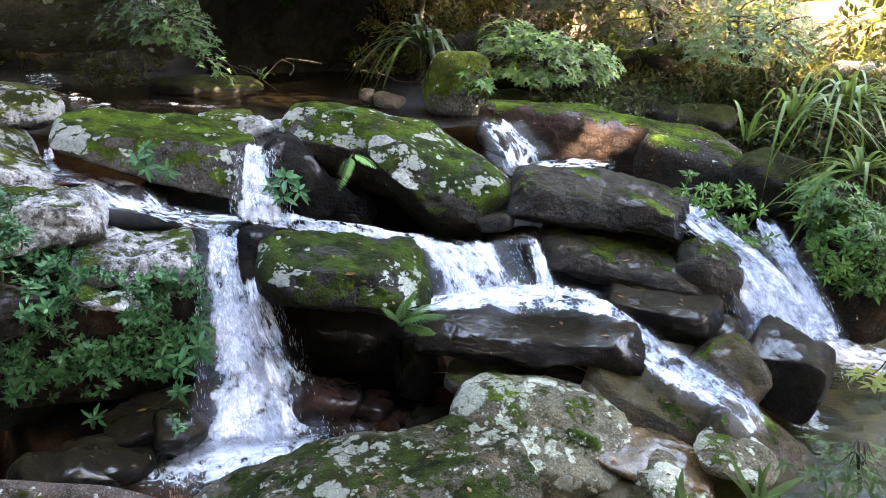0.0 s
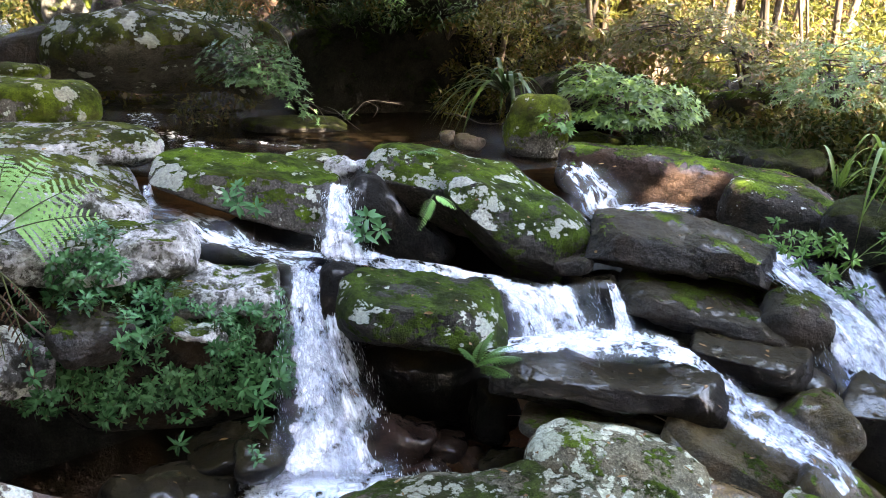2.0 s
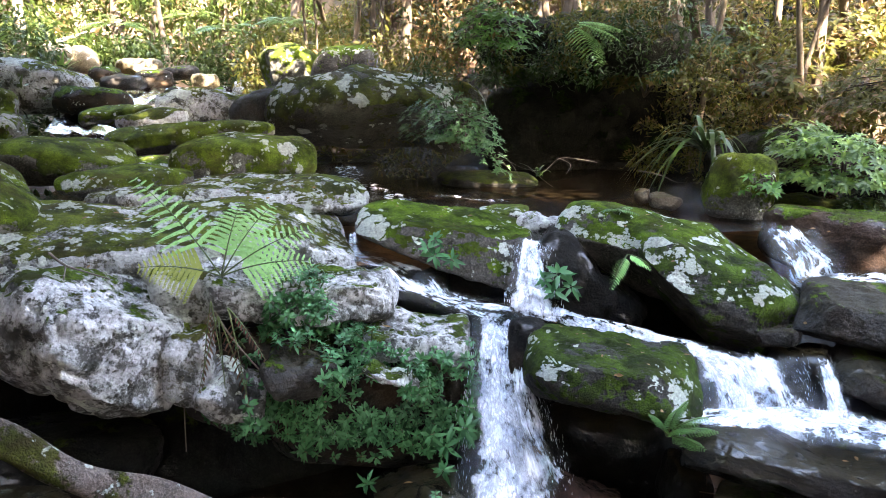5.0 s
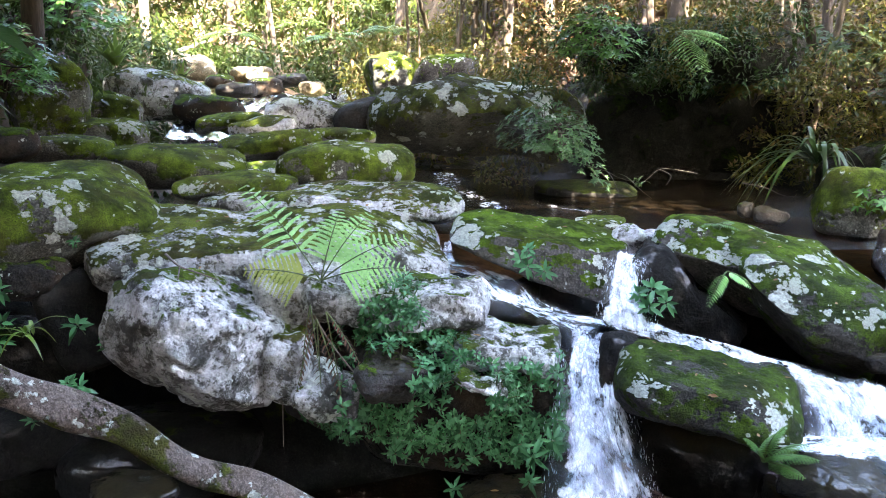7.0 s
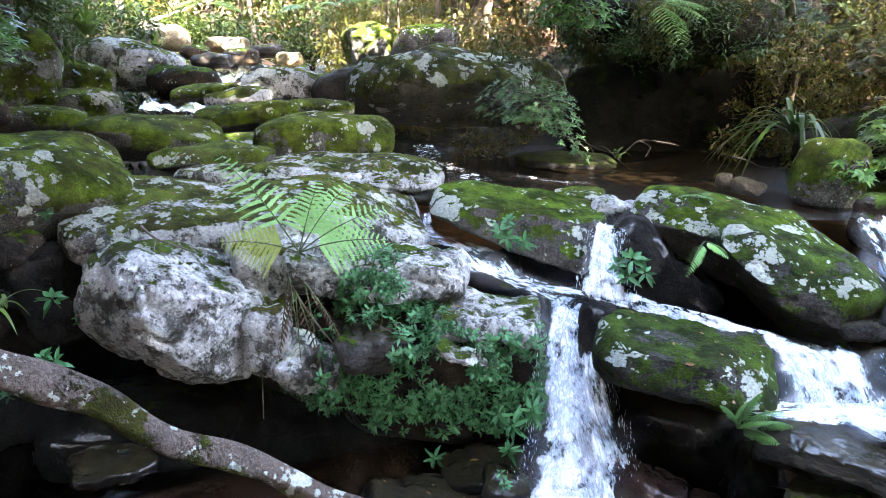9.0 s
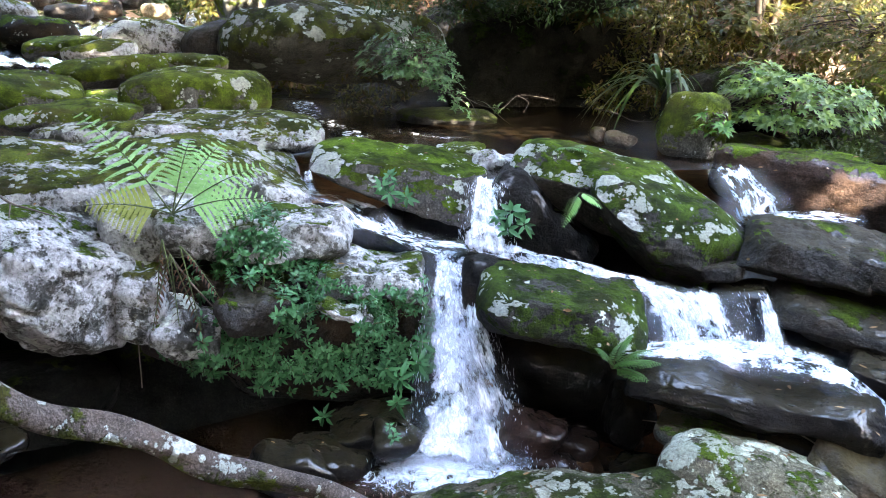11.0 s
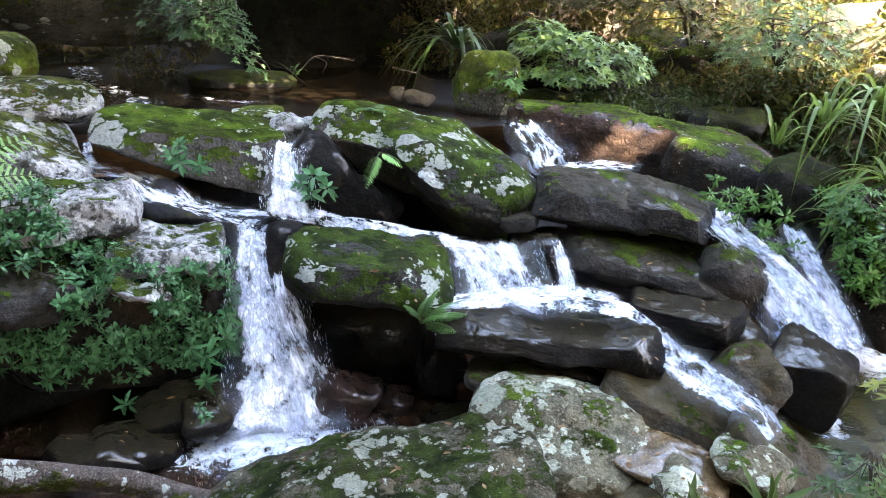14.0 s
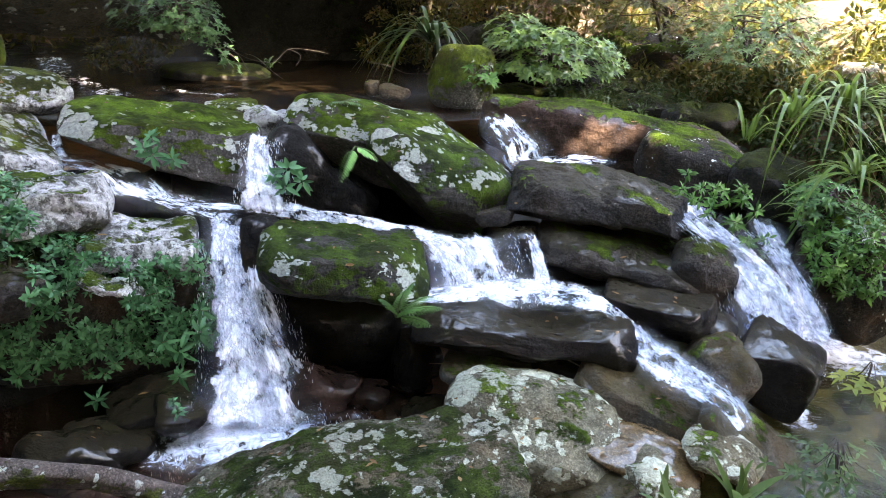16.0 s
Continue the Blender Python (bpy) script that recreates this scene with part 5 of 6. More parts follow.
def surface(*names):
    """A search tree over rocks (and the ground), in world space."""
    vs, fs = [], []
    bpy.context.view_layer.update()
    for ob in scene.objects:
        if ob.type == "MESH" and ob.name.split(".")[0] in names:
            k = len(vs)
            vs += [ob.matrix_world @ v.co for v in ob.data.vertices]
            fs += [[k + i for i in p.vertices] for p in ob.data.polygons]
    return BVHTree.FromPolygons(vs, fs)


ROCK_NAMES = {o.name.split(".")[0] for o in scene.objects if o.type == "MESH" and o.get("category") == "rock"}
SOLID = surface(*ROCK_NAMES, "ground")


def drop(x, y, top=6.0, depth=8.0):
    hit = SOLID.ray_cast(Vector((x, y, top)), Vector((0, 0, -1)), depth)
    return hit[0], hit[1]


def towards(way, spin=0.0):
    """Turn that brings +z to way."""
    return Vector(way).to_track_quat("Z", "Y").to_matrix().to_4x4() @ pose(0, 0, 0, 0, 0, spin)


def sprig(name, seed, blades, length, width, stem, material, label, category, whorls=1, droop=0.3, spread=0.35, group=""):
    """A stem along +z with whorls of pointed leaves; built at the origin."""
    rng = random.Random(seed)
    ob = thing(name, (0, 0, 0), label, category, group)
    v, f = tube([(0, 0, -0.03), (rng.uniform(-0.2, 0.2) * stem, 0.1 * stem, stem * 0.5), (0, 0, stem)], (0.004, 0.0025), 5, 6)
    mesh_object("stem", v, f, STEM, ob)
    lv = Leaves()
    for i in range(blades * whorls):
        a = 2.4 * i + rng.uniform(-0.4, 0.4)
        h = stem * (1 - 0.6 * i / (blades * whorls))
        L = length * rng.uniform(0.6, 1.15)
        out = 0.015 * rng.random()
        lv.add((out * math.cos(a), out * math.sin(a), h), (math.cos(a), math.sin(a), spread + rng.uniform(-0.6, 0.7)), (rng.uniform(-0.3, 0.3), rng.uniform(-0.3, 0.3), 1), L, width * rng.uniform(0.75, 1.15), droop * rng.uniform(0.4, 1.6), 3, 0.3)
    lv.build("leaves", material, ob)
    return ob


def inside(poly, x, y):
    odd = False
    for (x0, y0), (x1, y1) in zip(poly, poly[1:] + poly[:1]):
        if (y0 > y) != (y1 > y) and x < (x1 - x0) * (y - y0) / (y1 - y0) + x0:
            odd = not odd
    return odd


def cover(sprigs, outline, count, seed, spacing, reach=(3.0, 6.0), lift=0.55, patchy=0.0, size=(0.8, 1.2), bare=()):
    """Plants rooted on whatever stands behind an outline of (bearing, height), seen level from the viewer."""
    rng = random.Random(seed)
    az = [p[0] for p in outline]
    zz = [p[1] for p in outline]
    done, made = [], 0
    for _ in range(count * 14):
        if made >= count:
            break
        a, z = rng.uniform(min(az), max(az)), rng.uniform(min(zz), max(zz))
        if not inside(outline, a, z) or noise.noise(Vector((a * 0.35, z * 3.5, seed))) < patchy - 0.5:
            continue
        o = Vector(polar(a, reach[0], z))
        hit = SOLID.ray_cast(o, Vector(polar(a, 1, 0)), reach[1] - reach[0])
        if hit[0] is None or any((hit[0] - q).length < spacing for q in done) or any((hit[0] - Vector(q)).length < r for q, r in bare):
            continue
        done.append(hit[0])
        n = hit[1]
        if n.dot(o - hit[0]) < 0:
            n = -n
        way = (n * 0.7 + Vector((0, 0, lift)) + Vector((rng.uniform(-1, 1), rng.uniform(-1, 1), rng.uniform(-0.5, 0.5))) * 0.35).normalized()
        s = rng.uniform(*size)
        m = Matrix.Translation(hit[0]) @ towards(way, rng.uniform(0, 360)) @ Matrix.Scale(s, 4)
        src = rng.choice(sprigs)
        c = copy_thing(src, m)
        c.scale = (s, s, s)
        made += 1


def away(ob):
    """Put a pattern plant to its own place instead of the origin."""
    for o in (*ob.children_recursive, ob):
        bpy.data.objects.remove(o, do_unlink=True)


# leafy plants on the bank beside the main fall
pat = [sprig("bank_plant", 10 + i, 6 + i % 2, 0.046, 0.016, 0.085, LEAF_DARK, "glossy dark green leafy plant growing on the rock bank", "plant", 3, group="leafy plants on the bank") for i in range(5)]
BANK = [(-35.37, 1.55), (-34.35, 1.72), (-30.91, 1.70), (-30.64, 1.48), (-27.60, 1.42), (-25.39, 1.27), (-19.70, 1.28), (-19.25, 1.02), (-17.89, 0.63), (-22.89, 0.57), (-28.45, 0.67), (-32.15, 0.66), (-37.36, 0.77), (-39.72, 1.01), (-35.83, 1.04), (-29.99, 1.15), (-31.71, 1.26), (-36.94, 1.27)]
cover(pat, BANK, 420, 3, 0.043, patchy=0.36, size=(0.85, 1.3), bare=(((-2.21, 3.25, 1.30), 0.17), ((-1.71, 3.45, 1.25), 0.12)))
# plants hanging below the bank
low = [sprig("hanging_plant", 40 + i, 7, 0.085, 0.021, 0.09, LEAF_DARK, "dark green leafy plant hanging under the bank", "plant", 2, 0.45, group="hanging plants") for i in range(3)]
for n, (p, s) in enumerate((((-1.42, 3.70, 0.79), 1.2), ((-1.32, 3.72, 0.90), 1.1), ((-1.44, 3.64, 0.67), 1.0), ((-1.89, 3.61, 0.52), 0.95), ((-2.23, 3.49, 0.73), 0.9), ((-1.80, 3.66, 0.73), 0.9), ((-1.31, 3.74, 1.03), 0.9), ((-1.51, 3.67, 0.86), 1.0))):
    c = copy_thing(low[n % 3], Matrix.Translation(p) @ towards((0.1 * (n % 3 - 1), -0.75, 0.35), 40 * n) @ Matrix.Scale(s, 4))
    c.scale = (s, s, s)
# plants in the gaps between boulders
gap = [sprig("gap_plant", 60 + i, 5, 0.10, 0.028, 0.10, LEAF_DARK, "dark green leafy plant in a gap between boulders", "plant", 2, 0.35, group="plants between boulders") for i in range(3)]
for n, (p, s) in enumerate((((-1.00, 4.61, 1.60), 1.2), ((-1.02, 4.59, 1.49), 1.1), ((-0.91, 4.61, 1.53), 0.9), ((-1.09, 4.62, 1.56), 0.8), ((-1.72, 4.29, 1.75), 1.0), ((-1.62, 4.33, 1.72), 0.9), ((-1.73, 4.32, 1.86), 0.7), ((-1.76, 4.27, 1.80), 0.8))):
    c = copy_thing(gap[n % 3], Matrix.Translation(p) @ towards((0.15, -0.8, 0.5), 70 * n) @ Matrix.Scale(s, 4))
    c.scale = (s, s, s)
# plants hanging over the right fall
hang = [sprig("fall_plant", 80 + i, 7, 0.052, 0.016, 0.085, LEAF_MID, "green leafy plant hanging beside the broad fall", "plant", 2, 0.4, group="plants beside the broad fall") for i in range(3)]
for n, (p, s) in enumerate((((1.63, 4.88, 1.52), 1.1), ((1.74, 4.79, 1.48), 1.1), ((1.83, 4.71, 1.45), 1.2), ((1.90, 4.62, 1.36), 1.2), ((1.70, 4.76, 1.42), 0.9), ((1.94, 4.55, 1.28), 1.1), ((1.98, 4.54, 1.21), 0.9), ((1.89, 4.74, 1.50), 1.0), ((2.35, 4.36, 1.29), 1.2), ((2.41, 4.26, 1.25), 1.2), ((2.37, 4.29, 1.15), 1.1), ((2.45, 4.24, 1.15), 1.0), ((2.30, 4.38, 1.21), 1.0), ((2.40, 4.22, 1.09), 0.9), ((2.28, 4.45, 1.36), 1.1), ((2.54, 4.19, 1.39), 1.1))):
    for k in range(3):
        q = Vector(p) + Vector((0.09 * math.sin(n * 2.1 + k * 2.1), -0.03 * k, 0.06 * math.cos(n * 1.3 + k * 2.1)))
        c = copy_thing(hang[(n + k) % 3], Matrix.Translation(q) @ towards((0.1 + 0.2 * (k - 1), -0.8, 0.45), 55 * n + 90 * k) @ Matrix.Scale(s, 4))
        c.scale = (s, s, s)
cover(hang, [(25.19, 1.50), (31.08, 1.81), (32.62, 1.02), (29.39, 1.01), (27.67, 1.26)], 150, 8, 0.048, (4.2, 6.5))
# plants in the shady gap beside the big boulder
for n, (p, s) in enumerate((((-3.78, 2.58, 1.55), 1.0), ((-3.63, 2.62, 1.45), 0.7), ((-4.15, 2.39, 1.76), 0.9), ((-4.07, 2.33, 1.59), 0.9), ((-4.09, 2.83, 1.98), 0.6), ((-3.39, 2.27, 1.36), 0.9), ((-3.42, 2.22, 1.40), 0.7), ((-3.09, 1.81, 1.44), 0.6), ((-4.00, 2.25, 1.52), 0.8))):
    c = copy_thing(gap[n % 3], Matrix.Translation(p) @ towards((0.3, -0.6, 0.7), 70 * n) @ Matrix.Scale(s, 4))
    c.scale = (s, s, s)
creep = [sprig("creeping_plant", 100 + i, 6, 0.042, 0.016, 0.07, LEAF_DARK, "small glossy creeping plant on the wet bank", "plant", 2, group="creeping plants on the bank") for i in range(4)]
cover(creep, [(-37.10, 1.51), (-33.95, 1.68), (-28.91, 1.40), (-25.37, 1.34), (-19.01, 1.30), (-17.65, 0.63), (-22.91, 0.45), (-32.20, 0.59), (-38.10, 0.92)], 110, 5, 0.07, (3.0, 6.5), patchy=0.40, size=(0.8, 1.3), bare=(((-2.21, 3.25, 1.30), 0.17), ((-1.71, 3.45, 1.25), 0.12)))
for o in creep + pat + low + gap + hang:
    away(o)


def frond(lv, v, f, base, way, length, pairs, pinna, arch=0.5, fine=True, seed=0, face=(0, 0, 1), wedge=0.0):
    """A fern frond: a bowed midrib with pinnae in two rows, each cut into small leaflets."""
    rng = random.Random(seed)
    base, way = Vector(base), Vector(way).normalized()
    side = way.cross(Vector(face)).normalized()
    pts = []
    for i in range(9):
        u = i / 8
        pts.append(base + way * length * u + Vector((0, 0, -1)) * arch * length * u * u)
    tv, tf = tube([p[:] for p in pts], (0.005, 0.0015), 5, 12)
    k = len(v)
    v += list(tv)
    f += [[k + i for i in q] for q in tf]
    c = smooth_path([p[:] for p in pts], pairs + 4)
    for i in range(3, pairs + 3):
        u = i / (pairs + 3)
        p, t = c[i], c[min(i + 1, pairs + 3)] - c[i - 1]
        t = t / (np.linalg.norm(t) + 1e-9)
        L = pinna * (math.sin(math.pi * (0.18 + 0.8 * u)) ** 0.8 if not wedge else 0.0 if u < wedge else ((1.03 - u) / (1 - wedge)) ** 0.85) * rng.uniform(0.9, 1.1)
        if L <= 0.0:
            continue
        for s in (-1, 1):
            d = np.array(side) * s + t * 0.45 + np.array([0, 0, -0.12])
            d /= np.linalg.norm(d)
            if not fine:
                lv.add(p, d, face, L, max(L * (0.24 if not wedge else 0.27), 0.007), 0.2, 3, 0.15)
                continue
            m = max(7, int(L / 0.012))
            across = np.cross(d, np.array(face))
            across /= np.linalg.norm(across) + 1e-9
            for j in range(m):
                w = (j + 0.5) / m
                q = p + d * L * w + np.array([0, 0, -0.22]) * L * w * w
                l2 = (L * 0.07 * (1 - w) ** 0.55 + 0.003) * rng.uniform(0.85, 1.15)
                for e in (-1, 1):
                    lv.add(q, across * e + d * 0.8, face, l2, max(0.007, L / m * 2.3), 0.12, 1, 0.06)


def fern(name, place, fronds, label, material, pinna, pairs=16, fine=True, arch=0.4, seed=0, face=(0, 0, 1), wedge=0.0):
    ob = thing(name, place, label, "fern")
    for n, (way, length) in enumerate(fronds):
        lv, v, f = Leaves(), [], []
        frond(lv, v, f, (0, 0, 0), way, length, pairs, pinna, arch, fine, seed + n, face, wedge)
        leaf = lv.build("frond", material if not isinstance(material, list) else material[n % len(material)], ob)
        mesh_object("midrib", v, f, STEM, leaf)
    return ob


# toward: unit steps to the viewer's right, away and up at the fern
def local(az, r, a, u):
    s, c = math.sin(radians(az)), math.cos(radians(az))
    return (r * c + a * s, -r * s + a * c, u)


FB = (-2.65, 3.33, 1.80)
AZF = math.degrees(math.atan2(FB[0], FB[1]))
FERN_FACE = local(AZF, 0.0, -0.75, 0.65)
fern("big_fern", FB, [(local(AZF, -0.52, 0.25, 0.92), 0.92), (local(AZF, 0.52, 0.15, 0.86), 0.62), (local(AZF, 0.78, -0.05, 0.60), 0.66), (local(AZF, -0.80, -0.2, 0.42), 0.50), (local(AZF, 0.24, 0.2, 0.92), 0.56), (local(AZF, 0.86, -0.25, 0.36), 0.56)],
     "pale green fern with finely cut fronds on a lichen rock", [LEAF_FERN, LEAF_FERN, LEAF_FERN, LEAF_YELLOW, LEAF_FERN, LEAF_FERN], 0.18, 13, True, 0.24, 0, FERN_FACE, 0.25)
AZC = math.degrees(math.atan2(*(-0.51, 4.57, 1.74)[:2]))
fern("small_fern", (-0.56, 4.55, 1.80), [(local(AZC, -0.3, -0.5, -0.3), 0.20), (local(AZC, 0.55, -0.35, 0.05), 0.17)], "small bright fern on the mossy boulder", LEAF_FERN, 0.062, 15, False, 0.5, 20)
fern("small_fern", (-0.24, 3.73, 1.02), [(local(AZC, 0.55, -0.1, 0.7), 0.32), (local(AZC, 0.15, -0.2, 0.9), 0.31), (local(AZC, 0.75, 0.0, 0.45), 0.30), (local(AZC, -0.3, -0.2, 0.8), 0.24), (local(AZC, 0.35, -0.3, 0.5), 0.26), (local(AZC, 0.6, -0.3, 0.2), 0.22), (local(AZC, 0.3, 0.0, 1.0), 0.34)], "green fern tuft beside the wide fall", LEAF_MID, 0.062, 14, True, 0.35, 30)
fern("small_fern", (-0.71, 5.15, 1.98), [(local(AZC, 0.8, -0.2, 0.2), 0.17), (local(AZC, -0.8, -0.2, 0.25), 0.15), (local(AZC, 0.1, -0.6, 0.3), 0.15), (local(AZC, 0.5, 0.3, 0.3), 0.15)], "tiny fern on top of the mossy boulder", LEAF_MID, 0.05, 9, False, 0.4, 40)
fern("tree_fern", (-1.46, 7.37, 3.42), [(local(-15, 0.55, -0.5, 0.0), 0.55), (local(-15, 0.3, -0.6, -0.3), 0.55), (local(-15, 0.75, -0.3, 0.15), 0.5)], "bright tree fern fronds reaching over the dark hollow", LEAF_FERN, 0.20, 14, True, 0.35, 50)
for n, (p, w) in enumerate((((-2.61, 3.17, 1.70), ((-0.2, -0.1, -0.9, 0.40), (0.1, -0.3, -0.8, 0.28))), ((-2.51, 3.18, 1.67), ((0.15, -0.2, -0.9, 0.46), (0.5, -0.25, -0.6, 0.34))), ((-2.57, 3.17, 1.62), ((0.02, -0.2, -0.9, 0.42), (-0.35, -0.2, -0.8, 0.40), (0.3, -0.25, -0.85, 0.44))))):
    fern("dead_fern", p, [(local(AZF, r, a, u), L) for r, a, u, L in w], "withered brown fern frond hanging between rocks", LEAF_DEAD, 0.05, 13, False, 0.35, 60 + 5 * n)


def strap_plant(name, place, blades, length, width, label, seed, az=0.0, spread=(-1, 1), rise=(0.5, 1.2), droop=(0.5, 1.0), material=None):
    """Long arching strap leaves out of one base."""
    rng = random.Random(seed)
    ob = thing(name, place, label, "plant")
    for i in range(blades):
        lv = Leaves()
        r = spread[0] + (spread[1] - spread[0]) * (i + rng.random()) / blades
        w = local(az, r, rng.uniform(-0.7, 0.4), rng.uniform(*rise))
        lv.add((rng.uniform(-0.03, 0.03), rng.uniform(-0.03, 0.03), -0.03), w, (0, 0, 1), length * rng.uniform(0.7, 1.1), width * rng.uniform(0.8, 1.2), rng.uniform(*droop), 9, 0.25, 0)
        lv.build("leaf", material or LEAF_STRAP, ob)
    return ob


strap_plant("strap_plant", (-0.17, 7.20, 2.26), 30, 1.0, 0.055, "strap-leaved plant arching at the pool edge, green darkened for shade", 1, 0, (-1.2, 0.6), (0.6, 1.15), (0.7, 1.3), LEAF_SHADE)
strap_plant("strap_plant", (2.16, 5.25, 1.78), 9, 0.7, 0.028, "strap-leaved plant on the rocky bank", 2, 22, (-0.3, 0.9), (0.8, 1.3), (0.4, 0.9))
strap_plant("strap_plant", (2.42, 5.22, 1.94), 26, 1.0, 0.028, "strap-leaved plant arching down from the sunny bank", 3, 24, (-0.35, 1.5), (0.5, 1.1), (0.7, 1.3))
strap_plant("strap_plant", (2.76, 5.16, 2.05), 38, 1.1, 0.028, "strap-leaved plant arching down from the sunny bank", 4, 26, (-0.5, 1.4), (0.4, 1.0), (0.7, 1.4))
strap_plant("strap_plant", (2.62, 4.61, 1.70), 28, 0.7, 0.036, "strap-leaved plant hanging over the rock bank", 5, 26, (-0.9, 0.8), (0.1, 0.8), (0.6, 1.3))
strap_plant("strap_plant", (2.36, 4.58, 1.41), 12, 0.4, 0.035, "short strap-leaved tuft beside the fall", 6, 26, (-0.9, 0.8), (0.2, 0.8), (0.4, 1.0))
strap_plant("strap_plant", (-9.30, 7.53, 3.36), 22, 0.8, 0.08, "dark strap-leaved clump beside the stream", 7, -50, (-0.8, 0.8), (0.8, 1.4), (0.2, 0.6))
strap_plant("strap_plant", (-10.53, 9.91, 3.17), 16, 0.6, 0.06, "strap-leaved clump on a stream boulder", 8, -45, (-0.9, 0.9), (0.6, 1.2), (0.2, 0.7))
strap_plant("strap_plant", (-3.94, 2.35, 1.60), 9, 0.35, 0.025, "small strap-leaved tuft in the shade", 9, -55, (-0.9, 0.9), (0.5, 1.0), (0.5, 1.0))
strap_plant("strap_plant", (-1.73, 7.30, 1.98), 5, 0.35, 0.03, "small strap-leaved tuft at the pool edge", 10, -12, (-0.8, 0.6), (0.6, 1.0), (0.3, 0.8), LEAF_SHADE)
strap_plant("grass_tuft", (1.23, 2.40, 0.85), 8, 0.36, 0.05, "pale green grass-like blades at the edge of the lower pool", 11, 20, (-0.9, 0.9), (1.0, 1.5), (0.1, 0.5), LEAF_SHRUB)
strap_plant("grass_tuft", (1.02, 2.61, 0.69), 4, 0.24, 0.042, "pale green grass-like blades by a lichen stone", 12, 18, (-0.9, 0.3), (0.7, 1.2), (0.1, 0.5), LEAF_SHRUB)


def shrub(name, place, size, clusters, blades, length, width, material, label, seed, stems=6, hang=0.0, thick=0.012):
    """A shrub: stems forking from the base to clusters of leaves, uneven and open."""
    rng = random.Random(seed)
    ob = thing(name, place, label, "shrub")
    lv = Leaves()
    sv, sf = [], []
    ends = []
    for s in range(stems):
        a = rng.uniform(0, 6.28)
        ends.append(Vector((math.cos(a) * size[0] * rng.uniform(0.2, 0.7), math.sin(a) * size[1] * rng.uniform(0.2, 0.7), size[2] * rng.uniform(0.3, 0.8) - hang * rng.random())))
    for i in range(clusters):
        e = ends[i % stems]
        while True:
            q = Vector((rng.uniform(-1, 1), rng.uniform(-1, 1), rng.uniform(-0.4, 1)))
            if q.length < 1 and noise.noise(q * 1.9 + Vector((seed, 0, 0))) > -0.22:
                break
        tip = Vector((q.x * size[0], q.y * size[1], (q.z * 0.75 + 0.3) * size[2] - hang * max(0, q.x) ** 2))
        if i < stems * 4:
            v, f = tube([(0, 0, -0.05), (e * 0.5 + Vector((0, 0, 0.1)))[:], ((e + tip) * 0.5)[:], tip[:]], (thick, thick * 0.25), 5, 8)
            k = len(sv)
            sv += list(v)
            sf += [[k + x for x in g] for g in f]
        up = Vector((q.x * 0.7, q.y * 0.7 - 0.3, 0.8)).normalized()
        m = towards(up, rng.uniform(0, 360)).to_3x3()
        for b in range(blades):
            g = 2 * math.pi * b / blades + rng.uniform(-0.3, 0.3)
            w = m @ Vector((math.cos(g), math.sin(g), rng.uniform(0.0, 0.7)))
            lv.add(tip, w, up, length * rng.uniform(0.7, 1.2), width * rng.uniform(0.8, 1.2), rng.uniform(0.1, 0.35), 2, 0.25)
    mesh_object("stem", sv, sf, BARK, ob)
    lv.build("leaves", material, ob)
    return ob


shrub("leafy_shrub", (0.90, 6.74, 2.02), (0.66, 0.45, 0.40), 330, 8, 0.072, 0.023, LEAF_TEAL, "pale green shrub leaning over the pool edge", 1)
shrub("leafy_shrub", (0.56, 6.88, 2.23), (0.30, 0.25, 0.28), 90, 8, 0.07, 0.023, LEAF_TEAL, "pale green shrub beside a mossy rock", 2)
shrub("leafy_shrub", (0.27, 6.44, 1.96), (0.2, 0.2, 0.2), 30, 7, 0.07, 0.025, LEAF_MID, "small green shrub on a mossy rock", 3)
shrub("leafy_shrub", (2.57, 6.51, 2.19), (0.6, 0.5, 0.55), 330, 8, 0.06, 0.014, LEAF_SHRUB, "grey-green shrub on the sunny bank", 4)
shrub("leafy_shrub", (2.01, 7.33, 2.33), (0.7, 0.5, 0.55), 240, 8, 0.075, 0.018, LEAF_SUN, "yellow-green shrub on the sunny bank", 5)
shrub("leafy_shrub", (1.60, 8.04, 2.56), (0.8, 0.5, 0.5), 220, 8, 0.08, 0.019, LEAF_SUN, "yellow-green shrub on the sunny bank", 6)
shrub("leafy_shrub", (-2.68, 7.43, 2.29), (0.62, 0.4, 0.50), 330, 6, 0.055, 0.018, LEAF_POOL, "green shrub hanging over the dark pool", 7, 8, 0.5)
shrub("leafy_shrub", (-2.51, 7.19, 2.30), (0.42, 0.35, 0.36), 200, 6, 0.05, 0.016, LEAF_POOL, "green shrub at the edge of the dark pool", 8)
shrub("leafy_shrub", (-2.41, 7.95, 3.21), (0.5, 0.4, 0.55), 200, 6, 0.085, 0.026, LEAF_MID, "leafy sapling beside the dark hollow", 9)
shrub("leafy_shrub", (-6.36, 3.94, 2.92), (0.5, 0.4, 0.6), 200, 7, 0.085, 0.022, LEAF_MID, "leafy shrub on the shaded bank", 10)
shrub("leafy_shrub", (-9.70, 7.02, 3.81), (1.0, 0.8, 1.0), 150, 7, 0.16, 0.05, LEAF_MID, "dark leafy shrub on the shaded bank", 11)
shrub("leafy_shrub", (2.42, 4.49, 1.47), (0.22, 0.2, 0.20), 120, 6, 0.045, 0.014, LEAF_MID, "green shrub beside the broad fall", 16)
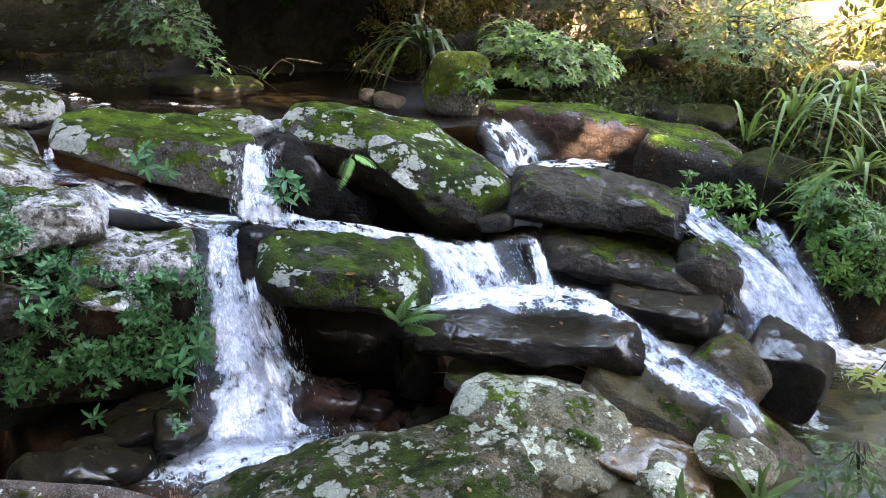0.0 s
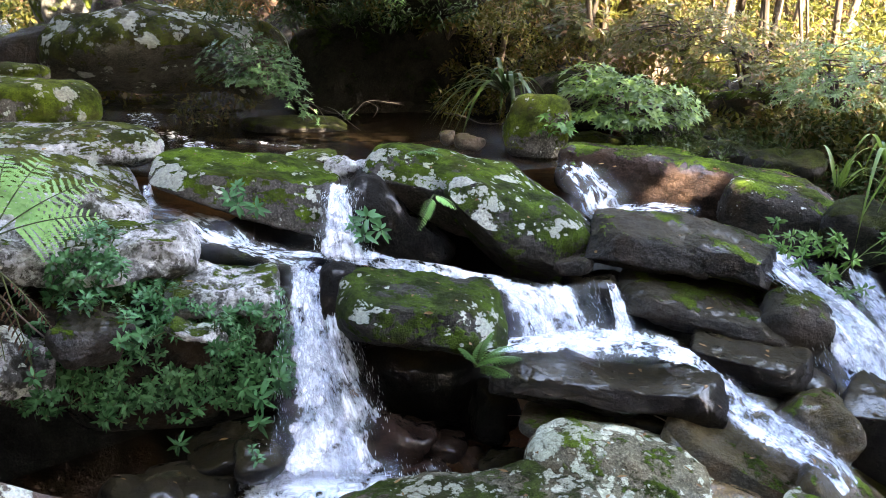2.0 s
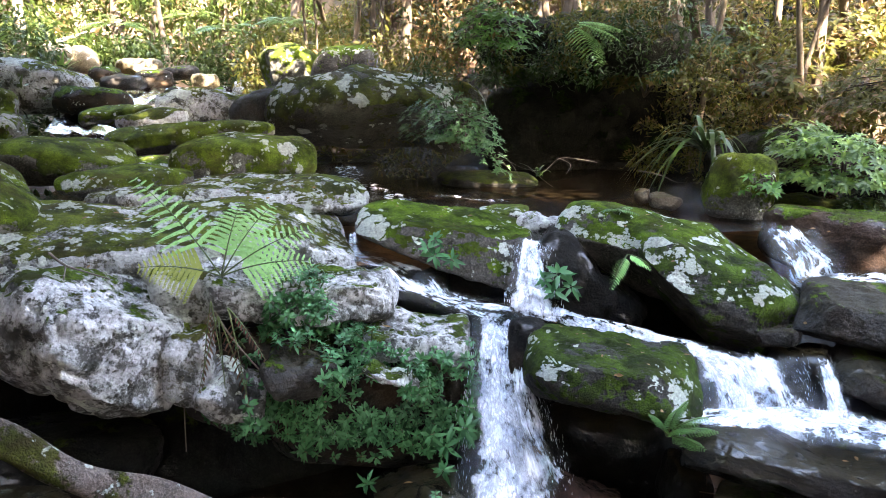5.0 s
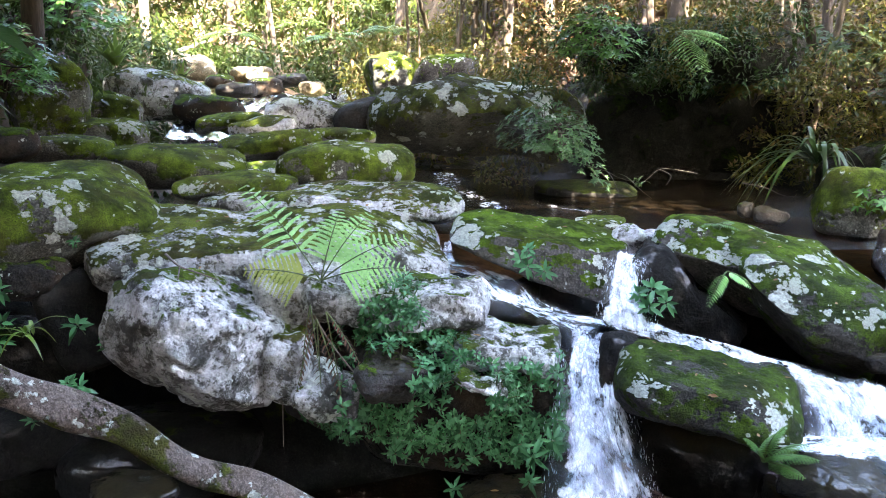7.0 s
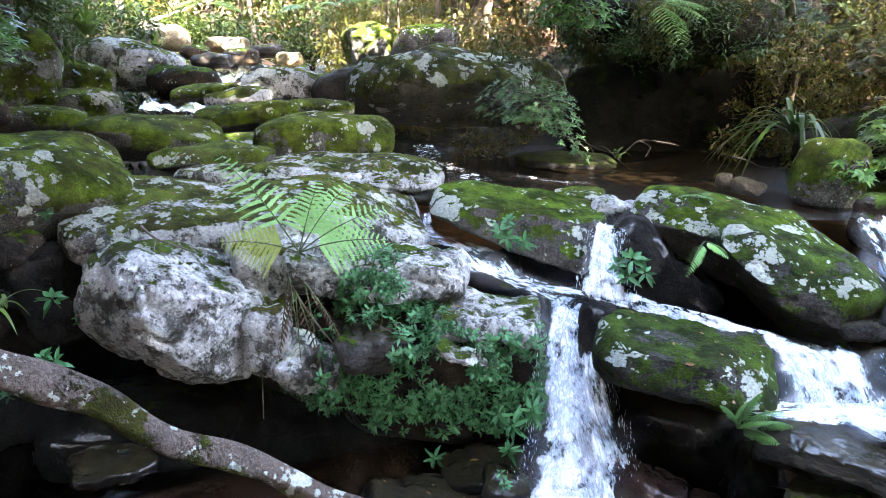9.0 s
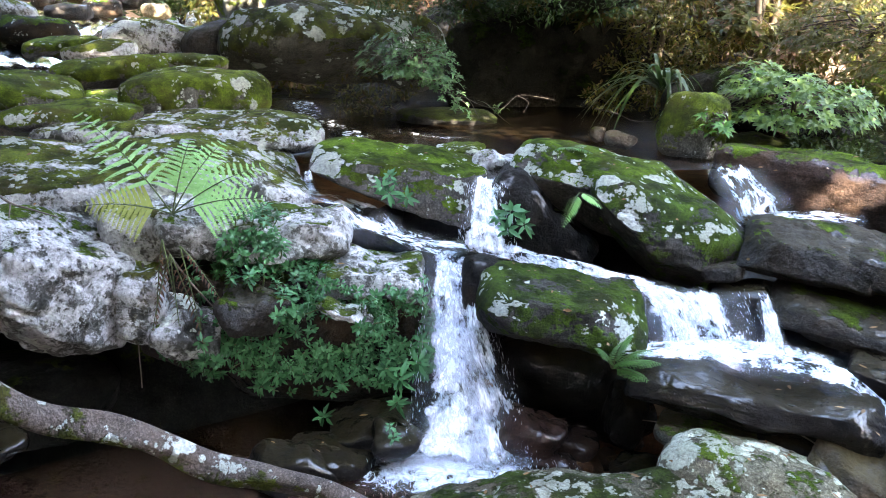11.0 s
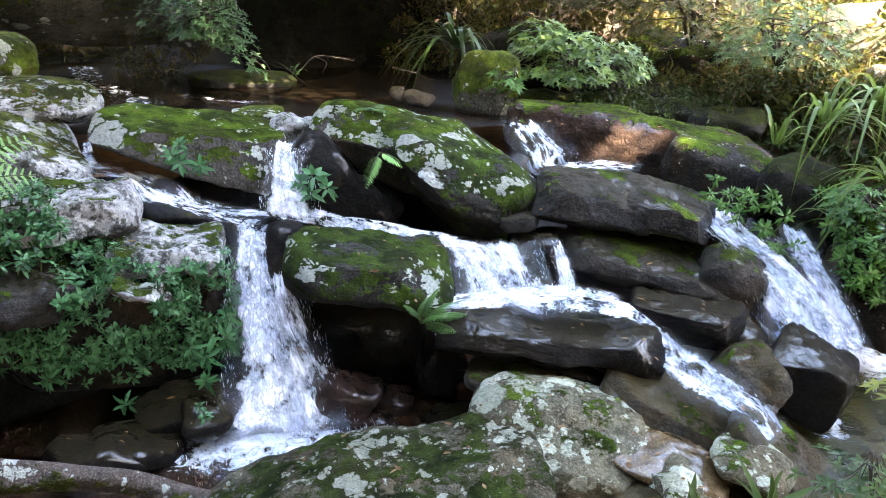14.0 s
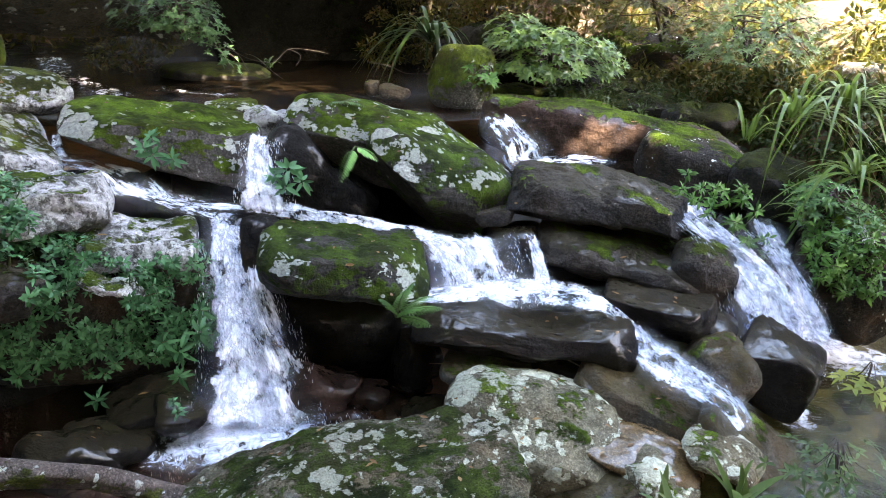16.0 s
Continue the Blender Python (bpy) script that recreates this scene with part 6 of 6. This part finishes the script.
shrub("twiggy_shrub", (1.52, 2.29, 1.08), (0.28, 0.22, 0.10), 44, 5, 0.045, 0.014, LEAF_SHRUB, "low leafy twigs at the edge of the lower pool", 13, 3, thick=0.0025)
shrub("twiggy_shrub", (1.66, 2.50, 1.33), (0.10, 0.12, 0.06), 10, 5, 0.06, 0.018, LEAF_YELLOW, "leafy twig reaching over the lower pool", 14, 1, thick=0.0025)


for n, (p, w) in enumerate((((-0.94, 9.49, 2.75), 0.5), ((-0.12, 10.33, 3.05), 0.6), ((0.62, 9.20, 2.64), 0.45), ((1.14, 10.06, 3.09), 0.6), ((-2.54, 9.11, 2.87), 0.5), ((-1.75, 10.20, 3.27), 0.5), ((1.36, 8.61, 2.59), 0.45), ((-3.12, 10.09, 3.34), 0.6))):
    shrub("leafy_shrub", p, (w, w * 0.8, w), 110, 6, 0.12, 0.036, (LEAF_WOOD, LEAF_FAR, LEAF_SUN)[n % 3], "green shrub on the wooded bank behind the pool", 30 + n)


# ---------------------------------------------------------------- trees and woods
def tree(name, foot, top, radius, label, seed, crown=None, leaves=0, bark=None, gaps=()):
    """A tall tree: tapered leaning trunk, limbs, and a high crown of leaf clumps."""
    rng = np.random.RandomState(seed)
    foot = np.array(foot)
    ob = thing(name, foot, label, "tree")
    top = np.array(top) - foot
    mid = top * 0.5 + np.array([rng.uniform(-0.25, 0.25), rng.uniform(-0.2, 0.2), 0])
    v, f = tube([(0, 0, -0.6), (0, 0, 0.0), mid, top], (radius * 1.5, radius * 1.15, radius, radius * 0.6), 12, 34, 0.25, seed)
    mesh_object("trunk", v, f, bark or BARK, ob)
    if crown is None:
        return ob
    cs = []
    for i in range(7):
        e = top + rng.normal(size=3) * np.array(crown) * 0.55
        v, f = tube([top * 0.8, (top * 0.8 + e) / 2 + (0, 0, 0.3), e], (radius * 0.5, radius * 0.12), 6, 10, 0.1, i)
        mesh_object("limb", v, f, bark or BARK, ob)
        cs.append(e)
    k = rng.randint(0, len(cs), leaves // 40)
    cl = np.array(cs)[k] * 0.5 + top * 0.5 + rng.uniform(-1, 1, (len(k), 3)) * np.array(crown)
    c = np.repeat(cl, 40, 0) + rng.normal(size=(len(k) * 40, 3)) * 0.22
    # leaves along chosen sun rays are left out to place light patches
    for spot, r in gaps:
        rel = c + foot - np.array(spot)
        along = rel @ np.array(SUN_DIR)
        off = np.linalg.norm(rel - np.outer(along, np.array(SUN_DIR)), axis=1)
        c = c[off > r]
    n = len(c)
    ob2 = scatter_blades("crown", c, rng.normal(size=(n, 3)) * (1, 1, 0.5), rng.normal(size=(n, 3)) * 0.4 + (0, 0, 1), rng.uniform(0.14, 0.26, n), rng.uniform(0.07, 0.11, n), LEAF_WOOD, ob)
    return ob


# spots and radii of sun patches let through the added crowns
SUN_HOLES = (((1.16, 5.60, 1.62), 0.27), ((0.26, 10.42, 3.46), 0.3), ((0.80, 9.69, 3.08), 0.22), ((0.56, 9.41, 2.83), 0.18), ((1.04, 9.06, 2.82), 0.2), ((0.00, 10.43, 3.26), 0.18), ((-0.65, 10.92, 3.53), 0.2), ((-1.15, 10.68, 3.46), 0.16), ((-1.89, 10.99, 3.65), 0.25), ((-2.59, 10.85, 3.51), 0.25), ((-3.03, 10.32, 3.19), 0.2), ((1.40, 9.62, 3.37), 0.3),
        ((-4.21, 7.82, 2.83), 0.10), ((-3.39, 7.87, 2.69), 0.08), ((-3.80, 8.35, 2.95), 0.12), ((-4.58, 7.96, 2.90), 0.07))
# unseen crowns added to block light: near bank towards the sun, and shaded bank
SHADE_TREES = [(2.6 + 1.9 * i, -2.9 + 1.6 * k, 7.8 + 0.3 * ((i + k) % 3), 4200) for i in range(5) for k in range(3)]
SHADE_TREES += [(0.2, -2.0, 7.0, 3600), (-1.7, -1.0, 7.0, 3000), (4.3, -3.0, 12.4, 3000), (2.5, -2.3, 12.2, 2200), (-0.7, 6.3, 5.0, 2200)]
SHADE_TREES += [(-4.0, 2.2, 6.0, 3400), (-4.8, 3.9, 6.0, 3000), (-5.8, 5.4, 6.0, 3400), (-4.2, 7.0, 5.6, 1700), (-3.0, 0.6, 6.6, 3000), (-2.6, 6.6, 5.4, 1800), (-6.6, 3.0, 6.0, 3000)]
SHADE_TREES += [(3.8, 1.9, 10.2, 4200), (2.8, 1.2, 10.2, 3200), (3.0, 3.0, 9.6, 2400), (6.0, 3.2, 10.0, 3600), (7.6, 2.4, 10.2, 3600), (4.6, 4.2, 10.0, 2600)]
SHADE_TREES += [(6.2, 2.4, 7.6, 1500), (5.2, 3.5, 6.9, 1000)]
SHADE_TREES += [(-6.2, 4.7, 8.2, 2600), (-7.3, 5.8, 8.2, 2600), (-5.2, 6.2, 8.4, 2200), (-8.0, 4.2, 8.0, 2400), (-8.6, 7.0, 8.4, 2200)]
SHADE_TREES += [(-4.6, 8.6, 7.8, 2000), (-6.0, 9.6, 8.0, 2000), (-3.6, 9.8, 8.0, 1600), (-7.4, 10.8, 8.4, 2000), (-5.2, 11.6, 8.6, 1600)]
SHADE_TREES += [(-0.6, 8.0, 6.4, 1500), (1.0, 7.9, 6.6, 1300), (2.5, 8.3, 6.6, 1000), (1.9, 9.9, 7.0, 900), (3.4, 9.4, 7.2, 700), (-3.4, 10.6, 6.4, 800)]
for n, (x, y, z, leaves) in enumerate(SHADE_TREES):
    fx, fy = (x + 0.4, y + 2.8) if y > 7.5 and z < 7.5 else (x - 1.5, y + 6) if y > 7.5 else (x + 0.9, y - 0.4) if x > 1 else (x * 0.5, y - 2.2) if y < 2 and z > 6.5 else (x + 0.6, y - 6.5) if z > 7.5 else (-6.2 - 0.4 * (n % 4), -0.8 - 0.3 * (n % 5))
    a, d = math.degrees(math.atan2(fx, fy)), math.hypot(fx, fy)
    tree("tall_tree", (fx, fy, float(ground_height(a, d))), (x, y, z), 0.07 + 0.02 * (n % 3) if x > 1 and y < 7 else 0.05, "tall slender tree with an unseen crown added to block the sun", 20 + n, (1.3, 1.15, 0.7) if z > 7 else (1.1, 1.0, 0.5), leaves, (BARK, BARK_PALE)[n % 3 == 1], SUN_HOLES)


def trunk_at(p, lean, height, r, seed, pale=False):
    a, d = math.degrees(math.atan2(p[0], p[1])), math.hypot(p[0], p[1])
    z = float(ground_height(a, d))
    tree("thin_tree", (p[0], p[1], z), (p[0] + lean, p[1] + 0.2, z + height), r, "thin mossy tree trunk on the forest slope" if not pale else "thin pale tree trunk by the stream", seed, None, 0, BARK_PALE if pale else BARK)


for n, (p, lean, h, r, pale) in enumerate((((-13.12, 15.03, 4.52), 0.1, 6, 0.06, 1), ((-12.08, 14.59, 4.44), -0.5, 6, 0.06, 1), ((-13.51, 11.84, 4.57), 0.2, 6, 0.10, 1), ((-13.61, 14.59, 3.97), 0.0, 5, 0.16, 0), ((-5.96, 12.58, 4.29), 0.1, 5, 0.06, 0), ((-4.87, 11.42, 4.12), 0.2, 5, 0.07, 0), ((-4.37, 12.15, 4.16), -0.2, 5, 0.08, 0), ((-2.40, 11.66, 3.99), 0.2, 5, 0.12, 0), ((-2.24, 11.69, 3.99), 0.1, 5, 0.08, 0), ((-1.07, 10.64, 3.33), -0.5, 5, 0.06, 0), ((-0.78, 11.37, 3.94), 0.2, 5, 0.12, 1), ((-1.53, 12.20, 4.07), 0.3, 5, 0.07, 0), ((-0.21, 10.89, 3.59), 0.1, 5, 0.06, 0), ((0.94, 9.49, 2.73), 0.4, 5, 0.05, 0), ((2.53, 8.22, 2.50), 0.2, 4, 0.03, 0), ((2.20, 7.59, 2.20), 0.25, 2.5, 0.02, 0), ((-11.61, 16.21, 4.94), 0.1, 6, 0.1, 0), ((-9.37, 15.29, 4.73), 0.3, 6, 0.1, 0), ((-9.12, 6.11, 3.72), 0.1, 6, 0.12, 0), ((-11.15, 8.42, 4.16), -0.3, 6, 0.1, 0), ((0.83, 9.08, 2.82), -0.1, 5, 0.03, 1), ((-0.71, 10.31, 3.21), 0.1, 5, 0.06, 0), ((-0.39, 9.93, 3.19), 0.3, 5, 0.035, 1), ((0.50, 10.11, 3.24), 0.0, 5, 0.04, 0), ((-2.71, 10.82, 3.44), 0.1, 5, 0.07, 0), ((-2.23, 10.52, 3.41), -0.1, 5, 0.05, 0), ((0.64, 8.90, 2.83), 0.7, 3, 0.025, 0))):
    trunk_at(p, lean, h, r, 70 + n, bool(pale))


def thin_trunks(count, seed):
    """Saplings and vines that stand all over the slope."""
    rng = random.Random(seed)
    for n in range(count):
        a, d = rng.uniform(-32, 30), rng.uniform(9.6, 15)
        if float(ground_height(a, d)) < 2.0:
            continue
        p = polar(a, d, 0)
        trunk_at(p, rng.uniform(-0.5, 0.5), rng.uniform(3, 5), rng.uniform(0.015, 0.05), 200 + n, rng.random() < 0.3)


thin_trunks(60, 6)


def woods(name, label, az, dd, clumps, per, size, leaf, material, seed, lift=(0.0, 1.0), keep=0.3, gaps=-9.0):
    """Clumped leaves over the slope: many small bunches, with dark gaps between."""
    rng = np.random.RandomState(seed)
    cs = []
    while len(cs) < clumps:
        a, d = rng.uniform(*az), math.sqrt(rng.uniform(dd[0] ** 2, dd[1] ** 2))
        h = float(ground_height(a, d))
        bed = float(np.interp(d, (6, 9, 12, 18, 26, 60), (1.55, 1.6, 2.1, 2.9, 3.6, 6)))
        if h - bed < keep or noise.noise(Vector((a * 0.22, d * 0.6, seed * 3.3))) < gaps:
            continue
        cs.append((*polar(a, d, h + rng.uniform(*lift)), rng.uniform(*size)))
    cs = np.array(cs)
    c = np.repeat(cs, per, 0)
    n = len(c)
    out = rng.normal(size=(n, 3))
    out /= np.linalg.norm(out, axis=1)[:, None]
    p = c[:, :3] + out * c[:, 3:] * (rng.uniform(0.3, 1, (n, 1)) ** 0.6) * (1, 1, 0.75)
    w = out * 0.6 + rng.normal(size=(n, 3)) * 0.6 - (0, 0, 0.25)
    u = rng.normal(size=(n, 3)) * 0.4 + (0, 0, 1)
    ob = scatter_blades(name, p, w, u, rng.uniform(*leaf, n), rng.uniform(*leaf, n) * 0.38, material)
    return tagged(ob, label, "undergrowth", kind="stuff")


woods("undergrowth", "yellow-green undergrowth on the sunny slope", (5, 50), (6.5, 13), 560, 80, (0.18, 0.42), (0.07, 0.14), LEAF_SUN, 1, (0.0, 0.7), 0.2)
woods("undergrowth", "low growth at the foot of the sunny bank", (9, 45), (6.2, 8.5), 260, 70, (0.1, 0.24), (0.06, 0.12), LEAF_SUN, 21, (0.0, 0.25), 0.02)
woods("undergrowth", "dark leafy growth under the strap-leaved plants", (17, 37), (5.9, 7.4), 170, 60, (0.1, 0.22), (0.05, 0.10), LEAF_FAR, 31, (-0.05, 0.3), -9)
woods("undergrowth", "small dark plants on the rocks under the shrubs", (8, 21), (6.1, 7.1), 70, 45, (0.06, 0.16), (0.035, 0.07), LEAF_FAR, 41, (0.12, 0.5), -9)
woods("undergrowth", "sunlit leaves between the trees above the bank", (4, 34), (13, 18), 190, 80, (0.3, 0.7), (0.12, 0.22), LEAF_SUN, 32, (0.3, 3.6), -9, 0.0)
woods("undergrowth", "green and brown undergrowth behind the pool", (-26, 8), (9.8, 15), 150, 70, (0.2, 0.5), (0.11, 0.22), LEAF_BROWN, 2, gaps=0.0)
woods("undergrowth", "green leafy growth behind the pool", (-24, 10), (9.4, 14), 150, 80, (0.15, 0.4), (0.08, 0.15), LEAF_WOOD, 22, (0.1, 1.2), gaps=0.05)
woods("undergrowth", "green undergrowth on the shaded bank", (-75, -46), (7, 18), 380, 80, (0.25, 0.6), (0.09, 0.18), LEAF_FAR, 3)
woods("undergrowth", "leaf litter and brown undergrowth", (-30, 50), (7.5, 18), 420, 60, (0.2, 0.6), (0.06, 0.12), LITTER, 4, (-0.2, 0.1), gaps=0.0)
woods("far_woods", "sunlit far woods upstream", (-75, 0), (19, 28), 900, 90, (0.4, 1.1), (0.14, 0.3), LEAF_GLADE, 5, (0.3, 5.0), -9)
woods("undergrowth", "leafy undergrowth along the upper stream", (-60, -47), (9.5, 19), 170, 80, (0.25, 0.6), (0.09, 0.18), LEAF_FAR, 8, (0.1, 1.6), -9)
woods("undergrowth", "leafy undergrowth along the upper stream", (-34, -24), (11.5, 19), 260, 80, (0.25, 0.6), (0.09, 0.18), LEAF_WOOD, 9, (0.1, 1.4), -9)
woods("undergrowth", "shaded brown growth across the upper stream", (-50, -30), (17, 20), 60, 80, (0.25, 0.6), (0.10, 0.2), LEAF_FAR, 23, (0.1, 1.0), -9, 0.0)
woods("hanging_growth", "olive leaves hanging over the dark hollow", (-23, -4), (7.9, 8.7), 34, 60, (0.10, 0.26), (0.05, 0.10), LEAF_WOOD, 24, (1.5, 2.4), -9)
woods("hanging_growth", "leaves hanging over the hollow, green darkened for shade", (-23, -3), (7.9, 8.7), 70, 60, (0.10, 0.24), (0.04, 0.09), LEAF_SHADE, 10, (1.45, 2.3), -9)
woods("hanging_growth", "mixed leaves beside the dark hollow", (-6, 5), (8.8, 10.5), 80, 70, (0.12, 0.3), (0.05, 0.10), LEAF_WOOD, 12, (0.25, 1.7), -9)
woods("hanging_growth", "leaves and dead fronds around the hollow", (-25, -20), (9.0, 10.2), 50, 70, (0.14, 0.34), (0.05, 0.11), LEAF_WOOD, 11, (0.3, 1.9), -9)
# far ring, its unseen part added to cut skylight from low down
woods("far_woods", "dark far woods around the gorge, unseen part added to block low sky", (-180, 180), (30, 46), 600, 70, (1.2, 2.6), (0.6, 1.0), LEAF_FAR, 6, (0.0, 9.0), -99)
# leaf mass out of view, added to keep light off the rock fronts
woods("near_woods", "unseen dark woods added behind the viewer to block low sky", (108, 292), (3.8, 12), 1350, 60, (0.7, 1.4), (0.35, 0.6), LEAF_SHADE, 7, (1.8, 11), -99)

for n, (p, s) in enumerate((((-12.58, 13.50, 4.27), 1.0), ((-9.90, 13.75, 4.10), 0.9), ((-8.35, 13.57, 4.18), 0.8), ((-12.90, 11.02, 3.91), 0.8), ((-12.31, 15.69, 4.66), 1.0))):
    fern("tree_fern", p, [(local(-42, math.cos(k * 0.9 + n), 0.6 * math.sin(k * 0.9 + n), 0.35 + 0.12 * (k % 3)), s * (0.9 + 0.1 * (k % 2))) for k in range(7)], "sunlit tree fern in the far woods", LEAF_SHRUB, 0.22 * s, 12, False, 0.55, 70 + 9 * n)

# ---------------------------------------------------------------- log, roots, twigs, litter
v, f = tube([(-3.27, 1.50, 1.91), (-3.08, 1.63, 1.70), (-2.88, 1.86, 1.51), (-2.73, 2.02, 1.37), (-2.55, 2.19, 1.16), (-2.33, 2.44, 0.99), (-2.08, 2.64, 0.75), (-1.77, 2.84, 0.58), (-1.47, 3.00, 0.40), (-1.18, 3.13, 0.24)], (0.080, 0.070, 0.074, 0.072, 0.066, 0.070, 0.064, 0.060, 0.052, 0.04), 24, 130, 0.6, 3)
log = mesh_object("fallen_log", v, f, LOGBARK)
tagged(log, "fallen log with moss and lichen over the dark hollow", "log")


def branch(name, pts, radii, label, material=None, category="branch"):
    v, f = tube(pts, radii, 6, 8 * len(pts), 0.3, len(pts))
    return tagged(mesh_object(name, v, f, material or TWIG), label, category)


branch("dead_twig", [(-3.48, 2.95, 1.96), (-3.36, 2.94, 1.90), (-3.25, 2.98, 1.86), (-3.14, 3.02, 1.82)], (0.008, 0.004), "bare grey twig lying on a boulder")
branch("dead_twig", [(-3.36, 2.94, 1.90), (-3.31, 2.87, 1.84)], (0.005, 0.003), "bare grey twig lying on a boulder")
branch("bare_vine", [(-2.72, 3.33, 1.59), (-2.57, 3.32, 1.41), (-2.37, 3.34, 1.19)], (0.007, 0.004), "bare brown stem hanging among the leaves")
branch("bare_vine", [(-2.82, 3.25, 1.52), (-2.82, 3.19, 1.33), (-2.81, 3.13, 1.15), (-2.82, 3.12, 0.81)], (0.006, 0.003), "bare brown stem hanging below the bank")
branch("root", [(-2.31, 7.24, 2.17), (-2.02, 7.12, 2.12), (-1.85, 7.06, 2.06), (-1.63, 7.01, 2.04), (-1.50, 7.15, 2.15), (-1.29, 7.18, 2.14), (-1.16, 7.31, 2.10)], (0.004, 0.002), "bare root above the dark pool", ROOT)
branch("root", [(-1.80, 7.07, 2.08), (-1.61, 6.91, 1.97), (-1.50, 6.84, 1.91)], (0.004, 0.002), "bare root above the dark pool", ROOT)
branch("root", [(-0.76, 7.16, 2.05), (-0.55, 7.08, 2.02), (-0.39, 6.99, 1.97), (-0.18, 7.00, 1.97)], (0.007, 0.003), "bare root by the strap-leaved plant", ROOT)
branch("root", [(-2.13, 7.19, 2.20), (-1.96, 7.08, 2.09), (-1.86, 6.96, 1.99), (-1.81, 6.87, 1.95)], (0.004, 0.002), "thin bare root above the dark pool", ROOT)
branch("root", [(-1.50, 7.15, 2.15), (-1.38, 7.07, 2.10), (-1.40, 6.96, 2.02)], (0.004, 0.002), "thin bare root above the dark pool", ROOT)
branch("dead_branch", [(-14.01, 12.77, 3.85), (-13.48, 13.33, 4.11), (-12.81, 13.97, 4.44)], (0.06, 0.03), "fallen grey branch across the far stream")
branch("dead_twig", [(0.70, 3.84, 0.75), (0.85, 3.76, 0.70), (0.87, 3.70, 0.65), (0.94, 3.63, 0.63)], (0.004, 0.003), "pale wet twig between rocks")
branch("dead_twig", [(-0.12, 4.05, 0.56), (0.06, 4.00, 0.59), (0.22, 3.94, 0.64)], (0.004, 0.003), "thin brown twig at the splash pool")


def fallen_leaves(count, seed, az, dd):
    rng = random.Random(seed)
    lv = Leaves()
    for _ in range(count):
        a, d = rng.uniform(*az), rng.uniform(*dd)
        x, y, _z = polar(a, d, 0)
        p, n = drop(x, y, 2.6, 3)
        if p is None or n.z < 0.5:
            continue
        g = rng.uniform(0, 6.28)
        lv.add(p + n * 0.006, (math.cos(g), math.sin(g), rng.uniform(-0.1, 0.2)), n[:], rng.uniform(0.02, 0.06), rng.uniform(0.012, 0.022), 0.0, 2, 0.3)
    tagged(lv.build("fallen_leaves", LITTER), "small dry leaves lying on the rocks", "leaves", kind="stuff")


def stream_stones(count, seed):
    """Smaller stones that fill the bed of the upper stream."""
    rng = random.Random(seed)
    for n in range(count):
        a, d = rng.uniform(-47, -33), rng.uniform(10, 19)
        s = rng.uniform(0.25, 0.75)
        x, y, _ = polar(a, d, 0)
        z = float(ground_height(a, d)) + 0.12 * s
        rock("stream_stone", (x, y, z), (s * rng.uniform(1, 1.6), s, s * rng.uniform(0.4, 0.7)), (0, rng.uniform(-10, 10), rng.uniform(0, 180)), 2.6, 300 + n, rng.choice(("dim", "moss", "slate", "pale", "dim2")), detail=3, label="small stone in the bed of the upper stream", group="stones in the upper stream")


def bed_stones(count, seed):
    """Pebbles and cobbles that show through the water of the lower pool and the splash pool."""
    rng = random.Random(seed)
    for n in range(count):
        if n % 3:
            x, y, z = rng.uniform(1.9, 3.3), rng.uniform(2.9, 4.4), rng.uniform(0.30, 0.37)
        else:
            x, y, z = rng.uniform(-0.75, 0.1), rng.uniform(3.75, 4.4), rng.uniform(0.22, 0.28)
        q = rng.uniform(0.07, 0.2)
        rock("bed_stone", (x, y, z), (q * rng.uniform(1, 1.6), q, q * 0.5), (rng.uniform(-8, 8), rng.uniform(-8, 8), rng.uniform(0, 180)), 2.5, 500 + n, rng.choice(("brown", "gold", "olive", "slate")), detail=3, label="small stone lying in the shallow water", group="stones in the pools")


stream_stones(60, 2)
bed_stones(54, 9)
fallen_leaves(420, 4, (-50, 24), (2.8, 8.5))
